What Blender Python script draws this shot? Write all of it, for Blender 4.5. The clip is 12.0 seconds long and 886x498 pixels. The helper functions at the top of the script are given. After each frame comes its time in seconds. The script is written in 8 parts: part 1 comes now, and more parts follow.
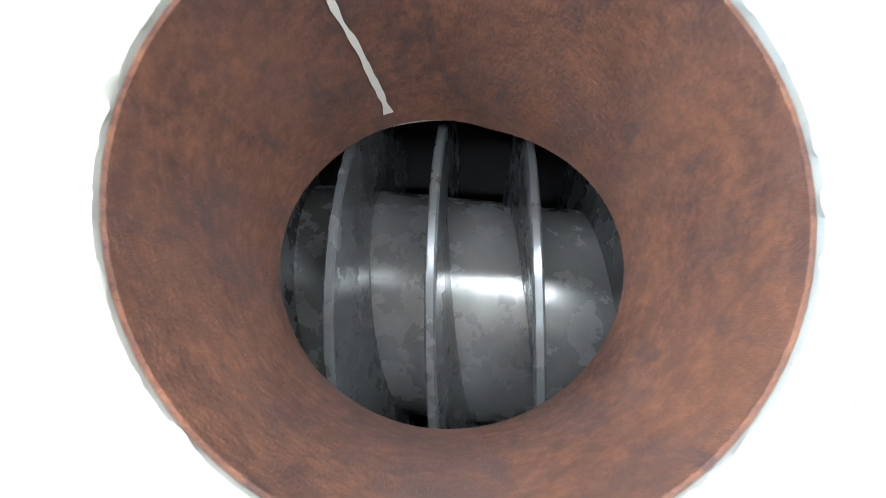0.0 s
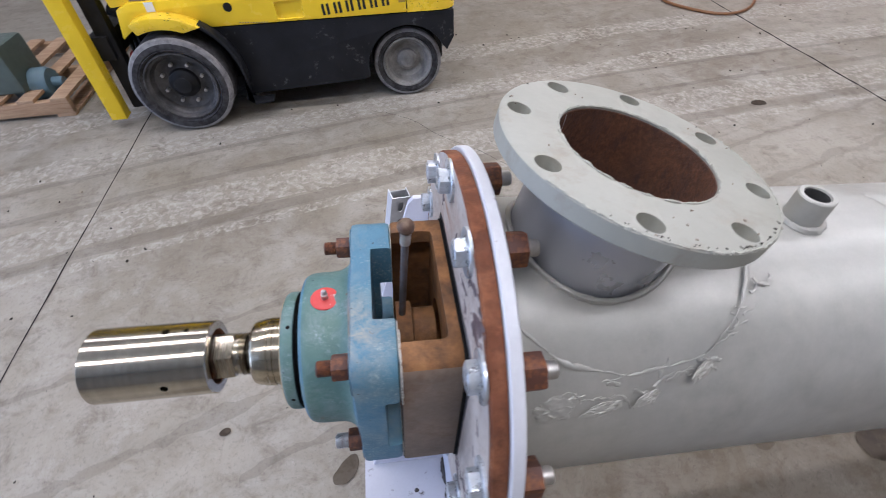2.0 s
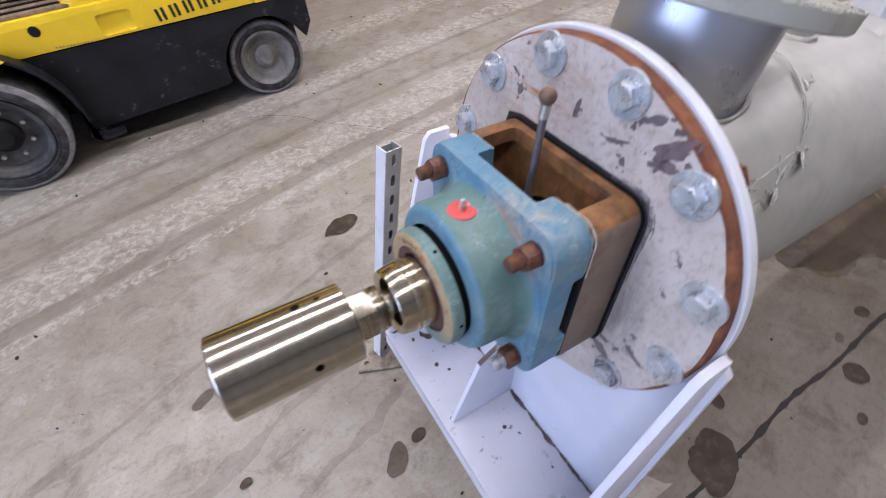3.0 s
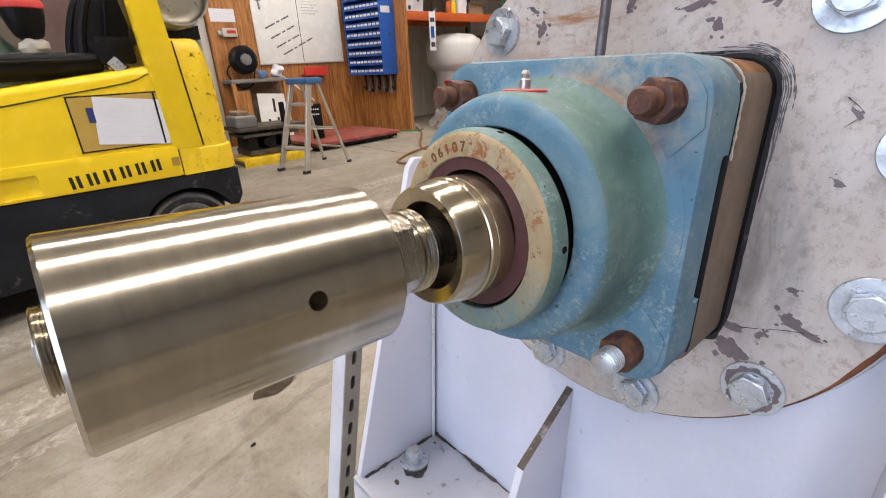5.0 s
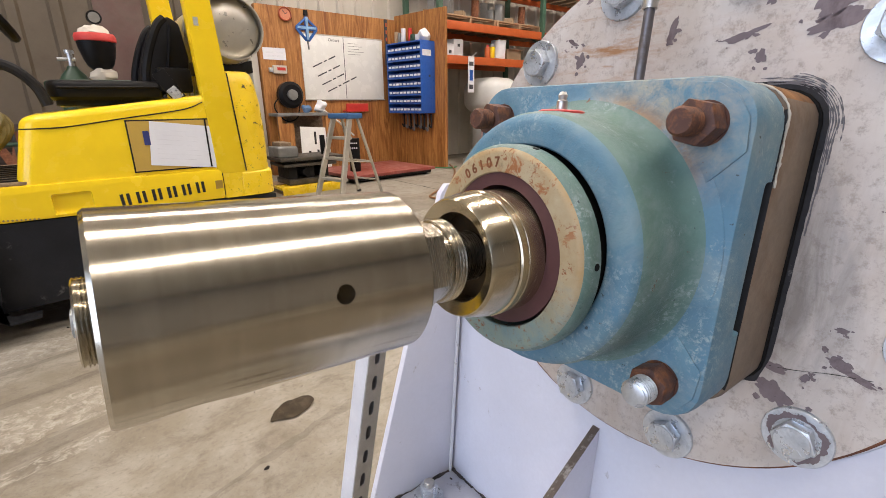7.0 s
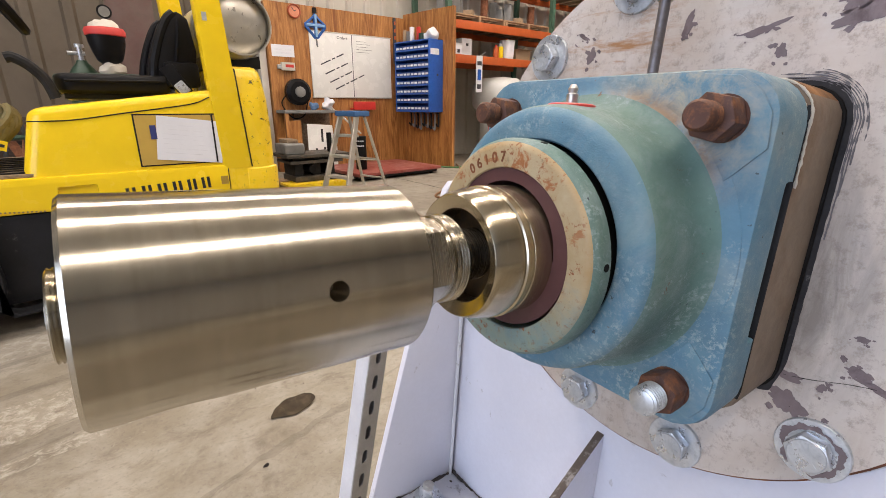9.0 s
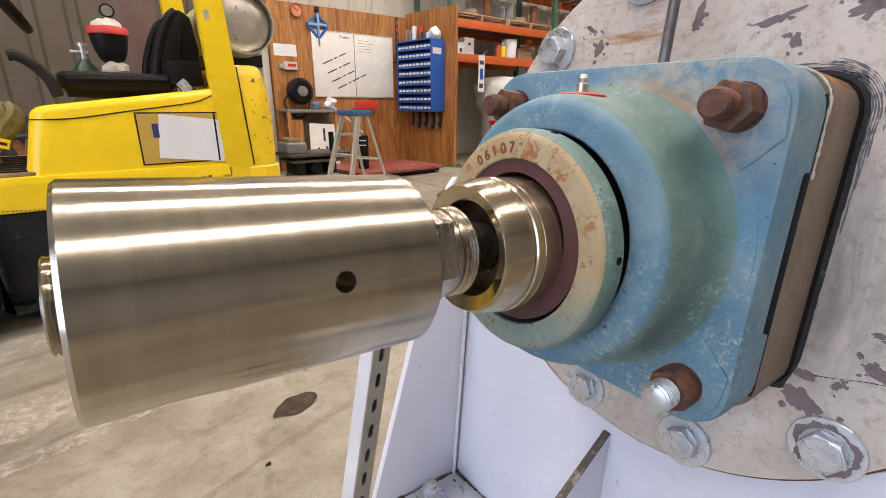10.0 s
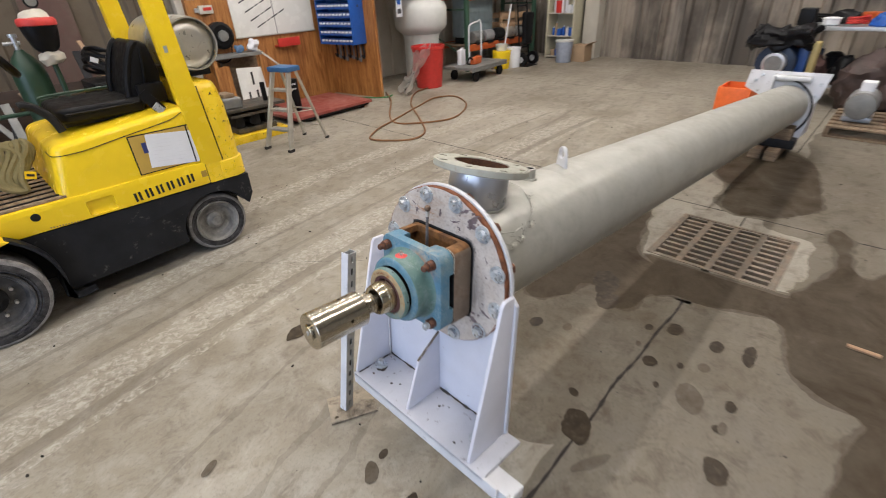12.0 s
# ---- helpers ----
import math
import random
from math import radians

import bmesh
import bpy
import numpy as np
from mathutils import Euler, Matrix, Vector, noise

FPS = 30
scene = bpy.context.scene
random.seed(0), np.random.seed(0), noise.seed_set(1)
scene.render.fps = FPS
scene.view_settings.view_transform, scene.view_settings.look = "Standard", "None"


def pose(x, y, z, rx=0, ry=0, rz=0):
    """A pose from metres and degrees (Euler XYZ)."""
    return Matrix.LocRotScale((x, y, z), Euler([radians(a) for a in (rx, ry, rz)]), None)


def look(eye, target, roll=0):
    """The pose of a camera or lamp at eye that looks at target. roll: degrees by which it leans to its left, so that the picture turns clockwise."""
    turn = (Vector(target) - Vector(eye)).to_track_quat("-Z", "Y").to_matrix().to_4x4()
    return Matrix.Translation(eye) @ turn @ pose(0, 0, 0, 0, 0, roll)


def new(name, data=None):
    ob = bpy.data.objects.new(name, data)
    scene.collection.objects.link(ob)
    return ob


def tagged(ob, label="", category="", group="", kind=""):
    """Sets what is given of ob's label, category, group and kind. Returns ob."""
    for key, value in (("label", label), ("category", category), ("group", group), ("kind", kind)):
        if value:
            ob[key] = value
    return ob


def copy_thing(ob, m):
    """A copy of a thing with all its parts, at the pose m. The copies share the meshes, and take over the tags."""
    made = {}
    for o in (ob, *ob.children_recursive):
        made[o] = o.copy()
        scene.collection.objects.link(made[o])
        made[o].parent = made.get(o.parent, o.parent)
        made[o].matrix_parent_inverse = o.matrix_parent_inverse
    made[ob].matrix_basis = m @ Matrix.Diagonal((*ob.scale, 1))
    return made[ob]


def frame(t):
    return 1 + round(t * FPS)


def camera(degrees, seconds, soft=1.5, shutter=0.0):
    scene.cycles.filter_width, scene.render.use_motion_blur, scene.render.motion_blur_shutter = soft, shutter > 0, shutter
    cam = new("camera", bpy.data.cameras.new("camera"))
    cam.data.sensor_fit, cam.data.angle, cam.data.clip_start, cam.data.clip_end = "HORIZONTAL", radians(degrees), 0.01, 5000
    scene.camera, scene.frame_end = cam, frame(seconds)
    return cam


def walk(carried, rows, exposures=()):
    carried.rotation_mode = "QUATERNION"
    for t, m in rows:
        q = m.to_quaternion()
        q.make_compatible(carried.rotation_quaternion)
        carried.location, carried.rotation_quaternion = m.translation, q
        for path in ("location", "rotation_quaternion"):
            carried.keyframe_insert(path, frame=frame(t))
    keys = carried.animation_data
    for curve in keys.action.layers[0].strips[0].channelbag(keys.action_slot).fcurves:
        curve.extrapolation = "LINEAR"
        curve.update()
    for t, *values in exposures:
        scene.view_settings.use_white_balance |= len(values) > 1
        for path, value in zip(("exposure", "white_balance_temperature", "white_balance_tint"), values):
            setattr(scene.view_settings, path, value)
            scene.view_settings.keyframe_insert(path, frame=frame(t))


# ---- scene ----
# ---- camera ----
cam = camera(88.4676, 12.0, soft=0.8, shutter=0.3)
PATH = [
    (0, pose(0.1770, -0.0397, 1.1659, 13.83, 11.64, 7.20)),
    (0.2, pose(0.1806, -0.0463, 1.1783, 15.77, 11.47, 7.80)),
    (0.4, pose(0.1829, -0.0581, 1.1893, 18.52, 12.03, 7.56)),
    (0.6, pose(0.1818, -0.0728, 1.2088, 22.15, 11.21, 7.34)),
    (1, pose(0.1684, -0.1243, 1.2657, 29.60, 9.76, 6.71)),
    (1.5, pose(0.0436, -0.2680, 1.3217, 40.77, 0.57, -2.70)),
    (2, pose(-0.0805, -0.3397, 1.3268, 44.16, 1.45, -9.29)),
    (2.5, pose(-0.2182, -0.3202, 1.2855, 43.97, 2.90, -21.69)),
    (3, pose(-0.3750, -0.2982, 1.2449, 42.85, 2.90, -33.08)),
    (3.2, pose(-0.4524, -0.2841, 1.2068, 43.60, 3.22, -37.96)),
    (3.6, pose(-0.4830, -0.2620, 1.1260, 48.20, 3.10, -42.10)),
    (4.0, pose(-0.4740, -0.2385, 1.0420, 55.30, 2.90, -43.50)),
    (4.4, pose(-0.4630, -0.2215, 0.9800, 61.10, 2.75, -43.80)),
    (4.8, pose(-0.4565, -0.2093, 0.9434, 65.12, 2.60, -43.74)),
    (5, pose(-0.4547, -0.2058, 0.9358, 67.59, 2.41, -43.74)),
    (5.5, pose(-0.4640, -0.2120, 0.9304, 70.91, 2.64, -42.47)),
    (6, pose(-0.4678, -0.2143, 0.9246, 71.93, 2.26, -41.14)),
    (6.5, pose(-0.4641, -0.2105, 0.9229, 72.26, 1.38, -40.05)),
    (7, pose(-0.4590, -0.2081, 0.9197, 72.38, 0.51, -39.36)),
    (9, pose(-0.4502, -0.2003, 0.9144, 72.34, -0.26, -38.46)),
    (9.5, pose(-0.4497, -0.1962, 0.9135, 72.24, 0.05, -38.42)),
    (10, pose(-0.4496, -0.1941, 0.9082, 72.31, -0.25, -38.23)),
    (10.5, pose(-0.4596, -0.2062, 0.9538, 71.07, 0.58, -38.10)),
    (11, pose(-0.4638, -0.2514, 1.1202, 62.21, 0.98, -38.17)),
    (11.5, pose(-0.5224, -0.4399, 1.3785, 58.05, 1.61, -40.67)),
    (12, pose(-0.8281, -0.7980, 1.5236, 59.88, 2.51, -46.81)),
]
EXPOSURES = [
    (0.0, 2.2, 4780, 13), (0.4, 1.70, 4730, 12), (0.7, 0.75, 4680, 15), (1.0, 0.10, 4740, 21), (1.5, -0.08, 4960, 24), (2.5, 0.03, 5160, 27), (3.2, 0.12, 5290, 29),
    (5.0, 0.20, 5880, 23), (10.5, 0.24, 6150, 24), (11.0, 0.26, 6060, 22), (11.5, 0.12, 6150, 20), (12.0, 0.06, 5720, 19),
]
walk(cam, PATH, EXPOSURES)

# ---- light ----
world = bpy.data.worlds.new("daylight")
scene.world = world
world.use_nodes = True
wn = world.node_tree.nodes
sky = wn.new("ShaderNodeTexSky")
sky.sky_type = "NISHITA"
sky.sun_disc = False
sky.sun_elevation = radians(40)
sky.sun_rotation = radians(200)
wn["Background"].inputs[1].default_value = 0.12
world.node_tree.links.new(sky.outputs[0], wn["Background"].inputs[0])


def area_lamp(name, m, w, h, power, color):
    d = bpy.data.lights.new(name, "AREA")
    d.shape, d.size, d.size_y, d.energy, d.color = "RECTANGLE", w, h, power, color
    ob = new(name, d)
    ob.matrix_world = m
    return ob


# daylight through the roller door behind the camera
area_lamp("door_daylight", look((-6.9, -0.6, 2.0), (0, 0.2, 1.2)), 6.4, 3.9, 215, (0.74, 0.88, 1.0))
LAMP_ROWS = [(x, y) for x in (-2.1, 0.8, 3.7, 6.6) for y in (-1.45, 1.35, 4.2)]
for lx, ly in LAMP_ROWS:
    area_lamp("strip_light_glow", look((lx, ly, 4.52), (lx, ly, 0)), 2.4, 0.13, 53, (1.0, 0.905, 0.70))


# ---- materials ----
class Nodes:
    """A short way to write node trees."""

    def __init__(self, name):
        self.m = bpy.data.materials.new(name)
        self.m.use_nodes = True
        self.t = self.m.node_tree
        self.b = self.t.nodes["Principled BSDF"]
        self.co = self.t.nodes.new("ShaderNodeTexCoord").outputs["Object"]

    def link(self, a, b):
        self.t.links.new(a, b)

    def noise(self, scale, detail=6, rough=0.6, stretch=None, warp=0.0, turn=0.0):
        n = self.t.nodes.new("ShaderNodeTexNoise")
        n.inputs["Scale"].default_value, n.inputs["Detail"].default_value, n.inputs["Roughness"].default_value = scale, detail, rough
        n.inputs["Distortion"].default_value = warp
        co = self.co
        if turn:
            rot = self.t.nodes.new("ShaderNodeMapping")
            rot.inputs["Rotation"].default_value = (0, 0, radians(-turn))
            self.link(co, rot.inputs[0])
            co = rot.outputs[0]
        if stretch:
            mp = self.t.nodes.new("ShaderNodeMapping")
            mp.inputs["Scale"].default_value = stretch
            self.link(co, mp.inputs[0])
            co = mp.outputs[0]
        self.link(co, n.inputs["Vector"])
        return n.outputs["Fac"]

    def ramp(self, fac, *stops):
        r = self.t.nodes.new("ShaderNodeValToRGB")
        el = r.color_ramp.elements
        while len(el) < len(stops):
            el.new(0.5)
        for e, (p, c) in zip(el, stops):
            e.position = p
            e.color = (c, c, c, 1) if isinstance(c, (int, float)) else (*c, 1)
        self.link(fac, r.inputs[0])
        return r.outputs[0]

    def mix(self, fac, a, b):
        n = self.t.nodes.new("ShaderNodeMix")
        n.data_type = "RGBA"
        for sock, v in ((n.inputs[0], fac), (n.inputs[6], a), (n.inputs[7], b)):
            if isinstance(v, (int, float)):
                sock.default_value = v
            elif isinstance(v, tuple):
                sock.default_value = (*v, 1)
            else:
                self.link(v, sock)
        return n.outputs[2]

    def set(self, key, v):
        s = self.b.inputs[key]
        if isinstance(v, (int, float)):
            s.default_value = v
        elif isinstance(v, tuple):
            s.default_value = (*v, 1)
        else:
            self.link(v, s)
        return self

    def bump(self, fac, strength=0.3, dist=0.002):
        n = self.t.nodes.new("ShaderNodeBump")
        n.inputs["Strength"].default_value, n.inputs["Distance"].default_value = strength, dist
        self.link(fac, n.inputs["Height"])
        self.link(n.outputs[0], self.b.inputs["Normal"])
        return self


def dim(c, k):
    return tuple(min(1.0, v * k) for v in c)


def worn(name, color, rough=0.5, metal=0.0, scale=12.0, vary=0.2, second=None, amount=0.5, edge=0.06, sscale=7.0, bump=0.15, grain=160.0, srough=None, smetal=0.0, dist=0.001):
    """Paint or metal with tone drift, fine grain and, if a second colour is given, patches of it (rust, dirt, chips)."""
    n = Nodes(name)
    base = n.mix(n.ramp(n.noise(scale), (0.3, 0.0), (0.7, 1.0)), dim(color, 1 - vary), dim(color, 1 + vary))
    fine = n.noise(grain, 4, 0.7)
    base = n.mix(n.ramp(fine, (0.35, 0.0), (0.75, 0.35)), base, dim(color, 1 - 1.6 * vary))
    r = n.ramp(n.noise(scale * 2.3, 5), (0.3, max(0.02, rough - 0.12)), (0.7, min(1.0, rough + 0.12)))
    if second:
        spots = n.noise(sscale, 9, 0.68, warp=0.3)
        fac = n.ramp(spots, (1 - amount - edge, 0.0), (1 - amount + edge, 1.0))
        sec = n.mix(n.noise(sscale * 6, 6), dim(second, 0.6), dim(second, 1.4))
        base = n.mix(fac, base, sec)
        if srough is not None:
            r = n.mix(fac, r, (srough,) * 3)
        if metal or smetal:
            n.set("Metallic", n.mix(fac, (metal,) * 3, (smetal,) * 3))
    else:
        n.set("Metallic", metal)
    n.set("Base Color", base).set("Roughness", r)
    n.bump(n.noise(grain * 0.6, 5, 0.65), bump, dist)
    return n.m


def plain(name, color, rough=0.5, metal=0.0, vary=0.12, scale=20.0, bump=0.1):
    return worn(name, color, rough, metal, scale, vary, bump=bump)


def machined(name, color, rough=0.22, streak=0.45):
    """Turned steel with fine rings round the x axis, thumbed and dulled in patches."""
    n = Nodes(name)
    rings = n.noise(90, 4, 0.7, stretch=(14.0, 0.05, 0.05))
    coarse = n.noise(40, 3, 0.6, stretch=(3.0, 0.25, 0.25))
    patch = n.noise(24, 5, 0.65)
    smudge = n.noise(38, 6, 0.65, stretch=(0.5, 1.6, 1.6), warp=0.5)
    base = n.mix(n.ramp(patch, (0.3, 0.0), (0.7, 1.0)), dim(color, 0.84), color)
    base = n.mix(n.ramp(coarse, (0.40, streak), (0.60, 0.0)), base, dim(color, 0.70))
    base = n.mix(n.ramp(smudge, (0.58, 0.0), (0.74, 0.45)), base, dim(color, 0.62))
    n.set("Base Color", base).set("Metallic", 1.0)
    fine = n.mix(0.35, rings, n.mix(0.5, patch, smudge))
    n.set("Roughness", n.ramp(fine, (0.36, max(0.05, rough - 0.05)), (0.64, rough + 0.06)))
    tg = n.t.nodes.new("ShaderNodeTangent")
    tg.direction_type, tg.axis = "RADIAL", "X"
    n.link(tg.outputs[0], n.b.inputs["Tangent"])
    n.set("Anisotropic", 0.8).set("Anisotropic Rotation", 0.25)
    n.bump(rings, 0.05, 0.0003)
    return n.m


def chalky(name, color, other, amount, dusty=False):
    """Old sprayed enamel: two tones, clustered pale flecks, worn pits, rust specks; dusty adds dried tan dirt by the top crease."""
    n = Nodes(name)
    base = n.mix(n.ramp(n.noise(9, 5), (1 - amount - 0.16, 0.0), (1 - amount + 0.16, 1.0)), color, other)
    base = n.mix(n.ramp(n.noise(30, 7, 0.7, warp=0.5), (0.42, 0.0), (0.72, 0.6)), base, dim(color, 0.66))
    pale = (0.37, 0.45, 0.46)
    haze = n.ramp(n.noise(22, 8, 0.76, warp=0.8), (0.48, 0.0), (0.68, 0.45))
    base = n.mix(haze, base, dim(pale, 0.72))
    fl = n.noise(230, 6, 0.78, warp=0.2)
    zone = n.ramp(n.noise(17, 7, 0.75, warp=0.5), (0.47, 0.0), (0.64, 1.0))
    fleck = n.mix(n.ramp(fl, (0.51, 0.0), (0.59, 0.80)), (0.0, 0.0, 0.0), zone)
    base = n.mix(fleck, base, pale)
    scuff = n.noise(60, 6, 0.75, stretch=(1.0, 0.25, 1.6), warp=0.6)
    base = n.mix(n.ramp(scuff, (0.64, 0.0), (0.70, 0.35)), base, pale)
    if dusty:
        gap = n.t.nodes.new("ShaderNodeVectorMath")
        gap.operation = "DISTANCE"
        n.link(n.co, gap.inputs[0])
        gap.inputs[1].default_value = (-0.150, -0.062, 0.090)
        near = n.ramp(gap.outputs["Value"], (0.026, 1.0), (0.066, 0.0))
        film = n.mix(n.ramp(n.noise(60, 8, 0.78, warp=0.5), (0.40, 0.0), (0.60, 0.8)), (0.0, 0.0, 0.0), near)
        base = n.mix(film, base, (0.40, 0.37, 0.29))
        sep = n.t.nodes.new("ShaderNodeSeparateXYZ")
        flat = n.t.nodes.new("ShaderNodeCombineXYZ")
        span = n.t.nodes.new("ShaderNodeVectorMath")
        span.operation = "LENGTH"
        n.link(n.co, sep.inputs[0])
        n.link(sep.outputs["Y"], flat.inputs["Y"])
        n.link(sep.outputs["Z"], flat.inputs["Z"])
        n.link(flat.outputs[0], span.inputs[0])
        crease = n.ramp(span.outputs["Value"], (0.098, 0.0), (0.103, 1.0), (0.107, 0.7), (0.115, 0.0))
        run = n.mix(n.ramp(n.noise(48, 8, 0.75, warp=0.6), (0.34, 0.0), (0.52, 0.9)), (0.0, 0.0, 0.0), n.mix(near, (0.0, 0.0, 0.0), crease))
        base = n.mix(run, base, (0.25, 0.125, 0.04))
    base = n.mix(n.ramp(n.noise(70, 7, 0.7, warp=0.6), (0.665, 0.0), (0.69, 0.9)), base, (0.15, 0.075, 0.04))
    pits = n.noise(150, 4, 0.6)
    base = n.mix(n.ramp(pits, (0.70, 0.0), (0.73, 0.85)), base, (0.03, 0.045, 0.05))
    n.set("Base Color", base).set("Roughness", n.ramp(fl, (0.3, 0.36), (0.7, 0.66)))
    n.bump(n.mix(0.45, fl, n.noise(70, 6, 0.7)), 0.5, 0.0018)
    return n.m


def insert_paint():
    """Ring once sprayed blue-green on one side, bare cream primer and rust on the other."""
    n = Nodes("rust_tinged_insert")
    sep = n.t.nodes.new("ShaderNodeSeparateXYZ")
    n.link(n.co, sep.inputs[0])
    side = n.t.nodes.new("ShaderNodeMath")
    side.operation = "MULTIPLY_ADD"
    n.link(n.noise(26, 7, 0.72, warp=0.6), side.inputs[0])
    side.inputs[1].default_value = 0.10
    n.link(sep.outputs["Z"], side.inputs[2])
    cream = n.mix(n.ramp(n.noise(34, 6, 0.7), (0.35, 0.0), (0.65, 1.0)), (0.42, 0.35, 0.22), (0.36, 0.27, 0.14))
    teal = n.mix(n.ramp(n.noise(20, 6, 0.7), (0.38, 0.0), (0.62, 1.0)), (0.25, 0.31, 0.24), (0.16, 0.27, 0.30))
    base = n.mix(n.ramp(side.outputs[0], (-0.010, 0.0), (0.035, 1.0)), teal, cream)
    flat = n.t.nodes.new("ShaderNodeCombineXYZ")
    span = n.t.nodes.new("ShaderNodeVectorMath")
    span.operation = "LENGTH"
    n.link(sep.outputs["Y"], flat.inputs["Y"])
    n.link(sep.outputs["Z"], flat.inputs["Z"])
    n.link(flat.outputs[0], span.inputs[0])
    rim = n.mix(n.ramp(n.noise(30, 6, 0.7, warp=0.4), (0.38, 0.0), (0.62, 0.75)), (0.0, 0.0, 0.0), n.ramp(span.outputs["Value"], (0.066, 0.0), (0.0725, 1.0)))
    base = n.mix(n.mix(rim, (0.0, 0.0, 0.0), n.ramp(side.outputs[0], (-0.01, 0.0), (0.05, 1.0))), base, (0.40, 0.215, 0.045))
    speck = n.mix(n.ramp(n.noise(240, 5, 0.7, warp=0.4), (0.575, 0.0), (0.61, 1.0)), (0.0, 0.0, 0.0), n.ramp(n.noise(24, 6, 0.7, warp=0.5), (0.44, 0.0), (0.58, 1.0)))
    base = n.mix(speck, base, (0.23, 0.075, 0.022))
    rust = n.ramp(n.noise(75, 8, 0.74, warp=0.5), (0.56, 0.0), (0.62, 0.95))
    zone = n.ramp(side.outputs[0], (0.035, 0.12), (0.085, 1.0))
    base = n.mix(n.mix(rust, (0.0, 0.0, 0.0), zone), base, (0.30, 0.105, 0.028))
    base = n.mix(n.ramp(n.noise(160, 6, 0.75), (0.60, 0.0), (0.70, 0.6)), base, (0.14, 0.10, 0.06))
    n.set("Base Color", base).set("Roughness", 0.5)
    n.bump(n.noise(180, 6, 0.7), 0.35, 0.0012)
    return n.m


def cover_paint():
    """Pale worn plate: tan blotches, rust runs across, purplish bare chips, dark scratches."""
    n = Nodes("worn_pale_plate")
    base = n.mix(n.ramp(n.noise(6, 7, 0.65, warp=0.4), (0.36, 0.0), (0.66, 1.0)), (0.60, 0.55, 0.50), (0.465, 0.39, 0.32))
    base = n.mix(n.ramp(n.noise(24, 8, 0.7, warp=0.6), (0.50, 0.0), (0.76, 0.7)), base, (0.61, 0.57, 0.54))
    runs = n.noise(5.5, 8, 0.7, stretch=(1.0, 0.9, 5.5), warp=0.7)
    base = n.mix(n.ramp(runs, (0.62, 0.0), (0.74, 0.55)), base, (0.34, 0.17, 0.07))
    chips = n.noise(13, 9, 0.66, stretch=(1.0, 0.8, 1.5), warp=0.5)
    base = n.mix(n.ramp(chips, (0.69, 0.0), (0.70, 0.9)), base, (0.17, 0.125, 0.13))
    drip = n.noise(9, 8, 0.7, stretch=(1.0, 3.2, 0.5), warp=0.5)
    base = n.mix(n.ramp(drip, (0.54, 0.0), (0.74, 0.40)), base, (0.36, 0.27, 0.20))
    grime = n.noise(120, 6, 0.75)
    base = n.mix(n.ramp(grime, (0.505, 0.0), (0.66, 0.6)), base, (0.26, 0.205, 0.165))
    # rust washed over the upper part from the bolts
    sep = n.t.nodes.new("ShaderNodeSeparateXYZ")
    n.link(n.co, sep.inputs[0])
    gap = n.t.nodes.new("ShaderNodeVectorMath")
    gap.operation = "DISTANCE"
    n.link(n.co, gap.inputs[0])
    gap.inputs[1].default_value = (-0.031, 0.075, 0.172)
    near = n.ramp(gap.outputs["Value"], (0.03, 1.0), (0.085, 0.0))
    upper = n.mix(near, n.ramp(sep.outputs["Z"], (0.12, 0.0), (0.20, 0.28)), (1.0, 1.0, 1.0))
    wash = n.mix(n.ramp(n.noise(15, 9, 0.74, stretch=(1.0, 0.42, 2.4), warp=0.4), (0.50, 0.0), (0.62, 0.95)), (0.0, 0.0, 0.0), upper)
    base = n.mix(wash, base, (0.34, 0.16, 0.055))
    # sealant wiped over the paint; its grey also holds the shade beside the adapter
    wipe = n.t.nodes.new("ShaderNodeMapping")
    wipe.inputs["Location"].default_value = (0.0, 0.277, 0.030)
    wipe.inputs["Scale"].default_value = (0.0, 2.2, 1.0)
    reach = n.t.nodes.new("ShaderNodeVectorMath")
    reach.operation = "LENGTH"
    n.link(n.co, wipe.inputs[0])
    n.link(wipe.outputs[0], reach.inputs[0])
    smear = n.mix(n.ramp(n.noise(22, 8, 0.72, stretch=(1.0, 2.4, 0.5), warp=0.4), (0.36, 0.15), (0.62, 0.85)), (0.0, 0.0, 0.0), n.ramp(reach.outputs["Value"], (0.03, 1.0), (0.13, 0.0)))
    base = n.mix(smear, base, (0.20, 0.175, 0.155))
    scr = n.noise(30, 6, 0.7, stretch=(1.0, 0.35, 2.6), warp=0.4)
    base = n.mix(n.ramp(scr, (0.70, 0.0), (0.72, 0.85)), base, (0.08, 0.06, 0.06))
    n.set("Base Color", base).set("Roughness", n.ramp(chips, (0.4, 0.40), (0.7, 0.62)))
    n.bump(n.mix(0.5, n.noise(90, 5, 0.7), n.ramp(chips, (0.645, 1.0), (0.66, 0.0))), 0.25, 0.001)
    return n.m



def dull(m, level=0.2):
    """Takes the shine off a dark dusty surface."""
    m.node_tree.nodes["Principled BSDF"].inputs["Specular IOR Level"].default_value = level


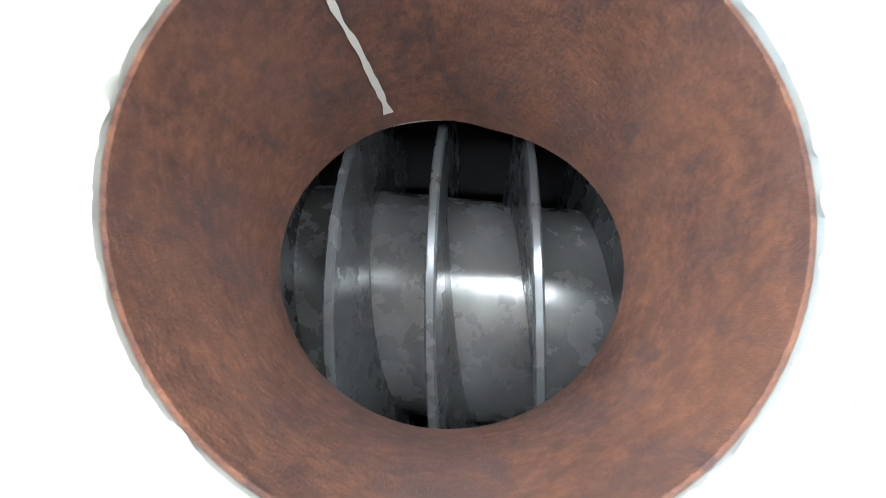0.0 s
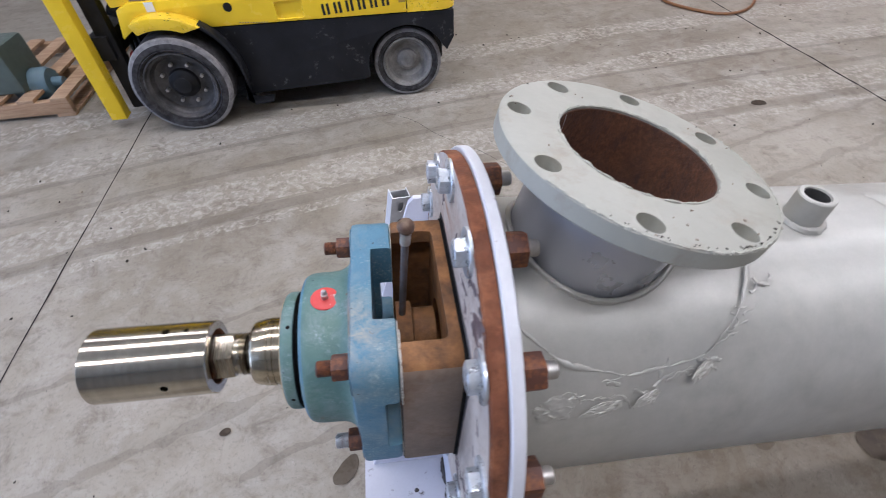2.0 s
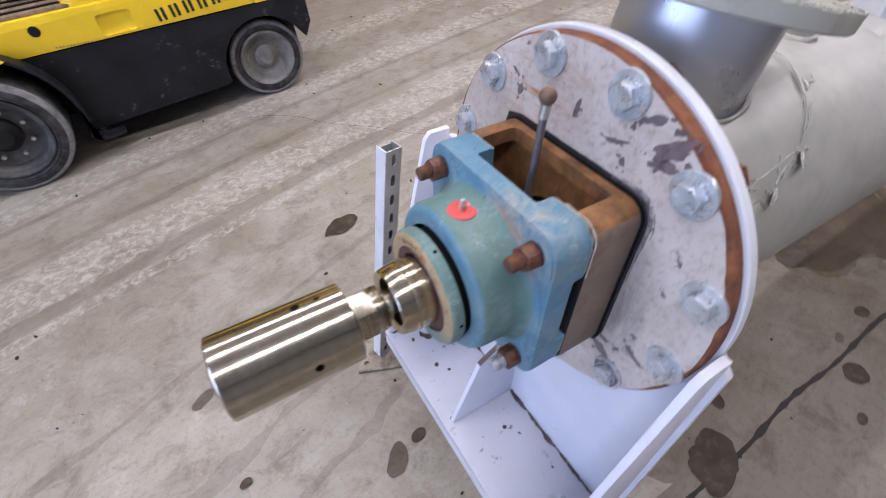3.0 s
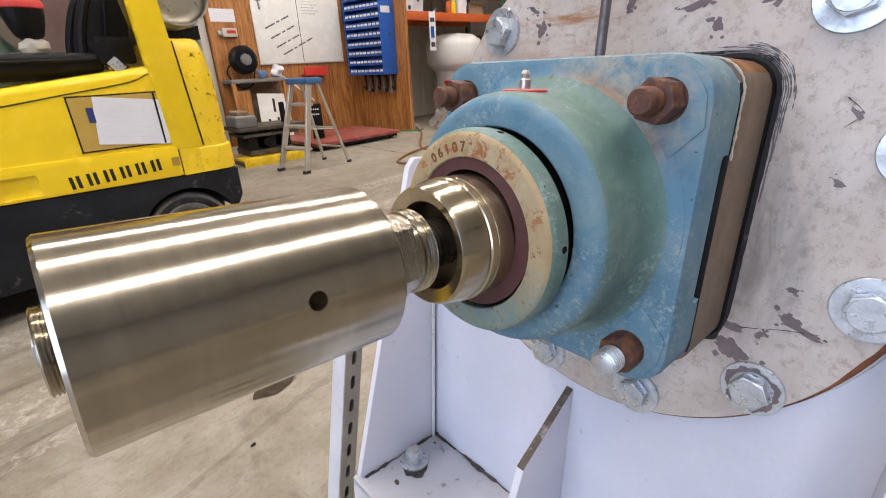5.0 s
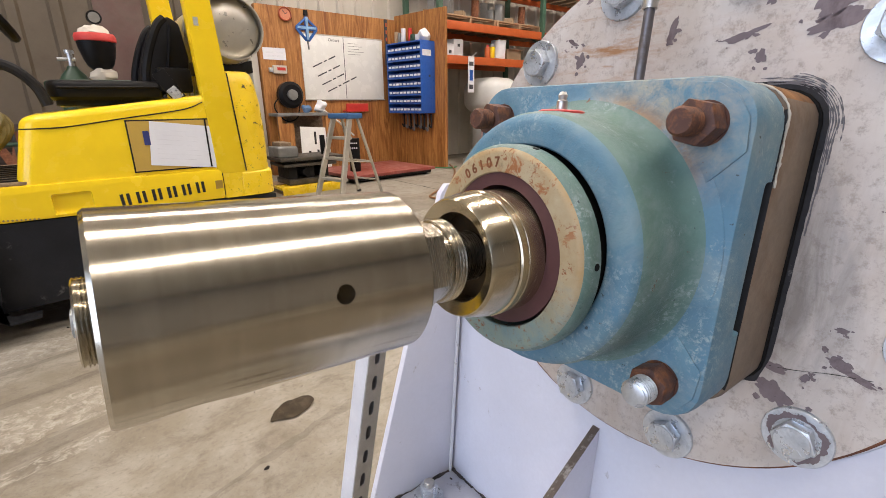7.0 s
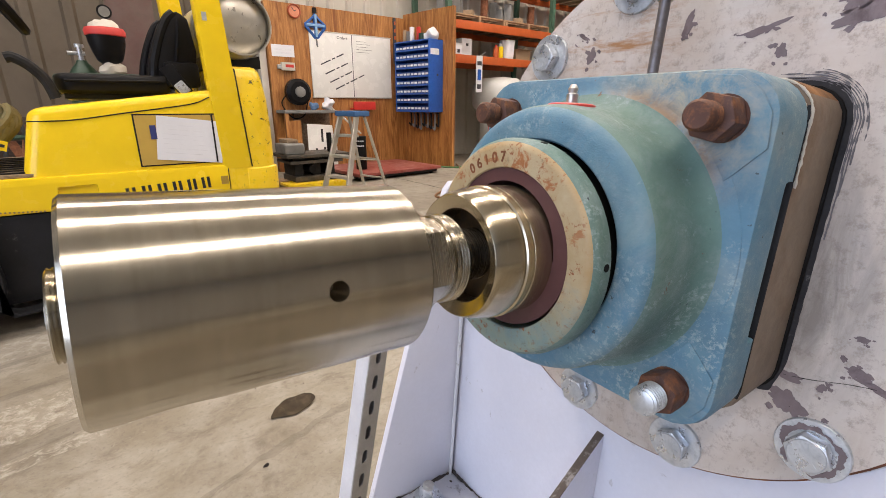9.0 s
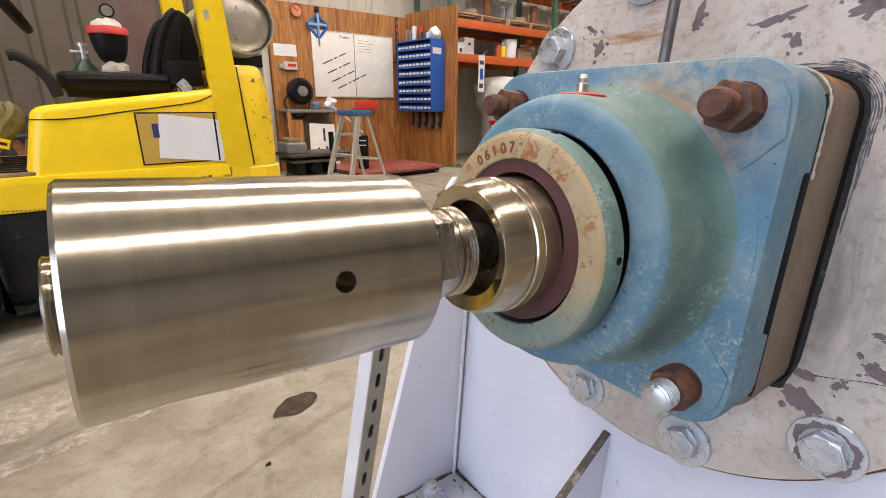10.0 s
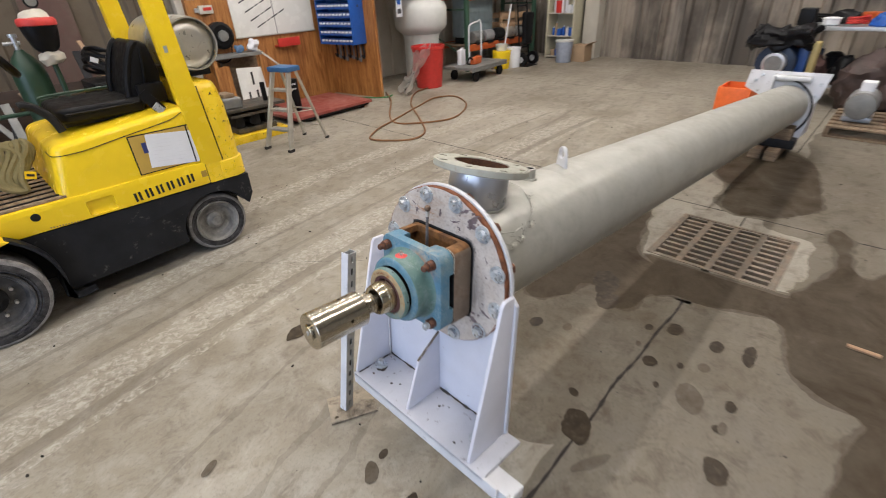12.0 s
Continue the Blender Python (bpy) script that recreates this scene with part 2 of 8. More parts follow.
RUST = (0.16, 0.055, 0.022)
M_SILVER = worn("aluminium_paint", (0.470, 0.468, 0.425), 0.42, 0.3, 5, 0.1, second=(0.395, 0.385, 0.335), amount=0.45, edge=0.2, sscale=6, bump=0.14, grain=260, smetal=0.2)
M_PIPE = worn("bright_silver_paint", (0.60, 0.61, 0.65), 0.34, 0.55, 6, 0.03, bump=0.03)
M_TUBE_IN = worn("shaded_bore_steel", (0.014, 0.013, 0.012), 0.65, 0.1, 9, 0.3)
M_FLANGE = worn("grey_white_primer", (0.375, 0.375, 0.315), 0.5, 0.0, 7, 0.08, second=(0.30, 0.27, 0.21), amount=0.36, edge=0.10, sscale=19, bump=0.14)
M_COVER = cover_paint()
M_RUST = worn("bare_rust", RUST, 0.85, 0.0, 22, 0.35, second=(0.30, 0.12, 0.05), amount=0.4, edge=0.12, sscale=30, bump=0.6, dist=0.002)
M_OCHRE = worn("ochre_rust", (0.29, 0.135, 0.042), 0.8, 0.0, 18, 0.35, second=(0.085, 0.045, 0.022), amount=0.45, edge=0.14, sscale=24, bump=0.6, dist=0.002)
M_RUSTNUT = worn("dark_rusted_nut", (0.098, 0.041, 0.027), 0.6, 0.1, 40, 0.35, second=(0.25, 0.095, 0.030), amount=0.43, edge=0.1, sscale=90, bump=0.6)
M_ZINC = worn("zinc_plated_steel", (0.66, 0.69, 0.72), 0.33, 0.8, 40, 0.2, second=(0.33, 0.35, 0.36), amount=0.42, edge=0.15, sscale=50, bump=0.1)
M_STUD = worn("bright_stud_steel", (0.55, 0.53, 0.49), 0.4, 0.8, 60, 0.2)
M_BLUE = chalky("chalky_blue_paint", (0.090, 0.215, 0.310), (0.16, 0.27, 0.28), 0.40, True)
M_TEAL = chalky("green_tinged_paint", (0.110, 0.205, 0.190), (0.115, 0.190, 0.140), 0.42)
M_INSERT = insert_paint()
# near-black: real sealant, and shade coloured into gaps, holes and the sump
M_PITCH = plain("black_sealant_and_shade", (0.0045, 0.0042, 0.004), 0.8)
M_STAMP = worn("rusty_stamp", (0.20, 0.07, 0.025), 0.8, 0.0, 60, 0.3)
M_SEAL = worn("maroon_seal", (0.088, 0.033, 0.033), 0.55, 0.0, 30, 0.2)
M_BROWN = worn("rusted_cast_adapter", (0.225, 0.175, 0.130), 0.62, 0.0, 9, 0.3, second=(0.150, 0.085, 0.045), amount=0.36, edge=0.14, sscale=15, bump=0.4, dist=0.0015)
M_STEEL = machined("turned_steel", (0.63, 0.58, 0.475), 0.20)
M_COLLAR = machined("brushed_collar_steel", (0.61, 0.54, 0.40), 0.22, 0.12)
M_RECESS = worn("shaded_recess_steel", (0.10, 0.065, 0.03), 0.35, 0.6, 30, 0.4, second=(0.02, 0.014, 0.01), amount=0.5, edge=0.15, sscale=40)
M_STEEL_DARK = machined("worn_shaft_steel", (0.52, 0.47, 0.37), 0.26)
M_LAVENDER = worn("pale_grey_stand_paint", (0.67, 0.675, 0.74), 0.42, 0.0, 6, 0.07, second=(0.30, 0.26, 0.23), amount=0.295, edge=0.05, sscale=34, bump=0.1)
M_EDGE = worn("scuffed_white_paint", (0.66, 0.665, 0.69), 0.45, 0.0, 8, 0.10, second=(0.20, 0.165, 0.14), amount=0.355, edge=0.03, sscale=26, bump=0.12)
M_BASE = worn("dirty_base_paint", (0.52, 0.53, 0.58), 0.5, 0.0, 6, 0.08, second=(0.10, 0.085, 0.075), amount=0.345, edge=0.05, sscale=34, bump=0.12)
M_BLACK = plain("black_gap", (0.012, 0.012, 0.012), 0.6)
M_REDCAP = worn("red_plastic_cap", (0.62, 0.06, 0.05), 0.45, 0.0, 60, 0.1, second=(0.7, 0.62, 0.58), amount=0.33, edge=0.03, sscale=90)
M_STRUT = worn("galvanised_strut", (0.50, 0.51, 0.52), 0.4, 0.6, 30, 0.12)


def wood(name, a, b, scale=1.0, axis=0, rough=0.6):
    n = Nodes(name)
    st = [9.0 * scale] * 3
    st[axis] = 0.8 * scale
    w = n.noise(2.2, 8, 0.65, stretch=tuple(st), warp=1.2)
    f = n.noise(14, 6, 0.7, stretch=tuple(v * 1.5 for v in st))
    base = n.mix(n.ramp(w, (0.38, 0.0), (0.62, 1.0)), a, b)
    base = n.mix(n.ramp(f, (0.45, 0.0), (0.8, 0.5)), base, dim(a, 0.6))
    n.set("Base Color", base).set("Roughness", rough).bump(f, 0.2, 0.001)
    return n.m


M_PLY = wood("varnished_plywood", (0.23, 0.080, 0.018), (0.50, 0.230, 0.062), 1.0, 2, 0.45)
M_PINE = wood("pallet_pine", (0.33, 0.20, 0.11), (0.50, 0.34, 0.20), 1.6, 1, 0.7)
M_OLDWOOD = wood("dirty_timber", (0.16, 0.11, 0.07), (0.30, 0.22, 0.14), 1.6, 1, 0.8)
M_YELLOW = worn("forklift_yellow", (0.86, 0.60, 0.008), 0.22, 0.0, 5, 0.05, second=(0.40, 0.24, 0.03), amount=0.26, edge=0.04, sscale=9, bump=0.05)
M_YELLOW_CHIP = worn("chipped_yellow", (0.84, 0.58, 0.012), 0.3, 0.0, 6, 0.08, second=(0.05, 0.036, 0.024), amount=0.372, edge=0.02, sscale=34, bump=0.1)
M_SKIRT = worn("scuffed_black_paint", (0.016, 0.017, 0.020), 0.42, 0.0, 6, 0.3, second=(0.15, 0.145, 0.135), amount=0.315, edge=0.09, sscale=17, bump=0.1)
M_RUBBER = worn("dusty_rubber", (0.028, 0.027, 0.028), 0.85, 0.0, 15, 0.3, second=(0.105, 0.10, 0.10), amount=0.40, edge=0.2, sscale=16, bump=0.4)
M_TREAD = worn("concrete_dusted_edge", (0.29, 0.28, 0.275), 0.9, 0.0, 15, 0.3, second=(0.09, 0.085, 0.085), amount=0.46, edge=0.15, sscale=14, bump=0.5)
M_RIM_DARK = worn("grimy_dark_rim", (0.045, 0.043, 0.042), 0.6, 0.1, 12, 0.25, second=(0.12, 0.112, 0.105), amount=0.40, edge=0.15, sscale=12)
M_RIM = worn("dusty_grey_rim", (0.19, 0.183, 0.17), 0.6, 0.1, 12, 0.25, second=(0.33, 0.315, 0.29), amount=0.45, edge=0.15, sscale=12)
M_VINYL = worn("black_vinyl", (0.006, 0.006, 0.007), 0.45, 0.0, 12, 0.3, bump=0.2)
M_TANK = worn("brushed_tank_metal", (0.55, 0.53, 0.47), 0.35, 0.7, 8, 0.12, second=(0.35, 0.32, 0.26), amount=0.35, sscale=9)
M_PAPER = worn("white_paper", (0.72, 0.73, 0.76), 0.7, 0.0, 9, 0.04)
dull(M_YELLOW, 0.35)
M_DARKGREEN = plain("dark_green_enamel", (0.018, 0.05, 0.028), 0.4)
M_MACHINE = worn("dark_machine_grey", (0.022, 0.022, 0.023), 0.5, 0.3, 12, 0.3)

for m in (M_SKIRT, M_RUBBER, M_VINYL, M_MACHINE, M_BROWN, M_BLACK, M_PITCH):
    dull(m)


def rusty_bore():
    """Rough rust: dark stains, ochre grains and runs down the pipe."""
    n = Nodes("rusty_bore")
    base = n.mix(n.ramp(n.noise(14, 8, 0.7, warp=0.5), (0.34, 0.0), (0.66, 1.0)), (0.052, 0.021, 0.012), (0.130, 0.054, 0.025))
    base = n.mix(n.ramp(n.noise(150, 6, 0.75), (0.43, 0.0), (0.72, 0.6)), base, (0.25, 0.105, 0.044))
    base = n.mix(n.ramp(n.noise(80, 6, 0.7, stretch=(1.0, 1.0, 0.3)), (0.54, 0.0), (0.68, 0.8)), base, (0.048, 0.026, 0.022))
    base = n.mix(n.ramp(n.noise(13, 7, 0.7, stretch=(1.0, 1.0, 0.45), warp=0.4), (0.44, 0.0), (0.70, 0.8)), base, (0.050, 0.034, 0.033))
    n.set("Base Color", base).set("Roughness", 0.8)
    n.bump(n.noise(220, 6, 0.75), 0.8, 0.002)
    return n.m


M_BORE = rusty_bore()


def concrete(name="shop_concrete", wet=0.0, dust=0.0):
    """Worn slab; wet from 0 to 1 soaks it darker and glossier, dust pales it."""
    n = Nodes(name)
    big = n.noise(0.55, 8, 0.62, warp=0.4)
    mid = n.noise(3.2, 8, 0.72, warp=0.6)
    base = n.mix(n.ramp(big, (0.38, 0.0), (0.62, 1.0)), (0.200, 0.172, 0.126), (0.330, 0.298, 0.236))
    base = n.mix(n.ramp(mid, (0.44, 0.0), (0.64, 0.6)), base, (0.400, 0.372, 0.318))
    # dragged tyre tracks lie along the shop
    tracks = n.noise(1.3, 9, 0.66, stretch=(0.22, 2.0, 1.0), warp=0.5, turn=11)
    base = n.mix(n.ramp(tracks, (0.52, 0.0), (0.70, 0.45)), base, (0.160, 0.136, 0.100))
    base = n.mix(n.ramp(tracks, (0.30, 0.45), (0.46, 0.0)), base, (0.390, 0.360, 0.300))
    # pale lug prints within the tracks
    lugs = n.t.nodes.new("ShaderNodeTexWave")
    lugs.inputs["Scale"].default_value, lugs.inputs["Distortion"].default_value, lugs.inputs["Detail"].default_value, lugs.inputs["Detail Scale"].default_value = 4.5, 9.0, 5.0, 2.0
    n.link(n.co, lugs.inputs["Vector"])
    lane = n.ramp(n.noise(1.1, 4, 0.5, stretch=(0.08, 2.2, 1.0), turn=11), (0.54, 0.0), (0.62, 0.12))
    prints = n.mix(n.ramp(lugs.outputs["Fac"], (0.5, 0.0), (0.75, 1.0)), (0.0, 0.0, 0.0), lane)
    base = n.mix(prints, base, (0.41, 0.38, 0.32))
    dirt = n.noise(9, 9, 0.75, stretch=(0.9, 1.15, 1.0), warp=0.5)
    base = n.mix(n.ramp(dirt, (0.50, 0.0), (0.66, 0.65)), base, (0.135, 0.110, 0.078))
    scab = n.noise(10, 10, 0.78, stretch=(0.9, 1.2, 1.0), warp=0.3)
    zone = n.ramp(n.noise(0.8, 5), (0.44, 0.0), (0.66, 0.6))
    scabs = n.mix(n.ramp(scab, (0.53, 0.0), (0.63, 0.75)), (0.0, 0.0, 0.0), zone)
    base = n.mix(scabs, base, (0.48, 0.45, 0.40))
    speck = n.noise(70, 8, 0.8)
    base = n.mix(n.ramp(speck, (0.34, 0.5), (0.48, 0.0)), base, (0.12, 0.10, 0.082))
    base = n.mix(n.ramp(n.noise(38, 7, 0.8), (0.60, 0.0), (0.70, 0.5)), base, (0.47, 0.44, 0.40))
    if dust:
        base = n.mix(n.ramp(n.noise(30, 9, 0.75, warp=0.6), (0.47, 0.0), (0.60, dust)), base, (0.50, 0.47, 0.41))
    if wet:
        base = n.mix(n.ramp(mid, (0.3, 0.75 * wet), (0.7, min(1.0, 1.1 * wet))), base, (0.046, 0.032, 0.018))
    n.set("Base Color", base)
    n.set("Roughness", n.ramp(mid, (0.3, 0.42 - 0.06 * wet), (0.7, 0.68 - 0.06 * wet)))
    n.bump(n.mix(0.5, scab, speck), 0.32, 0.003)
    return n.m


M_CONCRETE = concrete()
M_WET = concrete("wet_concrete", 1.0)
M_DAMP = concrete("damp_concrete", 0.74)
M_HALF_DARK = concrete("half_dark_concrete", 0.50)
for m in (M_WET, M_DAMP, M_HALF_DARK):
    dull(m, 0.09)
M_DUST = concrete("dusty_tyre_print", 0.0, 0.60)
M_TRACK = concrete("tyre_track_concrete", 0.24)


# ---- building helpers ----
def part(name, bm, material, parent=None, label="", smooth=35):
    """Links a bmesh as one mesh object, under a thing or a part if one is given."""
    me = bpy.data.meshes.new(name)
    bm.normal_update()
    bm.to_mesh(me)
    bm.free()
    for m in material if isinstance(material, (list, tuple)) else [material]:
        me.materials.append(m)
    if smooth:
        me.polygons.foreach_set("use_smooth", [True] * len(me.polygons))
        me.set_sharp_from_angle(angle=radians(smooth))
    ob = new(name, me)
    if parent:
        ob.parent = parent
    if label:
        ob["label"] = label
    return ob


def thing(name, m=None, label="", category="", group="", kind=""):
    ob = new(name)
    if m is not None:
        ob.matrix_world = m
    return tagged(ob, label, category, group, kind)


def soften(bm, w, seg=2, ang=30):
    if w > 0:
        bm.normal_update()
        edges = [e for e in bm.edges if len(e.link_faces) == 2 and e.calc_face_angle(0) > radians(ang)]
        bmesh.ops.bevel(bm, geom=edges, offset=w, segments=seg, affect="EDGES", profile=0.6, clamp_overlap=True)
    return bm


def box(x0, x1, y0, y1, z0, z1, w=0.0, bm=None, seg=2):
    b = bmesh.new()
    bmesh.ops.create_cube(b, size=1)
    for v in b.verts:
        v.co = Vector((x0 + (v.co.x + 0.5) * (x1 - x0), y0 + (v.co.y + 0.5) * (y1 - y0), z0 + (v.co.z + 0.5) * (z1 - z0)))
    soften(b, w, seg)
    return join(bm, b)


def join(bm, b):
    """Adds b to bm, if there is one."""
    if bm is None:
        return b
    me = bpy.data.meshes.new("tmp")
    b.to_mesh(me)
    b.free()
    bm.from_mesh(me)
    bpy.data.meshes.remove(me)
    return bm


def moved(b, m):
    bmesh.ops.transform(b, matrix=m, verts=b.verts)
    return b


def lathe(profile, seg=48, axis="x", close=False):
    """Turns (along, radius) pairs round an axis; with close the profile is a ring."""
    b = bmesh.new()
    rows = []
    for a, r in profile:
        row = []
        for k in range(seg):
            u, v = math.cos(2 * math.pi * k / seg), math.sin(2 * math.pi * k / seg)
            p = {"x": (a, r * u, r * v), "y": (r * v, a, r * u), "z": (r * u, r * v, a)}[axis]
            row.append(b.verts.new(p))
        rows.append(row)
    n = len(rows)
    for i in range(n if close else n - 1):
        p, q = rows[i], rows[(i + 1) % n]
        for k in range(seg):
            b.faces.new((p[k], p[(k + 1) % seg], q[(k + 1) % seg], q[k]))
    if not close:
        b.faces.new(rows[0])
        b.faces.new(list(reversed(rows[-1])))
    bmesh.ops.recalc_face_normals(b, faces=b.faces)
    return b


def rod(p0, p1, r, seg=16, r2=None, w=0.0):
    p0, p1 = Vector(p0), Vector(p1)
    n = (p1 - p0).length
    b = lathe([(0, r), (n, r if r2 is None else r2)], seg, "z")
    soften(b, w, 2, 50)
    return moved(b, Matrix.Translation(p0) @ (p1 - p0).to_track_quat("Z", "Y").to_matrix().to_4x4())


def prism(points, axis, a, c, w=0.0):
    """A flat outline (two coordinates) drawn out from a to c along the axis."""
    b = bmesh.new()
    put = {"x": lambda u, v, s: (s, u, v), "y": lambda u, v, s: (u, s, v), "z": lambda u, v, s: (u, v, s)}[axis]
    lo, hi = [b.verts.new(put(u, v, a)) for u, v in points], [b.verts.new(put(u, v, c)) for u, v in points]
    b.faces.new(lo)
    b.faces.new(list(reversed(hi)))
    n = len(points)
    for k in range(n):
        b.faces.new((lo[k], hi[k], hi[(k + 1) % n], lo[(k + 1) % n]))
    bmesh.ops.recalc_face_normals(b, faces=b.faces)
    return soften(b, w)


def rounded(u0, u1, v0, v1, r, seg=5):
    pts = []
    for cu, cv, a in ((u1 - r, v1 - r, 0), (u0 + r, v1 - r, 90), (u0 + r, v0 + r, 180), (u1 - r, v0 + r, 270)):
        pts += [(cu + r * math.cos(radians(a + 90 * k / seg)), cv + r * math.sin(radians(a + 90 * k / seg))) for k in range(seg + 1)]
    return pts


def hexagon(r, axis="x", a=0.0, c=0.01, turn=0.0, w=0.0008):
    pts = [(r * math.cos(radians(60 * k + turn)), r * math.sin(radians(60 * k + turn))) for k in range(6)]
    return prism(pts, axis, a, c, w)


def pipe_along(points, r, seg=8, closed=False):
    """A round bar bent along points."""
    b = bmesh.new()
    pts = [Vector(p) for p in points]
    rows = []
    side = None
    for i, p in enumerate(pts):
        d = (pts[min(i + 1, len(pts) - 1)] - pts[max(i - 1, 0)]).normalized()
        if side is None:
            side = d.orthogonal().normalized()
        side = (side - d * side.dot(d)).normalized()
        up = d.cross(side)
        rows.append([b.verts.new(p + r * (math.cos(2 * math.pi * k / seg) * side + math.sin(2 * math.pi * k / seg) * up)) for k in range(seg)])
    for p, q in zip(rows, rows[1:]):
        for k in range(seg):
            b.faces.new((p[k], p[(k + 1) % seg], q[(k + 1) % seg], q[k]))
    b.faces.new(rows[0])
    b.faces.new(rows[-1])
    bmesh.ops.recalc_face_normals(b, faces=b.faces)
    return b


def smooth_path(points, steps=8):
    """Catmull-Rom through the points."""
    p = [Vector(q) for q in points]
    p = [2 * p[0] - p[1]] + p + [2 * p[-1] - p[-2]]
    out = []
    for i in range(1, len(p) - 2):
        for k in range(steps):
            t = k / steps
            out.append(0.5 * (2 * p[i] + (p[i + 1] - p[i - 1]) * t + (2 * p[i - 1] - 5 * p[i] + 4 * p[i + 1] - p[i + 2]) * t**2 + (3 * p[i] - p[i - 1] - 3 * p[i + 1] + p[i + 2]) * t**3))
    return out + [p[-2]]


def cut(b, *cutters):
    """b less the cutters."""
    for c in cutters:
        obs = []
        for q in (b, c):
            me = bpy.data.meshes.new("tmp")
            q.to_mesh(me)
            q.free()
            obs.append(new("tmp", me))
        mod = obs[0].modifiers.new("cut", "BOOLEAN")
        mod.operation, mod.object, mod.solver = "DIFFERENCE", obs[1], "EXACT"
        deps = bpy.context.evaluated_depsgraph_get()
        res = bpy.data.meshes.new_from_object(obs[0].evaluated_get(deps))
        b = bmesh.new()
        b.from_mesh(res)
        for o in obs:
            me = o.data
            bpy.data.objects.remove(o)
            bpy.data.meshes.remove(me)
        bpy.data.meshes.remove(res)
    return b


def rough_up(b, amount, scale):
    for v in b.verts:
        v.co += v.normal * amount * noise.noise(v.co * scale)
    return b


# ---- the hall ----
FAR_X, NORTH_Y, SOUTH_Y, WEST_X, ROOF_Z = 9.45, 6.6, -6.5, -7.0, 4.7


def ribbed(length, height, pitch=0.3, deep=0.035, thick=0.02):
    """Ribbed sheet: along x from 0, up from 0, ribs towards -y."""
    b = bmesh.new()
    prof = []
    x = 0.0
    while x < length - 1e-6:
        for dx, y in ((0, 0), (pitch * 0.62, 0), (pitch * 0.70, -deep), (pitch * 0.92, -deep)):
            if x + dx <= length:
                prof.append((x + dx, y))
        x += pitch
    prof.append((length, 0))
    pts = prof + [(length, thick), (0, thick)]
    lo, hi = [b.verts.new((u, v, 0)) for u, v in pts], [b.verts.new((u, v, height)) for u, v in pts]
    b.faces.new(lo)
    b.faces.new(hi)
    for k in range(len(pts)):
        j = (k + 1) % len(pts)
        b.faces.new((lo[k], lo[j], hi[j], hi[k]))
    bmesh.ops.recalc_face_normals(b, faces=b.faces)
    return b


M_SHEET = worn("tan_wall_sheet", (0.104, 0.080, 0.053), 0.55, 0.0, 3, 0.15, second=(0.078, 0.056, 0.036), amount=0.35, edge=0.15, sscale=2.5, bump=0.05)
M_SHEET_PALE = worn("pale_wall_sheet", (0.52, 0.49, 0.42), 0.5, 0.0, 3, 0.1, bump=0.05)
fw = Nodes("smoke_stained_sheet")
fw_base = fw.mix(fw.ramp(fw.noise(1.1, 7, 0.6, stretch=(1.0, 1.0, 0.6)), (0.37, 0.0), (0.56, 1.0)), (0.30, 0.255, 0.205), (0.085, 0.072, 0.058))
fw_base = fw.mix(fw.ramp(fw.noise(1.5, 7, 0.62, stretch=(1.5, 1.5, 0.12), warp=0.3), (0.46, 0.0), (0.66, 0.9)), fw_base, (0.050, 0.043, 0.037))
fw_base = fw.mix(fw.ramp(fw.noise(4.0, 6, 0.65, stretch=(1.6, 1.6, 0.08)), (0.52, 0.0), (0.72, 0.6)), fw_base, (0.36, 0.32, 0.27))
fw.set("Base Color", fw_base).set("Roughness", 0.55)
M_FARWALL = fw.m
M_CEIL = plain("pale_roof_sheet", (0.66, 0.64, 0.58), 0.6, 0.0, 0.08, 3)
M_BLOCK = worn("painted_block", (0.27, 0.25, 0.22), 0.7, 0.0, 2, 0.1)

GRATE_X, GRATE_Y, GRATE_S = 2.19, -0.33, 0.70
floor_bm = box(WEST_X - 3, FAR_X + 0.3, SOUTH_Y - 0.3, NORTH_Y + 0.3, -0.30, 0.0)
floor_bm = cut(floor_bm, box(GRATE_X - GRATE_S / 2, GRATE_X + GRATE_S / 2, GRATE_Y - GRATE_S / 2, GRATE_Y + GRATE_S / 2, -0.24, 0.05))
floor = tagged(part("floor", floor_bm, M_CONCRETE, smooth=0), "worn grey concrete shop floor with tyre tracks", "floor", kind="structure")

wall_n = part("wall_north", moved(ribbed(FAR_X - WEST_X, ROOF_Z), pose(WEST_X, NORTH_Y, 0)), M_SHEET_PALE, smooth=0)
tagged(wall_n, "pale ribbed metal wall sheet", "wall", kind="structure")
wall_f = part("wall_east", moved(ribbed(NORTH_Y - SOUTH_Y, ROOF_Z, 0.42, 0.05), pose(FAR_X, NORTH_Y, 0, 0, 0, -90)), M_FARWALL, smooth=0)
tagged(wall_f, "smoke-stained ribbed metal wall", "wall", kind="structure")
# south and west walls and roof stay out of view; tones set for bounce
wall_s = tagged(part("wall_south", box(WEST_X, FAR_X, SOUTH_Y - 0.2, SOUTH_Y, 0, ROOF_Z), M_BLOCK), "plain painted block wall", "wall", kind="structure")
wall_w = tagged(part("wall_west", cut(box(WEST_X - 0.2, WEST_X, SOUTH_Y - 0.2, NORTH_Y + 0.2, 0, ROOF_Z), box(WEST_X - 1, WEST_X + 1, -4.0, 2.8, -0.1, 4.0)), M_BLOCK), "plain block wall with an open roller doorway", "wall", kind="structure")
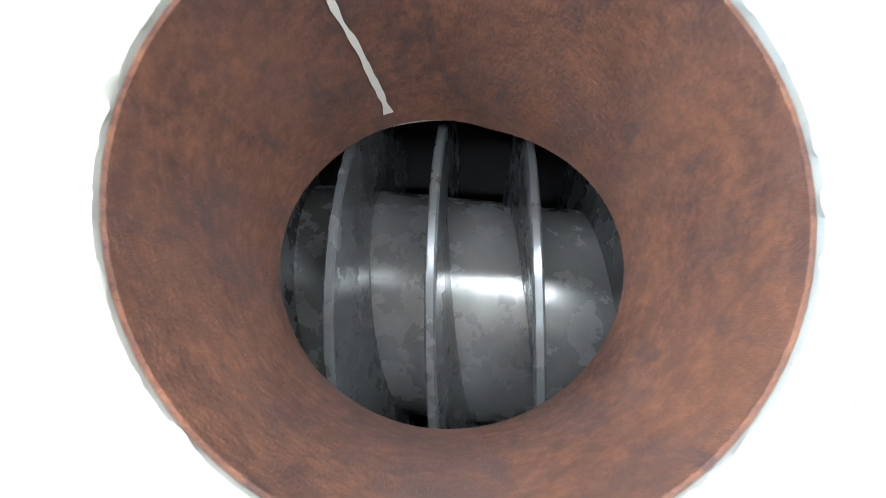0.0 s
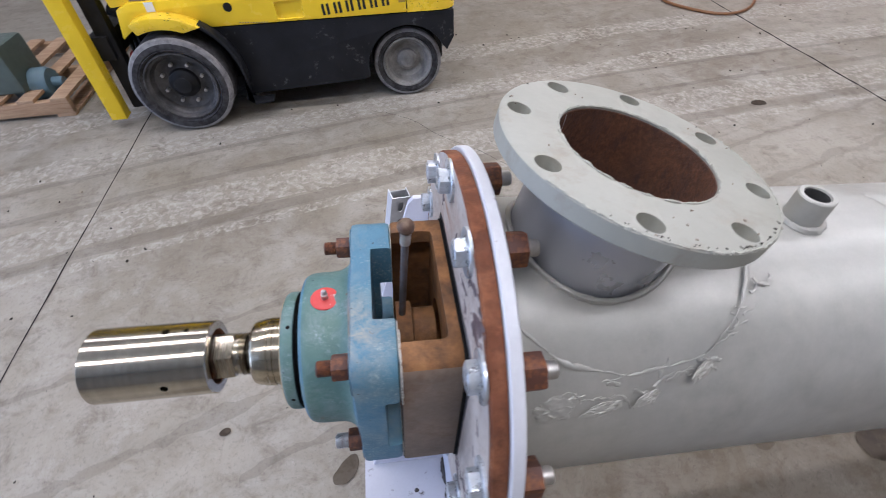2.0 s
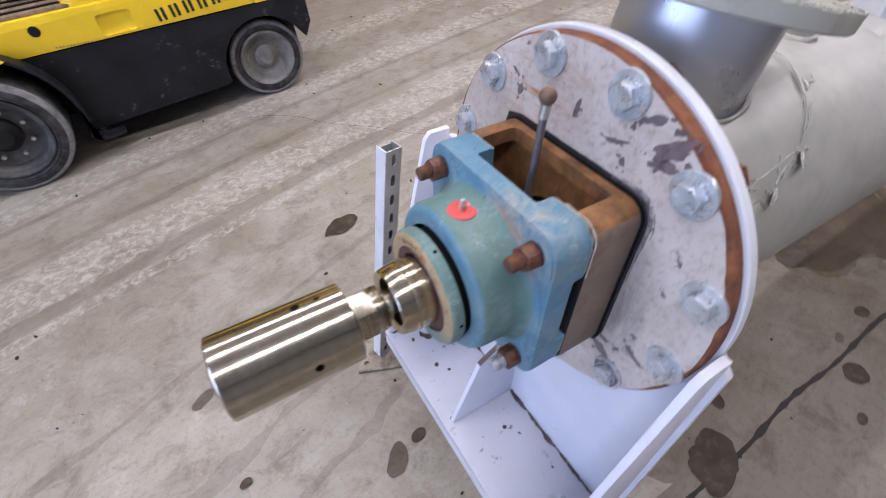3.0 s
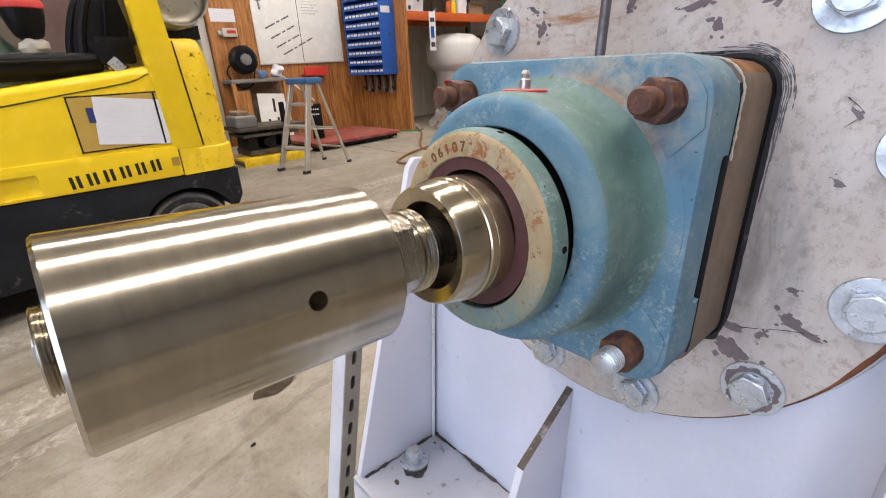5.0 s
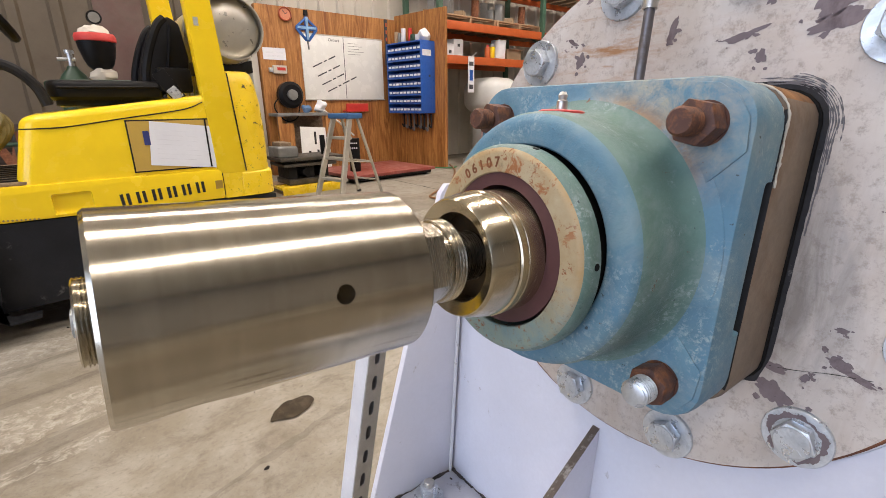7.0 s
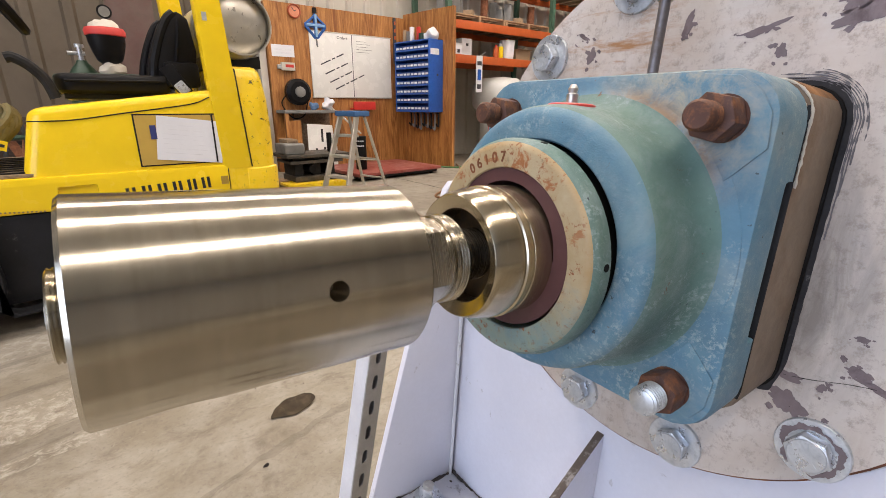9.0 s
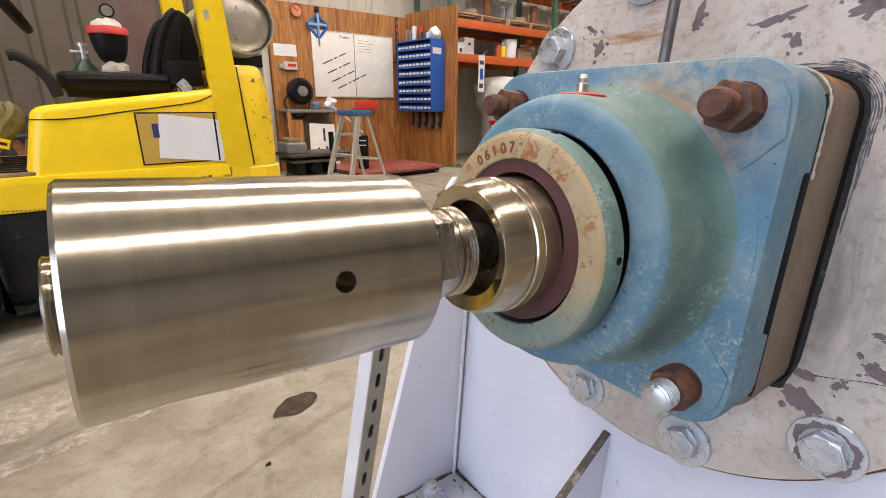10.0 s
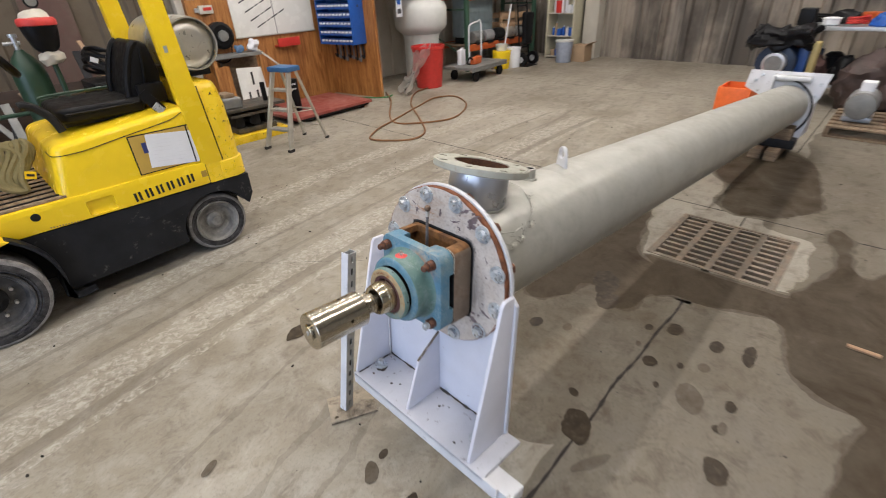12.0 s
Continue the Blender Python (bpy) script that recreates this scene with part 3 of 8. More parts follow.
ceiling = tagged(part("ceiling", box(WEST_X - 0.2, FAR_X + 0.2, SOUTH_Y - 0.2, NORTH_Y + 0.2, ROOF_Z, ROOF_Z + 0.15), M_CEIL), "pale sheet roof", "ceiling", kind="structure")


def strip_lamp():
    ob = thing("strip_light", pose(0, 0, 0), "long white fluorescent strip light under the roof", "lamp", "strip lights under the roof")
    part("housing", box(-1.25, 1.25, -0.13, 0.13, 0.02, 0.10, 0.01), M_EDGE, ob)
    for dy in (-0.07, 0.07):
        part("tube", rod((-1.2, dy, 0.0), (1.2, dy, 0.0), 0.013, 10), M_GLOW, ob, "glowing tube")
    return ob


gl = Nodes("lamp_glow")
gl.set("Emission Color", (1.0, 0.94, 0.80)).set("Emission Strength", 9.0).set("Base Color", (0.9, 0.9, 0.85))
M_GLOW = gl.m
first_lamp = strip_lamp()
first_lamp.matrix_world = pose(LAMP_ROWS[0][0], LAMP_ROWS[0][1], 4.56)
for lx, ly in LAMP_ROWS[1:]:
    copy_thing(first_lamp, pose(lx, ly, 4.56))

# saw-cut joints: narrow dark grooves in the slab
M_JOINT = plain("dirty_joint_filler", (0.018, 0.013, 0.009), 0.8)


def joint(x0, x1, y0, y1, w=0.006, wander=0.004, seed=1):
    b = bmesh.new()
    n = 400
    rows = []
    dx, dy = x1 - x0, y1 - y0
    ln = math.hypot(dx, dy)
    nx, ny = -dy / ln, dx / ln
    for k in range(n + 1):
        t = k / n
        s = wander * noise.noise(Vector((t * ln * 3, seed, 0)))
        h = w * (0.45 + 0.9 * abs(noise.noise(Vector((t * ln * 9, seed + 5, 0)))) + 1.0 * abs(noise.noise(Vector((t * ln * 37, seed + 8, 0)))))
        cx, cy = x0 + dx * t + nx * s, y0 + dy * t + ny * s
        rows.append((b.verts.new((cx - nx * h, cy - ny * h, 0.0015)), b.verts.new((cx + nx * h, cy + ny * h, 0.0015))))
    for p, q in zip(rows, rows[1:]):
        b.faces.new((p[0], q[0], q[1], p[1]))
    return b


for jn, (a0, a1, b0, b1, w, wd) in enumerate([(-6.5, 1.83, -0.335, -0.335, 0.0085, 0.016), (2.55, 9.2, -0.335, -0.335, 0.0065, 0.012), (-1.42, -1.42, -6.3, 6.2, 0.004, 0.004), (2.745, 2.745, -6.3, 6.2, 0.0075, 0.018), (6.4, 6.4, -6.3, 5.6, 0.004, 0.004), (-0.05, 0.66, 2.08, 1.30, 0.0013, 0.05)]):
    tagged(part("floor_joint", joint(a0, a1, b0, b1, w, wd, jn), M_JOINT, smooth=0), "dark cracked joint in the concrete", "joint", kind="structure")

# ---- the screw conveyor ----
TILT = Matrix(((0.9970, 0.0276, 0.0721), (-0.0282, 0.9996, 0.0071), (-0.0719, -0.0091, 0.9974))).to_4x4()
CONV = Matrix.Translation((0, 0, 0.81)) @ TILT
TUBE_R, TUBE_L = 0.177, 4.42
INLET = Matrix.Translation((0.1405, 0.0037, 0.2747)) @ pose(0, 0, 0, 0.5, 11.17, 0)
BORE = 0.0790

conveyor = thing("screw_conveyor", CONV, "long silver-painted screw conveyor tube with flanged inlet", "conveyor")


def sag(b):
    """The tube dips a little against the square of its end flange."""
    for v in b.verts:
        v.co.z -= 0.0142 * v.co.x
    return b


tube_bm = lathe([(0.0, TUBE_R), (TUBE_L, TUBE_R), (TUBE_L, TUBE_R - 0.010), (0.0, TUBE_R - 0.010)], 96, "x", True)
# inside wall: bare steel, near-black with the tube's inner shade in it
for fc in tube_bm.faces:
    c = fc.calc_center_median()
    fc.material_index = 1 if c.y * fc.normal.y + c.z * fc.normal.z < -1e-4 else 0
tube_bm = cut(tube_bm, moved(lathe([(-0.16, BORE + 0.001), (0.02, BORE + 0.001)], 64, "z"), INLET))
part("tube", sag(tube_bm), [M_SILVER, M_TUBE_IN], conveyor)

pipe_bm = lathe([(-0.0195, BORE + 0.008), (-0.125, BORE + 0.008), (-0.135, BORE + 0.0012), (-0.0195, BORE + 0.0012)], 64, "z", True)
pipe_bm = cut(pipe_bm, moved(lathe([(-0.3, 0.1655), (0.6, 0.1655)], 96, "x"), INLET.inverted()))
part("inlet_pipe", moved(pipe_bm, INLET), M_PIPE, conveyor)
bore_bm = lathe([(-0.0022, BORE + 0.0010), (-0.135, BORE + 0.0009), (-0.135, BORE), (-0.0030, BORE + 0.0002)], 72, "z", True)
bore_bm = cut(bore_bm, moved(lathe([(-0.3, 0.1625), (0.6, 0.1625)], 96, "x"), INLET.inverted()))
part("inlet_bore", moved(bore_bm, INLET), M_BORE, conveyor, "rust-brown inside of the inlet pipe")

fl_bm = lathe([(0.0, BORE + 0.0012),  (0.0, 0.1375), (-0.002, 0.1405), (-0.018, 0.1405), (-0.020, 0.1385), (-0.020, BORE + 0.0025)], 96, "z", True)
holes = []
for k in range(8):
    a = 2.7616 - k * math.pi / 4
    holes.append(moved(lathe([(-0.05, 0.0122), (0.03, 0.0122)], 28, "z"), Matrix.Translation((0.1216 * math.cos(a), 0.1216 * math.sin(a), 0))))
hb = holes[0]
for h in holes[1:]:
    hb = join(hb, h)
part("inlet_flange", moved(cut(fl_bm, hb), INLET), M_FLANGE, conveyor, "pale grey flange with eight bolt holes")
# paint dried in crumbs along the flange's near edge
crumb = pipe_along([(0.1392 * math.cos(radians(a)), 0.1392 * math.sin(radians(a)), -0.0008) for a in range(-150, 31)], 0.0009, 6)
part("edge_bead", moved(rough_up(rough_up(crumb, 0.0016, 260), 0.0012, 700), INLET), M_FLANGE, conveyor, "crumbs of paint along the flange edge")
# ragged weld lip round the mouth
lip = pipe_along([((BORE + 0.0024 + 0.0012 * noise.noise(Vector((math.cos(2 * math.pi * k / 180) * 9, math.sin(2 * math.pi * k / 180) * 9, 0)))) * math.cos(2 * math.pi * k / 180), (BORE + 0.0024) * math.sin(2 * math.pi * k / 180), -0.0002) for k in range(181)], 0.0013, 6)
part("mouth_weld", moved(rough_up(rough_up(lip, 0.0016, 140), 0.0012, 420), INLET), M_FLANGE, conveyor, "rough painted edge of the mouth")


def on_tube(x, ang, r=TUBE_R):
    return Vector((x, r * math.sin(ang), r * math.cos(ang)))


# weld at the pipe's foot and the lumpy bead of the saddle pad
foot = []
for k in range(97):
    a = 2 * math.pi * k / 96
    d = Vector((0.0905 * math.cos(a), 0.0905 * math.sin(a), 0))
    p0, n0 = INLET @ d, (INLET.to_3x3() @ Vector((0, 0, -1)))
    s = 0.0
    for _ in range(40):
        q = p0 + n0 * s
        gap = math.hypot(q.y, q.z) - TUBE_R
        s += gap * 0.9
    foot.append(p0 + n0 * s)
part("foot_weld", rough_up(pipe_along(foot, 0.0036, 8), 0.0012, 90), M_SILVER, conveyor)
bead = []
for k in range(161):
    a = 2 * math.pi * k / 160
    x = 0.135 + 0.155 * math.cos(a) + 0.006 * noise.noise(Vector((a * 2, 3, 1)))
    ang = 0.93 * math.sin(a) + 0.05 * noise.noise(Vector((a * 3, 8, 2)))
    bead.append(on_tube(max(0.006, x), ang, TUBE_R + 0.001))
bead_bm = pipe_along(bead, 0.0017, 8)
for v in bead_bm.verts:
    v.co += v.normal * (0.0042 * noise.noise(v.co * 45) + 0.0026 * noise.noise(v.co * 190))
    r = math.hypot(v.co.y, v.co.z)
    v.co = Vector((v.co.x, v.co.y * (TUBE_R + 0.45 * (r - TUBE_R)) / r, v.co.z * (TUBE_R + 0.45 * (r - TUBE_R)) / r))
part("saddle_bead", bead_bm, M_SILVER, conveyor, "lumpy painted weld bead")
# torn ridges of old bead along the near side of the pad
rs = random.Random(17)
for k in range(26):
    sx = 0.045 + 0.235 * ((k * 0.618) % 1.0)
    sa = 1.02 - 0.62 * max(0.0, (sx - 0.14) / 0.14) ** 2 + rs.uniform(-0.07, 0.05)
    path = []
    px, pa, head = sx, sa, rs.uniform(-0.7, 0.7)
    for q in range(rs.randint(7, 16)):
        px, pa = px + 0.0022 * math.cos(head), pa + 0.0022 / TUBE_R * math.sin(head)
        head += rs.uniform(-0.55, 0.55)
        path.append(on_tube(px, -pa, TUBE_R - 0.0142 * 0.1 * px))
    ridge = pipe_along(path, rs.uniform(0.0010, 0.0022), 6)
    for v in ridge.verts:
        v.co += v.normal * 0.0020 * noise.noise(v.co * 260)
        r = math.hypot(v.co.y, v.co.z)
        k2 = (TUBE_R + 0.5 * (r - TUBE_R)) / r
        v.co = Vector((v.co.x, v.co.y * k2, v.co.z * k2))
    part("weld_spatter", ridge, M_SILVER, conveyor)

for k, (sx, sa, lx, la) in enumerate([(0.050, 1.10, 0.021, 0.013), (0.105, 1.12, 0.026, 0.008), (0.150, 1.08, 0.020, 0.007), (0.21, 0.93, 0.024, 0.007)]):
    blob = bmesh.new()
    bmesh.ops.create_icosphere(blob, subdivisions=4, radius=1)
    for v in blob.verts:
        d = v.co.copy()
        g = 1 + 0.45 * noise.noise(d * 1.7 + Vector((k * 5, 0, 0))) + 0.2 * noise.noise(d * 4 + Vector((0, k * 3, 0)))
        v.co = Vector((d.x * lx * g, d.y * la * g, d.z * 0.0020 * (1 + 0.9 * noise.noise(d * 5 + Vector((0, 0, k))))))
    part("paint_smear", moved(blob, Matrix.Translation(on_tube(sx, -sa, TUBE_R + 0.0002)) @ pose(0, 0, 0, math.degrees(sa), 0, 10 * k)), M_SILVER, conveyor)

noz = lathe([(0.0, 0.0205), (0.037, 0.0205), (0.0385, 0.019), (0.0385, 0.0150), (0.036, 0.0135), (0.0, 0.0135)], 40, "z", True)
nozzle = part("threaded_nozzle", moved(noz, Matrix.Translation((0.382, 0, TUBE_R - 0.008))), M_SILVER, conveyor, "short threaded pipe stub")
thread = pipe_along([(0.0137 * math.cos(k * 0.42), 0.0137 * math.sin(k * 0.42), 0.008 + 0.0023 * k * 0.42 / 6.283) for k in range(185)], 0.0009, 5)
# dark thread and black disc put the stub's inner shade into colour
part("thread", moved(thread, Matrix.Translation((0.382, 0, TUBE_R - 0.008))), M_MACHINE, nozzle)
part("nozzle_shade_disc", moved(lathe([(0.004, 0.0135), (0.006, 0.0135)], 24, "z"), Matrix.Translation((0.382, 0, TUBE_R - 0.008))), M_BLACK, nozzle)
ring = [(0.382 + 0.023 * math.cos(k * 0.13), 0.023 * math.sin(k * 0.13), math.sqrt(TUBE_R**2 - (0.023 * math.sin(k * 0.13)) ** 2) - 0.004) for k in range(50)]
part("nozzle_weld", rough_up(pipe_along(ring, 0.0045, 7), 0.002, 150), M_SILVER, conveyor)

lug_pts = [(-0.045, 0)] + [(0.032 * math.cos(radians(180 - 12 * k)), 0.052 + 0.032 * math.sin(radians(180 - 12 * k))) for k in range(16)] + [(0.045, 0)]
lug_bm = cut(prism(lug_pts, "y", -0.007, 0.007, 0.0015), moved(lathe([(-0.05, 0.0195), (0.05, 0.0195)], 24, "y"), Matrix.Translation((0, 0, 0.054))))
part("lifting_lug", moved(lug_bm, Matrix.Translation((0.585, 0.0, TUBE_R - 0.010)) @ pose(0, 0, 0, 0, 0, 58) @ Matrix.Diagonal((0.8, 0.8, 0.9, 1))), M_EDGE, conveyor, "welded lifting eye")
pad = bmesh.new()
pad_rows = []
for i in range(9):
    x = 0.515 + 0.135 * i / 8
    row = []
    for j in range(13):
        ang = 0.30 * (j / 6 - 1)
        edge_ = min(i, 8 - i, j, 12 - j)
        row.append(pad.verts.new(on_tube(x, ang, TUBE_R + (0.0045 if edge_ > 0 else 0.0005)) - Vector((0, 0, 0.0142 * x))))
    pad_rows.append(row)
for p, q in zip(pad_rows, pad_rows[1:]):
    for j in range(12):
        pad.faces.new((p[j], q[j], q[j + 1], p[j + 1]))
bmesh.ops.recalc_face_normals(pad, faces=pad.faces)
part("lug_pad", pad, M_SILVER, conveyor, "curved doubler plate under the lifting eye")

# end flange and cover plate with their twelve bolts
COVER_R, BOLT_R = 0.2385, 0.2157
part("end_flange", lathe([(-0.001, 0.242), (-0.0025, 0.2435), (-0.0125, 0.2435), (-0.014, 0.242), (-0.014, 0.1755), (-0.001, 0.1755)], 120, "x", True), M_EDGE, conveyor, "white end flange")
cov = lathe([(-0.0145, COVER_R - 0.001), (-0.016, COVER_R), (-0.029, COVER_R), (-0.031, COVER_R - 0.002), (-0.031, 0.03), (-0.0145, 0.03)], 120, "x", True)
# inner face takes the same shade-darkened steel as the tube's inside
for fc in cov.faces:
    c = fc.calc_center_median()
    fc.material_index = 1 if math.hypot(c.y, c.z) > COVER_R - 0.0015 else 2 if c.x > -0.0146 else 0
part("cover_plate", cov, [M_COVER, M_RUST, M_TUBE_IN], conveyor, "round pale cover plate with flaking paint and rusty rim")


def bolt(r=0.0155, wr=0.0245):
    """Washer and hexagon head, its shank end and nut on the far side; built along -x from the plate face."""
    hd = hexagon(r, "x", -0.0145, -0.0035, 10)
    hd = join(hd, lathe([(-0.0035, 0.0150), (-0.0025, 0.0150)], 24, "x"))
    hd = join(hd, lathe([(-0.0144, 0.0128), (-0.0151, 0.0122)], 28, "x"))
    for k in range(5):
        hd = join(hd, moved(box(-0.0156, -0.0150, -0.0011, 0.0011, -0.0022, 0.0022), Matrix.Rotation(radians(72 * k + 20), 4, "X") @ Matrix.Translation((0, 0, 0.0078))))
    wa = lathe([(-0.0028, wr), (-0.0034, wr - 0.0006), (-0.0034, 0.009), (0, 0.009), (0, wr)], 32, "x", True)
    nt = hexagon(0.0188, "x", 0.031, 0.054, 25, 0.002)
    sh = lathe([(0.03, 0.0085), (0.0655, 0.0085), (0.067, 0.0072)], 18, "x")
    return hd, wa, nt, sh


hd, wa, nt, sh = bolt()
bolt_first = part("bolt", wa, M_ZINC, conveyor, "zinc-plated washer and bolt")
part("bolt_head", hd, M_ZINC, bolt_first)
part("nut", nt, M_RUSTNUT, bolt_first, "rusty brown nut")
part("shank", sh, M_STUD, bolt_first)


def bolt_pose(k):
    a = radians(15 + 30 * k)
    return Matrix.Translation((-0.031, -BOLT_R * math.sin(a), BOLT_R * math.cos(a))) @ pose(0, 0, 0, 17 * k * 1.7, 0, 0)


bolt_first.matrix_local = bolt_pose(0)
for k in range(1, 12):
    copy_thing(bolt_first, bolt_pose(k))
# flaked paint: thin bare chips with ragged outlines, and the rust-eaten rim
M_SCRAPE = worn("bare_purple_steel", (0.185, 0.142, 0.146), 0.5, 0.1, 30, 0.25, second=(0.075, 0.045, 0.042), amount=0.4, edge=0.1, sscale=30)


def patch(cy, cz, ly, lz, seed, x, turn=0.0, n=130, thick=0.0004, rag=1.0):
    """A thin flake with a ragged outline, flat against a plate."""
    vs = []
    for k in range(n):
        a = 2 * math.pi * k / n
        d = Vector((math.cos(a), math.sin(a), seed * 3.1))
        r = 1 + rag * (0.55 * noise.noise(d * 1.2) + 0.36 * noise.noise(d * 2.4) + 0.10 * noise.noise(d * 6.5) + 0.05 * noise.noise(d * 15.0))
        u, v = ly * r * math.cos(a), lz * r * math.sin(a)
        vs.append((cy + u * math.cos(turn) - v * math.sin(turn), cz + u * math.sin(turn) + v * math.cos(turn)))
    return prism(vs, "x", x, x + thick)


FLAKES = [(-0.118, 0.178, 0.034, 0.012, -0.75), (-0.150, 0.146, 0.018, 0.012, -0.9), (-0.088, 0.196, 0.020, 0.008, -0.4), (-0.055, 0.158, 0.020, 0.0045, -0.25), (-0.070, 0.141, 0.005, 0.007, 0), (0.003, 0.168, 0.005, 0.015, 0.2), (0.098, 0.150, 0.007, 0.011, 0.4), (-0.115, 0.161, 0.022, 0.009, -0.2), (-0.130, -0.124, 0.020, 0.014, 0.5), (-0.164, -0.083, 0.011, 0.006, 0.3), (-0.176, -0.0885, 0.015, 0.0035, 0.25), (-0.161, -0.057, 0.005, 0.003, 0.0), (-0.148, -0.102, 0.004, 0.006, 0.2), (-0.169, 0.0775, 0.007, 0.0025, 0.8), (-0.17, 0.03, 0.006, 0.0025, 0.6), (0.045, 0.196, 0.012, 0.003, 0.1), (0.11, 0.17, 0.01, 0.003, 0.6)]
CRACKS = [[(-0.120, -0.103), (-0.140, -0.099), (-0.162, -0.092), (-0.185, -0.087)], [(-0.162, 0.088), (-0.172, 0.078), (-0.164, 0.068)], [(-0.128, -0.118), (-0.136, -0.135), (-0.141, -0.150)]]
for k, (cy, cz, ly, lz, tn) in enumerate(FLAKES):
    part("paint_flake", patch(cy, cz, ly * 0.72, lz * 0.66, k, -0.0314, tn), M_SCRAPE, conveyor)
    chip = random.Random(60 + k)
    for q in range(5):
        u, v = ly * chip.uniform(-1.25, 1.25), lz * chip.uniform(-1.5, 1.5)
        size = min(ly, lz) * chip.uniform(0.10, 0.36)
        part("paint_flake", patch(cy + u * math.cos(tn) - v * math.sin(tn), cz + u * math.sin(tn) + v * math.cos(tn), size * chip.uniform(0.8, 2.0), size, 9 * k + q, -0.03135 - 0.00002 * q, tn + chip.uniform(-0.5, 0.5), 26), M_SCRAPE, conveyor)


for k, line in enumerate(CRACKS):
    crack = smooth_path([(-0.0312, y, z) for y, z in line], 10)
    part("hairline_scratch", rough_up(pipe_along(crack, 0.00025, 4), 0.0003, 400), M_JOINT, conveyor)
stain_ring = bmesh.new()
prev = None
for k in range(121):
    a = 2 * math.pi * k / 120
    d = Vector((math.cos(a) * 2, math.sin(a) * 2, 5))
    lo, hi = 0.0165 + 0.0012 * noise.noise(d * 3), 0.0198 + 0.0040 * noise.noise(d * 1.5) + 0.0016 * noise.noise(d * 6)
    pair = [stain_ring.verts.new((-0.0349, -BOLT_R * math.sin(radians(135)) + r * math.cos(a), BOLT_R * math.cos(radians(135)) + r * math.sin(a))) for r in (lo, max(lo + 0.0003, min(hi, 0.0238)))]
    if prev:
        stain_ring.faces.new((prev[0], prev[1], pair[1], pair[0]))
    prev = pair
part("washer_stain", stain_ring, M_SCRAPE, conveyor, "brown ring on a washer")


def rim_rust(a0, a1, depth, seed):
    b = bmesh.new()
    prev = None
    n = int((a1 - a0) * 1.2)
    for k in range(n + 1):
        a = radians(a0 + (a1 - a0) * k / n)
        d = Vector((math.cos(a) * 3, math.sin(a) * 3, seed))
        fade = min(1.0, 6 * k / n, 6 * (n - k) / n)
        r = COVER_R - 0.0022 - fade * depth * max(0.05, 0.75 + 0.9 * noise.noise(d * 2) + 0.22 * noise.noise(d * 6))
        pair = [b.verts.new((-0.0313, -q * math.sin(a), q * math.cos(a))) for q in (r, COVER_R - 0.0015)]
        if prev:
            b.faces.new((prev[0], prev[1], pair[1], pair[0]))
        prev = pair
    bmesh.ops.recalc_face_normals(b, faces=b.faces)
    return b


part("rusted_rim", rim_rust(8, 128, 0.0034, 1), M_RUST, conveyor, "rust-eaten rim")
part("rusted_rim", rim_rust(-160, -60, 0.0028, 2), M_RUST, conveyor)
# nicks along the inlet flange's edge
rf = random.Random(8)
for k in range(46):
    a = radians(rf.uniform(-128, -40) if k < 38 else rf.uniform(0, 360))
    r1 = rf.uniform(0.1355, 0.1378)
    r0 = r1 - rf.uniform(0.0006, 0.0022)
    w = rf.uniform(0.0002, 0.0006)
    nick = box(r0, r1, -w, w, 0.00005, 0.0005)
    part("scratch", moved(nick, INLET @ Matrix.Rotation(a, 4, "Z") @ Matrix.Translation((0.13, 0, 0)) @ Matrix.Rotation(rf.uniform(-0.5, 0.5), 4, "Z") @ Matrix.Translation((-0.13, 0, 0))), M_JOINT, conveyor, smooth=0)
for k in range(16):
    a, r = rf.uniform(0, 6.28), rf.uniform(0.088, 0.137)
    b = patch(0, 0, rf.uniform(0.0005, 0.0016), rf.uniform(0.0004, 0.001), k, 0.0, rf.uniform(0, 3), 24)
    part("paint_chip", moved(b, INLET @ Matrix.Translation((r * math.cos(a), r * math.sin(a), 0.0005)) @ Matrix.Rotation(radians(90), 4, "Y")), M_BROWN, conveyor, smooth=0)
# pale runs of paint down the bore
for k, (a_top, a_end, w, ln_) in enumerate([(136, 119, 0.0046, 0.117)]):
    run = bmesh.new()
    prev = None
    for q in range(30):
        z = -0.002 - ln_ * q / 29
        a = a_top + (a_end - a_top) * (q / 29) ** 0.8
        ww = w * (0.35 + 0.65 * q / 29) * (0.8 + 0.9 * noise.noise(Vector((q * 0.4, k, 0))))
        pair = [run.verts.new(((BORE - 0.0006) * math.cos(radians(a) + e * ww / BORE + 0.012 * noise.noise(Vector((q * 0.15, k, 4)))), (BORE - 0.0006) * math.sin(radians(a) + e * ww / BORE + 0.012 * noise.noise(Vector((q * 0.15, k, 4)))), z)) for e in (-0.5, 0.5)]
        if prev:
            run.faces.new((prev[0], prev[1], pair[1], pair[0]))
        prev = pair
    part("paint_run", moved(run, INLET), M_SHEET_PALE, conveyor, "pale paint run down the bore")

# ---- the bearing on its cast adapter ----
bearing = thing("flange_bearing", CONV @ Matrix.Translation((0, -0.001, -0.003)), "blue-painted four-bolt flange bearing on a rusted cast adapter", "bearing")
HALF = 0.1175
ad_bm = prism(rounded(-0.117, 0.115, -0.120, 0.117, 0.024), "x", -0.1, -0.0315, 0.004)
ad_bm = cut(ad_bm, box(-0.13, -0.046, -0.099, 0.097, -0.1, 0.098, 0.006), box(-0.12, -0.048, -0.084, 0.080, 0.03, 0.2, 0.008), lathe([(-0.2, 0.05), (0.1, 0.05)], 32, "x"))
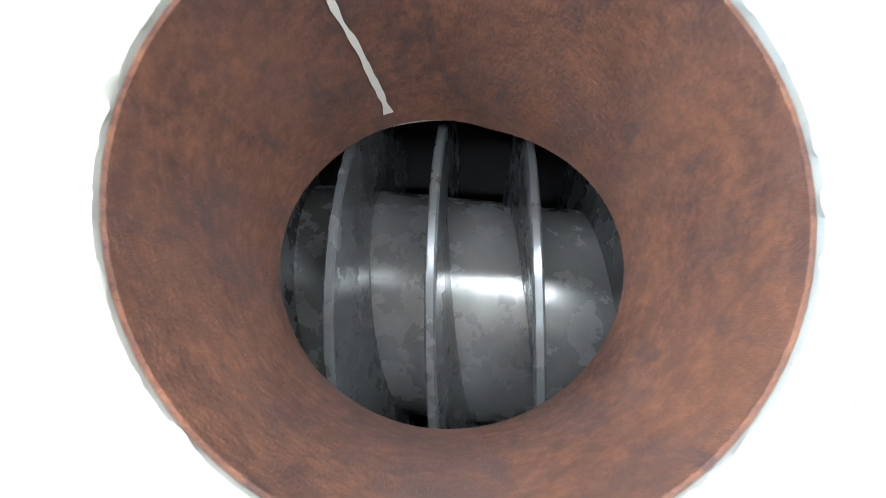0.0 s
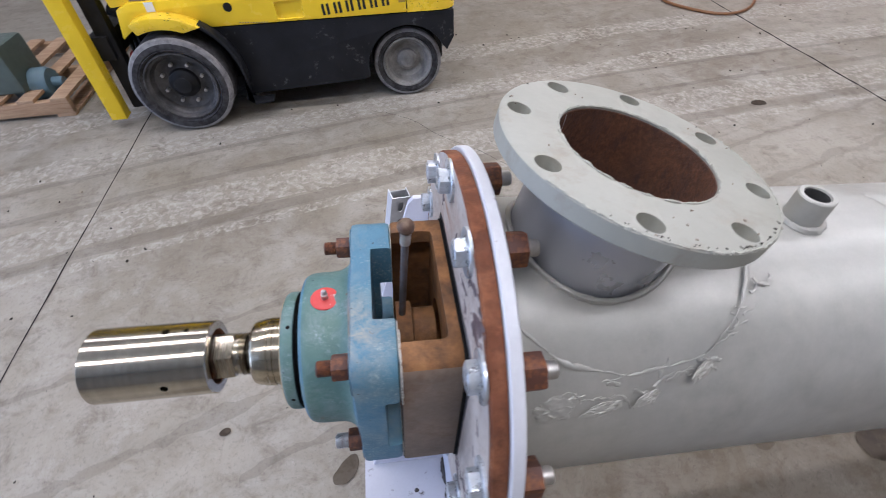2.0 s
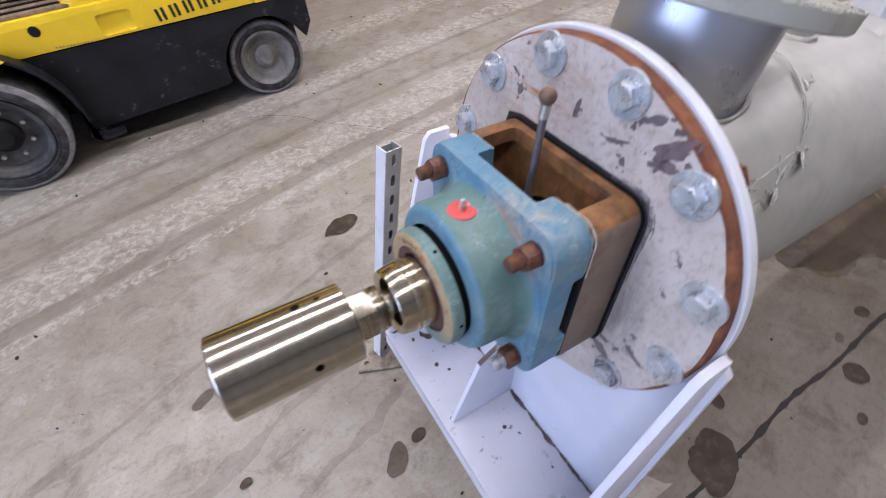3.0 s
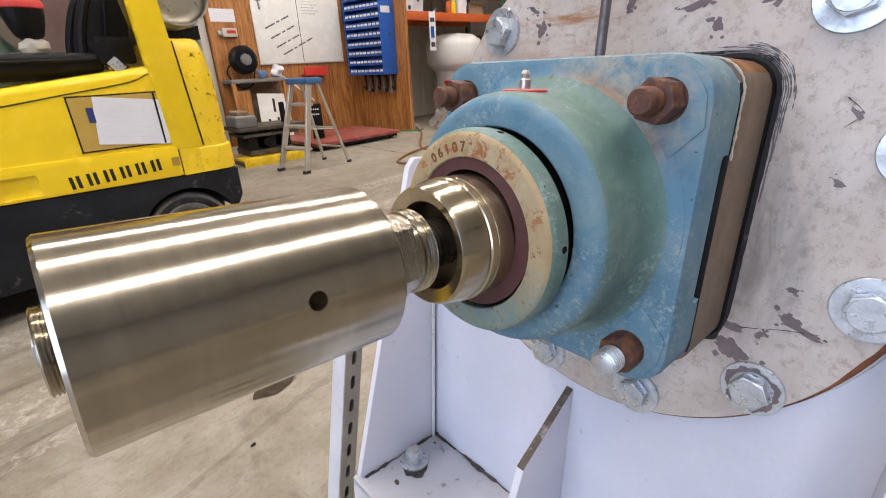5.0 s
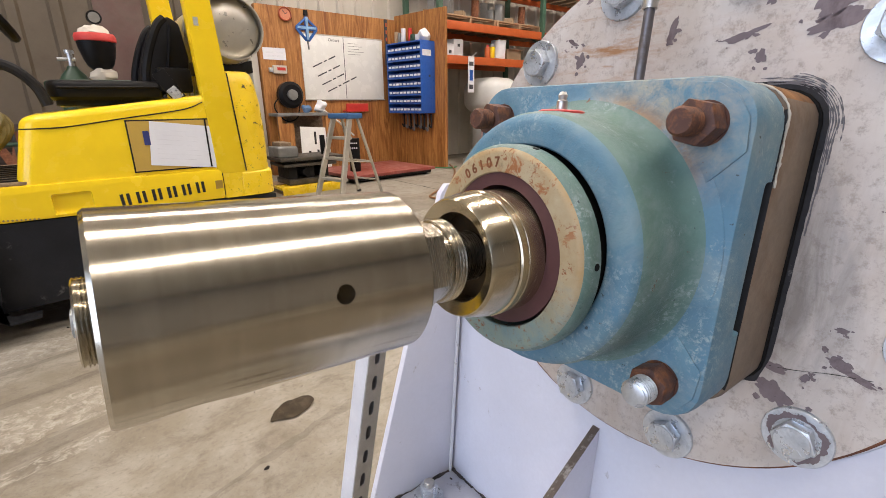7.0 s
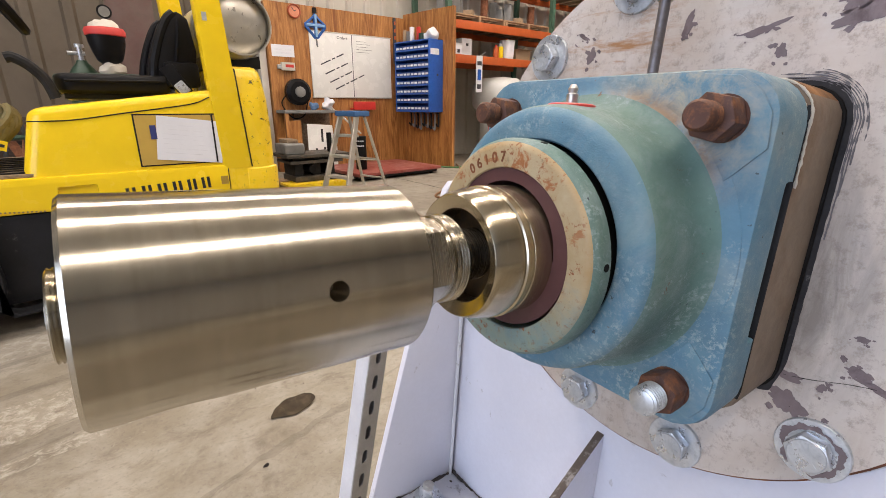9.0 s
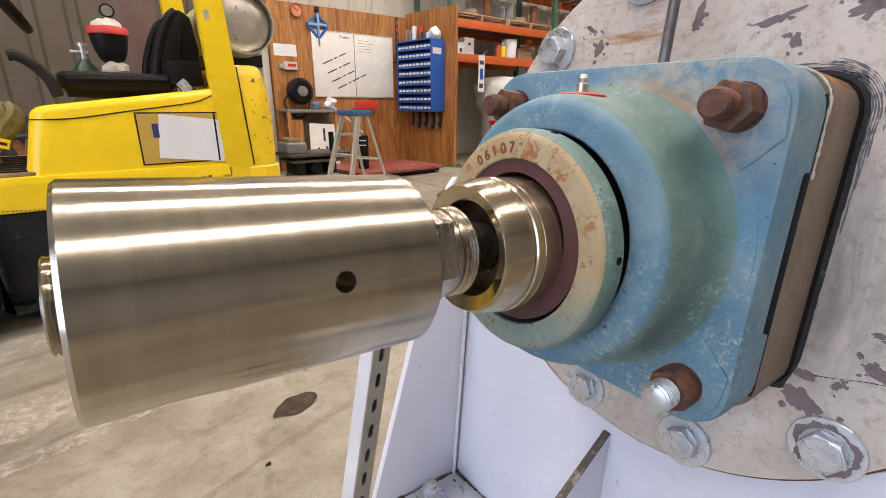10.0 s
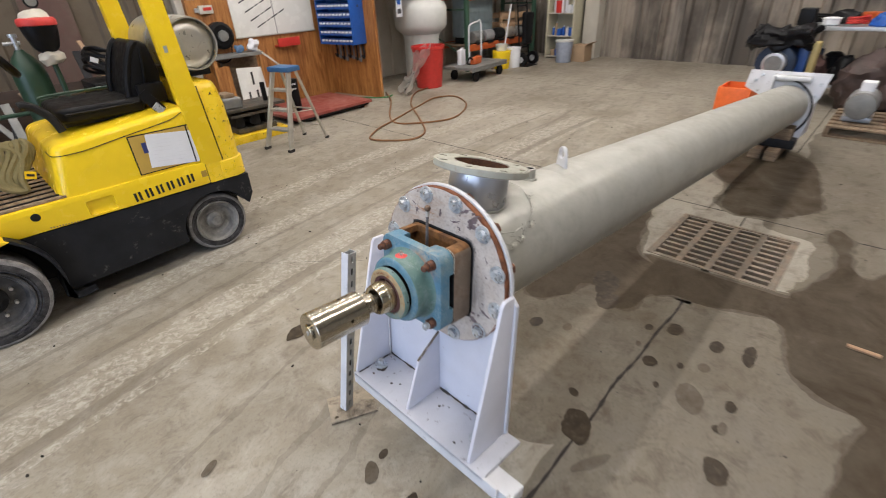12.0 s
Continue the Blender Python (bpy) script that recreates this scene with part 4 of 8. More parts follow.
# front rim faces are dark grey, colouring in the flange slot's shade
for fc in ad_bm.faces:
    c = fc.calc_center_median()
    fc.material_index = 1 if fc.normal.z > 0.5 or -0.0985 < c.x < -0.033 and abs(c.y) < 0.1005 and abs(c.z) < 0.1160 else 2 if c.x < -0.0985 and abs(c.z) < 0.1005 else 0
part("adapter", ad_bm, [M_BROWN, M_OCHRE, M_MACHINE], bearing, "rust-brown cast adapter box")
# sealant ring kept thick: its black also gives the gap's shade
part("sealant", cut(prism(rounded(-0.1190, 0.1170, -0.1220, 0.1190, 0.026), "x", -0.0355, -0.0312, 0.001), prism(rounded(-0.113, 0.111, -0.116, 0.113, 0.022), "x", -0.06, -0.02)), M_PITCH, bearing, "black sealant line")
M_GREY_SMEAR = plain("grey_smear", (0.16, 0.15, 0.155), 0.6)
# real sealant smear; its spread and black also hold the adapter's shade
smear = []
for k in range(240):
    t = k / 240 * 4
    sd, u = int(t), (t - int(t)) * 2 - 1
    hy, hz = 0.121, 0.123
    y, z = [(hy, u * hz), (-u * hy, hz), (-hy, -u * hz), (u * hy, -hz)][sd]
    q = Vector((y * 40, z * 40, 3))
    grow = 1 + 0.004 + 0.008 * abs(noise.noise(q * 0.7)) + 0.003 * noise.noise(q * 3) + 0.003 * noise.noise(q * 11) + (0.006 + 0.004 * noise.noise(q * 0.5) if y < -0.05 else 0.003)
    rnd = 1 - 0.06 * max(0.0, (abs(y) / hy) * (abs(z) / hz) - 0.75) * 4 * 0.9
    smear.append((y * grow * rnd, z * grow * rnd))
part("sealant_shade_smear", prism(smear, "x", -0.0316, -0.0311), worn("sealant_shade_black", (0.016, 0.015, 0.017), 0.7, 0.0, 60, 0.4, second=(0.22, 0.20, 0.19), amount=0.30, edge=0.08, sscale=95), bearing, "smeared black sealant with the adapter's shade in its tone", smooth=0)
for sy in (-1, 1):
    for sz in (-1, 1):
        pad_o = [(sy * u, sz * v) for u, v in [(0.055, 0.056), (HALF - 0.002, 0.056), (HALF - 0.002, 0.0875), (HALF - 0.0045, 0.101), (HALF - 0.0115, HALF - 0.0115), (0.101, HALF - 0.0045), (0.0875, HALF - 0.002), (0.055, HALF - 0.002)]]
        part("gasket", prism(pad_o, "x", -0.1009, -0.1001), M_SHEET_PALE, bearing, "pale scraped gasket edge")
# brush strokes of sealant round the near corner, and white sealer squeezed out at the flange
def corner_path(off, u0, u1, x, seed, wob):
    """A line that follows the adapter's outline from its top over the near corner and down its side."""
    pts = []
    for i in range(81):
        u = u0 + (u1 - u0) * i / 80
        top, side, rad = 0.118 + off, 0.119 + off, 0.026 + off
        ln_top, ln_arc = 0.09, rad * math.pi / 2
        if u < ln_top:
            p = (-(u - ln_top) - side + rad, top)
        elif u < ln_top + ln_arc:
            a = (u - ln_top) / rad
            p = (-(side - rad) - rad * math.sin(a), top - rad + rad * math.cos(a))
        else:
            p = (-side, top - rad - (u - ln_top - ln_arc))
        w = wob * noise.noise(Vector((u * 40, seed, 0)))
        pts.append((x, p[0] + w, p[1] + w))
    return pts


for k, (off, u0, u1, r) in enumerate([(0.0040, 0.06, 0.17, 0.0005), (0.0052, 0.075, 0.22, 0.0005), (0.0064, 0.03, 0.19, 0.0005), (0.0078, 0.085, 0.17, 0.0005), (0.0091, 0.07, 0.15, 0.0003), (0.0103, 0.09, 0.145, 0.0003), (0.0118, 0.095, 0.16, 0.0003)]):
    part("sealant_stroke", rough_up(pipe_along(corner_path(off, u0, u1, -0.0313, k, 0.0016), r, 5), 0.0005, 300), M_GREY_SMEAR, bearing)
part("white_sealer", rough_up(pipe_along(corner_path(-0.0020, 0.065, 0.17, -0.0990, 9, 0.0003), 0.0008, 7), 0.0008, 260), M_SHEET_PALE, bearing, "white sealer squeezed out at the flange")
part("packing_gland", lathe([(-0.099, 0.049), (-0.080, 0.049), (-0.078, 0.04), (-0.05, 0.04)], 36, "x"), M_OCHRE, bearing, "ochre-rusted packing gland")
fl = prism(rounded(-HALF, HALF, -HALF, HALF, 0.030, 6), "x", -0.150, -0.101, 0.006)
fl = cut(fl, box(-0.126, -0.09, -0.053, 0.053, -0.07, 0.2, 0.004), box(-0.118, -0.09, -0.2, 0.2, -0.054, 0.054, 0.004))
boss = lathe([(-0.126, 0.090), (-0.1485, 0.1135), (-0.1503, 0.1135), (-0.1513, 0.1085), (-0.1535, 0.1042), (-0.1570, 0.1003), (-0.1615, 0.0974), (-0.1675, 0.0953), (-0.176, 0.0945), (-0.194, 0.0942), (-0.2015, 0.0934), (-0.2060, 0.0917), (-0.2088, 0.0893), (-0.2104, 0.0862), (-0.2110, 0.0825), (-0.2112, 0.0712), (-0.2100, 0.0700), (-0.178, 0.0700)], 96, "x")
for fc in boss.faces:
    fc.material_index = 1 if fc.calc_center_median().x < -0.2065 or fc.calc_center_median().x > -0.1545 else 0
housing = part("housing", fl, M_BLUE, bearing)
for k in range(4):
    pad_pts = [(0.100, -0.031), (0.1325, -0.0295), (0.1455, -0.014), (0.1485, 0.0), (0.1455, 0.014), (0.1325, 0.0295), (0.100, 0.031)]
    part("bolt_pad", moved(prism(pad_pts, "x", -0.1512, -0.1500, 0.0010), Matrix.Rotation(radians(45 + 90 * k), 4, "X")), M_BLUE, housing)
part("bearing_boss", boss, [M_TEAL, M_BLUE], housing, "green-tinged round boss")
ring_bm = lathe([(-0.19, 0.0665), (-0.2185, 0.0665), (-0.2195, 0.0728), (-0.2205, 0.0736), (-0.2290, 0.0737), (-0.2315, 0.0731), (-0.2340, 0.0712), (-0.2355, 0.0692), (-0.2361, 0.0672), (-0.2361, 0.0552), (-0.2352, 0.0545), (-0.19, 0.0545)], 96, "x", True)
# body behind the rim is black, giving the gap its shade by colour
for fc in ring_bm.faces:
    c = fc.calc_center_median()
    fc.material_index = 1 if c.x > -0.2197 and math.hypot(c.y, c.z) > 0.056 else 2 if c.x > -0.2330 and math.hypot(c.y, c.z) > 0.070 else 0
insert = part("insert_ring", ring_bm, [M_INSERT, M_PITCH, M_TEAL], bearing, "rust-tinged bearing insert ring")
insert.matrix_local = Matrix.Translation((0, 0, -0.003))
for k in range(5):
    a = radians(14 + 72 * k)
    part("grease_hole", moved(rod((-0.2248, 0, 0.0728), (-0.2248, 0, 0.0739), 0.0024, 14), Matrix.Rotation(a, 4, "X")), M_PITCH, insert, smooth=0)
# black disc stands in for the shade deep in the gap
part("ring_gap", lathe([(-0.1795, 0.0699), (-0.1785, 0.0699)], 64, "x"), M_PITCH, bearing, "dark gap round the insert")
# stamped figures round the ring's face, tops outward
for k, ch in enumerate("06107"):
    fc_curve = bpy.data.curves.new("figure", "FONT")
    fc_curve.body, fc_curve.size, fc_curve.align_x, fc_curve.align_y, fc_curve.extrude, fc_curve.offset = ch, 0.0098, "CENTER", "CENTER", 0.0002, 0.00022
    tmp = new("tmp", fc_curve)
    fig_me = bpy.data.meshes.new_from_object(tmp.evaluated_get(bpy.context.evaluated_depsgraph_get()))
    bpy.data.objects.remove(tmp)
    bpy.data.curves.remove(fc_curve)
    fig = bmesh.new()
    fig.from_mesh(fig_me)
    bpy.data.meshes.remove(fig_me)
    # letters lie in the y, z plane and face -x
    moved(fig, Matrix(((0, 0, -1, 0), (-1, 0, 0, 0), (0, 1, 0, 0), (0, 0, 0, 1))))
    a = radians(-20 + 7.4 * (k - 2))
    part("stamped_figure", moved(fig, Matrix.Rotation(a, 4, "X") @ Matrix.Translation((-0.2362, 0, 0.0612))), M_STAMP, insert, smooth=0)
part("seal", lathe([(-0.20, 0.0546), (-0.2345, 0.0546), (-0.2345, 0.0430), (-0.20, 0.0430)], 56, "x", True), M_SEAL, bearing, "maroon shaft seal")
cap = lathe([(-0.001, 0.0165), (0.0018, 0.0165), (0.0026, 0.0150)], 28, "z")
part("grease_cap", moved(cap, Matrix.Translation((-0.180, 0.0, 0.0925))), M_REDCAP, bearing, "red plastic grease cap")
part("grease_nipple", moved(lathe([(0.003, 0.004), (0.009, 0.004), (0.010, 0.0028), (0.013, 0.0034), (0.0155, 0.002)], 14, "z"), Matrix.Translation((-0.180, 0.0, 0.0925))), M_STUD, bearing)
part("grease_rod", rod((-0.092, -0.004, 0.06), (-0.086, -0.003, 0.192), 0.0042, 12), worn("grey_rod_steel", (0.20, 0.185, 0.19), 0.4, 0.6, 30, 0.25, second=(0.10, 0.07, 0.05), amount=0.4, edge=0.1, sscale=40), bearing, "grey grease pipe")
part("rod_ferrule", rod((-0.0866, -0.003, 0.178), (-0.0858, -0.003, 0.193), 0.0058, 12), M_STUD, bearing)
ball = bmesh.new()
bmesh.ops.create_icosphere(ball, subdivisions=3, radius=0.0092)
part("rod_knob", moved(ball, Matrix.Translation((-0.0855, -0.003, 0.201))), worn("bronzed_fitting", (0.20, 0.14, 0.095), 0.5, 0.4, 30, 0.3, second=(0.10, 0.05, 0.03), amount=0.4, edge=0.1, sscale=50), bearing, "rusty pipe fitting")
nut_bm = join(hexagon(0.0148, "x", -0.0195, -0.002, 12, 0.0018), lathe([(-0.002, 0.0142), (0, 0.0142)], 28, "x"))
first_nut = part("mounting_nut", nut_bm, M_RUSTNUT, bearing, "rust-brown hexagon nut")
stud = lathe([(0.0, 0.0085)] + [(-0.021 - 0.0019 * q - (0.0009 if e else 0.0), 0.0088 if e else 0.0077) for q in range(7) for e in (0, 1)] + [(-0.0347, 0.0078), (-0.0352, 0.0072)], 20, "x")
part("stud", stud, M_RUSTNUT, first_nut)
first_nut.matrix_local = Matrix.Translation((-0.150, -0.0885, 0.0885))
for k, (y, z) in enumerate([(0.0875, 0.0885), (-0.0885, -0.0895), (0.0875, -0.0895)]):
    copy_thing(first_nut, Matrix.Translation((-0.150, y, z)) @ pose(0, 0, 0, 23 * k, 0, 0))

part("stud_tip", moved(lathe([(-0.0200, 0.0086)] + [(-0.0205 - 0.0024 * q - dx, r) for q in range(6) for dx, r in ((0.0, 0.0082), (0.0008, 0.0098), (0.0014, 0.0098), (0.0022, 0.0082))] + [(-0.0356, 0.0084), (-0.0362, 0.0070)], 26, "x"), Matrix.Translation((-0.150, -0.0885, -0.0895))), M_ZINC, bearing, "bright zinc stud end")

# ---- auger, shaft and coupling ----
SHAFT = CONV @ Matrix.Translation((0, -0.001, -0.006))
auger = thing("auger", SHAFT, "greasy steel auger with close flights on a turned shaft", "auger")
M_AUGER = worn("greasy_auger_steel", (0.28, 0.285, 0.27), 0.28, 0.85, 14, 0.25, second=(0.014, 0.013, 0.012), amount=0.54, edge=0.30, sscale=14)
part("core_pipe", lathe([(-0.012, 0.088), (1.2, 0.088)], 64, "x"), worn("smeared_core_steel", (0.40, 0.388, 0.35), 0.25, 0.65, 18, 0.25, second=(0.05, 0.047, 0.045), amount=0.42, edge=0.32, sscale=16), auger, "greasy turned core pipe")
b = bmesh.new()
prev = None
n = 72
for k in range(0, int(0.50 / 0.054 * n)):
    a = 2 * math.pi * k / n
    turns = a / (2 * math.pi)
    x = 0.488 - 0.054 * (turns + 0.22 * math.sin(2 * math.pi * turns))
    quad = []
    for r, dx in ((0.086, -0.004), (0.1495, -0.0030), (0.151, -0.0018), (0.151, 0.0018), (0.1495, 0.0030), (0.086, 0.004)):
        quad.append(b.verts.new((x + dx, r * math.sin(a), r * math.cos(a))))
    if prev:
        for j in range(5):
            b.faces.new((prev[j], prev[j + 1], quad[j + 1], quad[j]))
    prev = quad
bmesh.ops.recalc_face_normals(b, faces=b.faces)
part("flight", b, M_AUGER, auger, "close-pitched spiral flight")
part("shaft_collar", lathe([(-0.20, 0.0428), (-0.2490, 0.0428), (-0.2494, 0.0421), (-0.2504, 0.0421), (-0.2508, 0.0432), (-0.2555, 0.0432), (-0.2562, 0.0421), (-0.2572, 0.0421), (-0.2578, 0.0425), (-0.2640, 0.0422), (-0.2668, 0.0412), (-0.2735, 0.0402), (-0.2765, 0.0388), (-0.2772, 0.0380), (-0.2752, 0.0335), (-0.2738, 0.0300), (-0.260, 0.0300), (-0.260, 0.0165)], 96, "x"), M_COLLAR, auger, "turned steel collar")
part("shaft_neck", join(lathe([(-0.262, 0.0165), (-0.2845, 0.0165)] + [(-0.2850 - 0.0022 * q - (0.0011 if e else 0.0), 0.0268 if e else 0.0252) for q in range(4) for e in (0, 1)] + [(-0.2945, 0.0262), (-0.2950, 0.0250), (-0.35, 0.0250)], 48, "x"), hexagon(0.0298, "x", -0.330, -0.3000, 12, 0.001)), M_STEEL_DARK, auger)
# liner's dark brown puts the hollow's shade into its colour
part("collar_recess", lathe([(-0.2735, 0.0299), (-0.2735, 0.0293), (-0.2612, 0.0293), (-0.2612, 0.0168), (-0.2603, 0.0168), (-0.2603, 0.0299)], 48, "x", True), M_RECESS, auger, "recess liner darkened for its shade")

COUP_R = 0.0455
coupling = thing("shaft_coupling", SHAFT, "bright turned-steel sleeve coupling with a cross bore", "coupling")
sl = lathe([(-0.3240, 0.0345), (-0.3240, 0.0440), (-0.3256, COUP_R), (-0.4622, COUP_R), (-0.4638, 0.0441), (-0.4638, 0.0200), (-0.4590, 0.0200), (-0.4590, 0.0192), (-0.445, 0.0192), (-0.445, 0.028), (-0.345, 0.028), (-0.342, 0.0345)], 96, "x", True)
turn_hole = Matrix.Rotation(radians(167), 4, "X")
big = moved(lathe([(-0.01, 0.0215), (0.0385, 0.0215), (0.0505, 0.0290)], 40, "z"), Matrix.Translation((-0.435, 0, 0)))
small = moved(lathe([(0.0, 0.0046), (0.06, 0.0046)], 24, "z"), Matrix.Translation((-0.374, 0, 0)))
small2 = moved(lathe([(0.0, 0.0028), (0.06, 0.0028)], 14, "z"), Matrix.Translation((-0.351, 0, 0)))
small3 = moved(lathe([(0.0, 0.0046), (0.06, 0.0046)], 24, "z"), Matrix.Rotation(radians(-87), 4, "X") @ Matrix.Translation((-0.374, 0, 0)))
far_pair = moved(join(moved(lathe([(0.0, 0.0046), (0.06, 0.0046)], 24, "z"), Matrix.Translation((-0.374, 0, 0))), moved(lathe([(0.0, 0.0030), (0.06, 0.0030)], 14, "z"), Matrix.Translation((-0.351, 0, 0)))), Matrix.Rotation(radians(180), 4, "X"))
sl = cut(sl, moved(join(join(join(join(big, small), small2), small3), far_pair), turn_hole))
part("sleeve", sl, M_STEEL, coupling)
part("end_plug", lathe([(-0.44, 0.0185), (-0.4640, 0.0185)] + [(-0.4645 - 0.0014 * q - 0.0007 * e, 0.0185 - 0.0010 * e) for q in range(3) for e in (0, 1)] + [(-0.4690, 0.0184), (-0.4697, 0.0174)], 56, "x"), M_STEEL, coupling, "stepped end plug")
part("end_bolt", hexagon(0.006, "x", -0.4712, -0.4697, 5), M_ZINC, coupling)
part("bore_lining", lathe([(-0.3255, 0.0347), (-0.341, 0.0347), (-0.341, 0.0335), (-0.3255, 0.0335)], 48, "x", True), M_RUST, coupling, "rusty bore")
thr = pipe_along([(-0.435 + 0.0212 * math.cos(k * 0.35), 0.0212 * math.sin(k * 0.35), 0.026 + 0.0026 * k * 0.35 / 6.283) for k in range(90)], 0.0011, 5)
part("thread", moved(thr, turn_hole), M_STEEL_DARK, coupling)

# ---- the stand ----
stand = thing("support_stand", CONV, "pale grey welded steel stand with gussets", "stand")
back = prism([(-0.262, -0.5), (0.30, -0.5), (0.30, -0.02), (0.235, 0.0), (-0.235, 0.0), (-0.262, -0.03)], "x", -0.0125, 0.0, 0.0015)
part("back_plate", cut(back, lathe([(-0.1, 0.2438), (0.1, 0.2438)], 96, "x")), M_LAVENDER, stand)
side = [(-0.0128, 0.0), (-0.052, 0.0), (-0.062, -0.012), (-0.172, -0.494), (-0.168, -0.5), (-0.0128, -0.5)]
part("gusset", prism(side, "y", -0.255, -0.244, 0.0015), M_LAVENDER, stand)
part("gusset", prism(side, "y", 0.288, 0.299, 0.0015), M_LAVENDER, stand)
part("gusset", prism([(-0.0128, -0.262), (-0.105, -0.33), (-0.160, -0.5), (-0.0128, -0.5)], "y", 0.026, 0.036, 0.0015), M_LAVENDER, stand, "small centre gusset with bare top edge")
part("base_plate", box(-0.178, 0.0, -0.31, 0.302, -0.512, -0.5, 0.002), M_BASE, stand)
part("front_lip", box(-0.178, -0.168, -0.36, 0.302, -0.545, -0.5005, 0.002), M_EDGE, stand)
part("beam", box(-0.167, -0.105, -0.40, -0.2, -0.56, -0.5125, 0.003), M_EDGE, stand)
part("gusset_seam", pipe_along([(-0.020, 0.285, -0.5), (-0.020, 0.285, -0.05)], 0.003, 6), M_EDGE, stand)
for y in (0.17, -0.14):
    part("leg", box(0.004, 0.054, y - 0.025, y + 0.025, -0.81, -0.128, 0.003), M_LAVENDER, stand)
part("leg_tie", box(0.003, 0.05, -0.16, 0.19, -0.512, -0.45, 0.002), M_LAVENDER, stand)
for y in (0.262, -0.205):
    hd, wa, nt, sh = bolt(0.016, 0.024)
    for q in (nt, sh):
        q.free()
    up = Matrix.Translation((-0.083, y, -0.5)) @ pose(0, 0, 0, 0, 90, 0)
    bw = part("base_bolt", moved(wa, up), M_ZINC, stand, "zinc bolt with a wide washer")
    hd.free()
    part("bolt_head", moved(hexagon(0.0145, "x", -0.021, -0.0036, 10, 0.001), up), M_ZINC, bw)
    part("bolt_tip", moved(lathe([(-0.0205, 0.0085), (-0.027, 0.0085), (-0.0285, 0.007)], 18, "x"), up), M_STUD, bw)

# grime in the corners, the bare top edge of the centre gusset, rust round the base bolts
M_GRIME = worn("oily_grime", (0.05, 0.042, 0.036), 0.6, 0.0, 40, 0.4, second=(0.13, 0.08, 0.05), amount=0.4, edge=0.1, sscale=60)


def grime_line(p, q, w, seed):
    """A thin lumpy ridge of dirt in a corner."""
    p, q = Vector(p), Vector(q)
    b = pipe_along([p.lerp(q, k / 60) for k in range(61)], w, 6)
    for v in b.verts:
        v.co += v.normal * w * (1.0 * noise.noise(v.co * 45 + Vector((seed, 0, 0))) + 0.6 * noise.noise(v.co * 160) - 0.35)
    return b


for k, (gp, gq, gw) in enumerate([((-0.0135, 0.04, -0.4995), (-0.0135, 0.285, -0.4995), 0.006), ((-0.0135, -0.24, -0.4995), (-0.0135, 0.022, -0.4995), 0.0065), ((-0.16, 0.0375, -0.4995), (-0.016, 0.0375, -0.4995), 0.003), ((-0.165, 0.2865, -0.4995), (-0.016, 0.2865, -0.4995), 0.004), ((-0.165, -0.2425, -0.4995), (-0.016, -0.2425, -0.4995), 0.0028)]):
    part("corner_grime", grime_line(gp, gq, gw, k), M_GRIME, stand, "dark grime in the corner")
part("bare_edge", prism([(-0.0128, -0.2612), (-0.0128, -0.2626), (-0.105, -0.3306), (-0.1055, -0.3290)], "y", 0.0265, 0.0355), worn("bare_scraped_edge", (0.13, 0.10, 0.08), 0.6, 0.1, 30, 0.3, second=(0.42, 0.38, 0.35), amount=0.44, edge=0.05, sscale=55), stand, "bare rusty top edge of the gusset")
for y in (0.262, -0.205):
    sp = patch(0, 0, 0.026, 0.021, 31 + y, 0, 0.4, 60, rag=0.35)
    part("bolt_rust", moved(sp, Matrix.Translation((-0.09, y - 0.008, -0.4992)) @ pose(0, 0, 0, 0, 90, 0)), M_GRIME, stand, "dark rust round the bolt")
# grease smears across the base plate
for k in range(9):
    sp = patch(0, 0, 0.003 + 0.004 * abs(noise.noise(Vector((k * 1.7, 0, 0)))), 0.002 + 0.002 * (k % 3), 50 + k, 0, k, 30, rag=0.4)
    part("grease_smear", moved(sp, Matrix.Translation((-0.03 - 0.12 * ((k * 0.37) % 1.0), 0.27 - 0.5 * ((k * 0.61) % 1.0), -0.4997)) @ pose(0, 0, 0, 0, 90, 0)), M_GRIME, stand)

post = thing("strut_post", Matrix.Identity(4), "slotted galvanised strut post on a dirty foot plate", "post")
p0, p1 = Vector((-0.185, 0.435, 0.012)), Vector((-0.062, 0.413, 0.718))
ln = (p1 - p0).length
zax = (p1 - p0).normalized()
xax = (Vector((0.98, 0.2, 0)) - zax * zax.dot(Vector((0.98, 0.2, 0)))).normalized()
frm = Matrix((xax, zax.cross(xax), zax)).transposed().to_4x4()
frm.translation = p0
# web faces the camera side (-y of the frame), flanges run back from it
web = box(-0.0205, 0.0205, -0.0025, 0.0, 0, ln)
slots = None
for k in range(int(ln / 0.0508)):
    slots = join(slots, prism([(u * 0.0058, 0.032 + 0.0508 * k + (v * 0.014)) for u, v in rounded(-1, 1, -1, 1, 0.7, 3)], "y", -0.02, 0.02))
part("slotted_web", moved(cut(web, slots), frm), M_STRUT, post, "web with a row of slots")
part("flange", moved(box(-0.0205, -0.018, 0.0005, 0.030, 0, ln), frm), M_EDGE, post)
# added plate closes the channel's open back so the slots look dark
part("slot_shade_plate", moved(box(-0.0178, 0.0178, 0.026, 0.028, 0, ln - 0.004), frm), M_STRUT, post)
part("flange", moved(box(0.018, 0.0205, 0.0005, 0.030, 0, ln), frm), M_STRUT, post)
fp = cut(box(-0.26, -0.07, 0.375, 0.515, 0.0, 0.010, 0.002), moved(lathe([(-0.1, 0.008), (0.1, 0.008)], 16, "z"), Matrix.Translation((-0.235, 0.40, 0))))
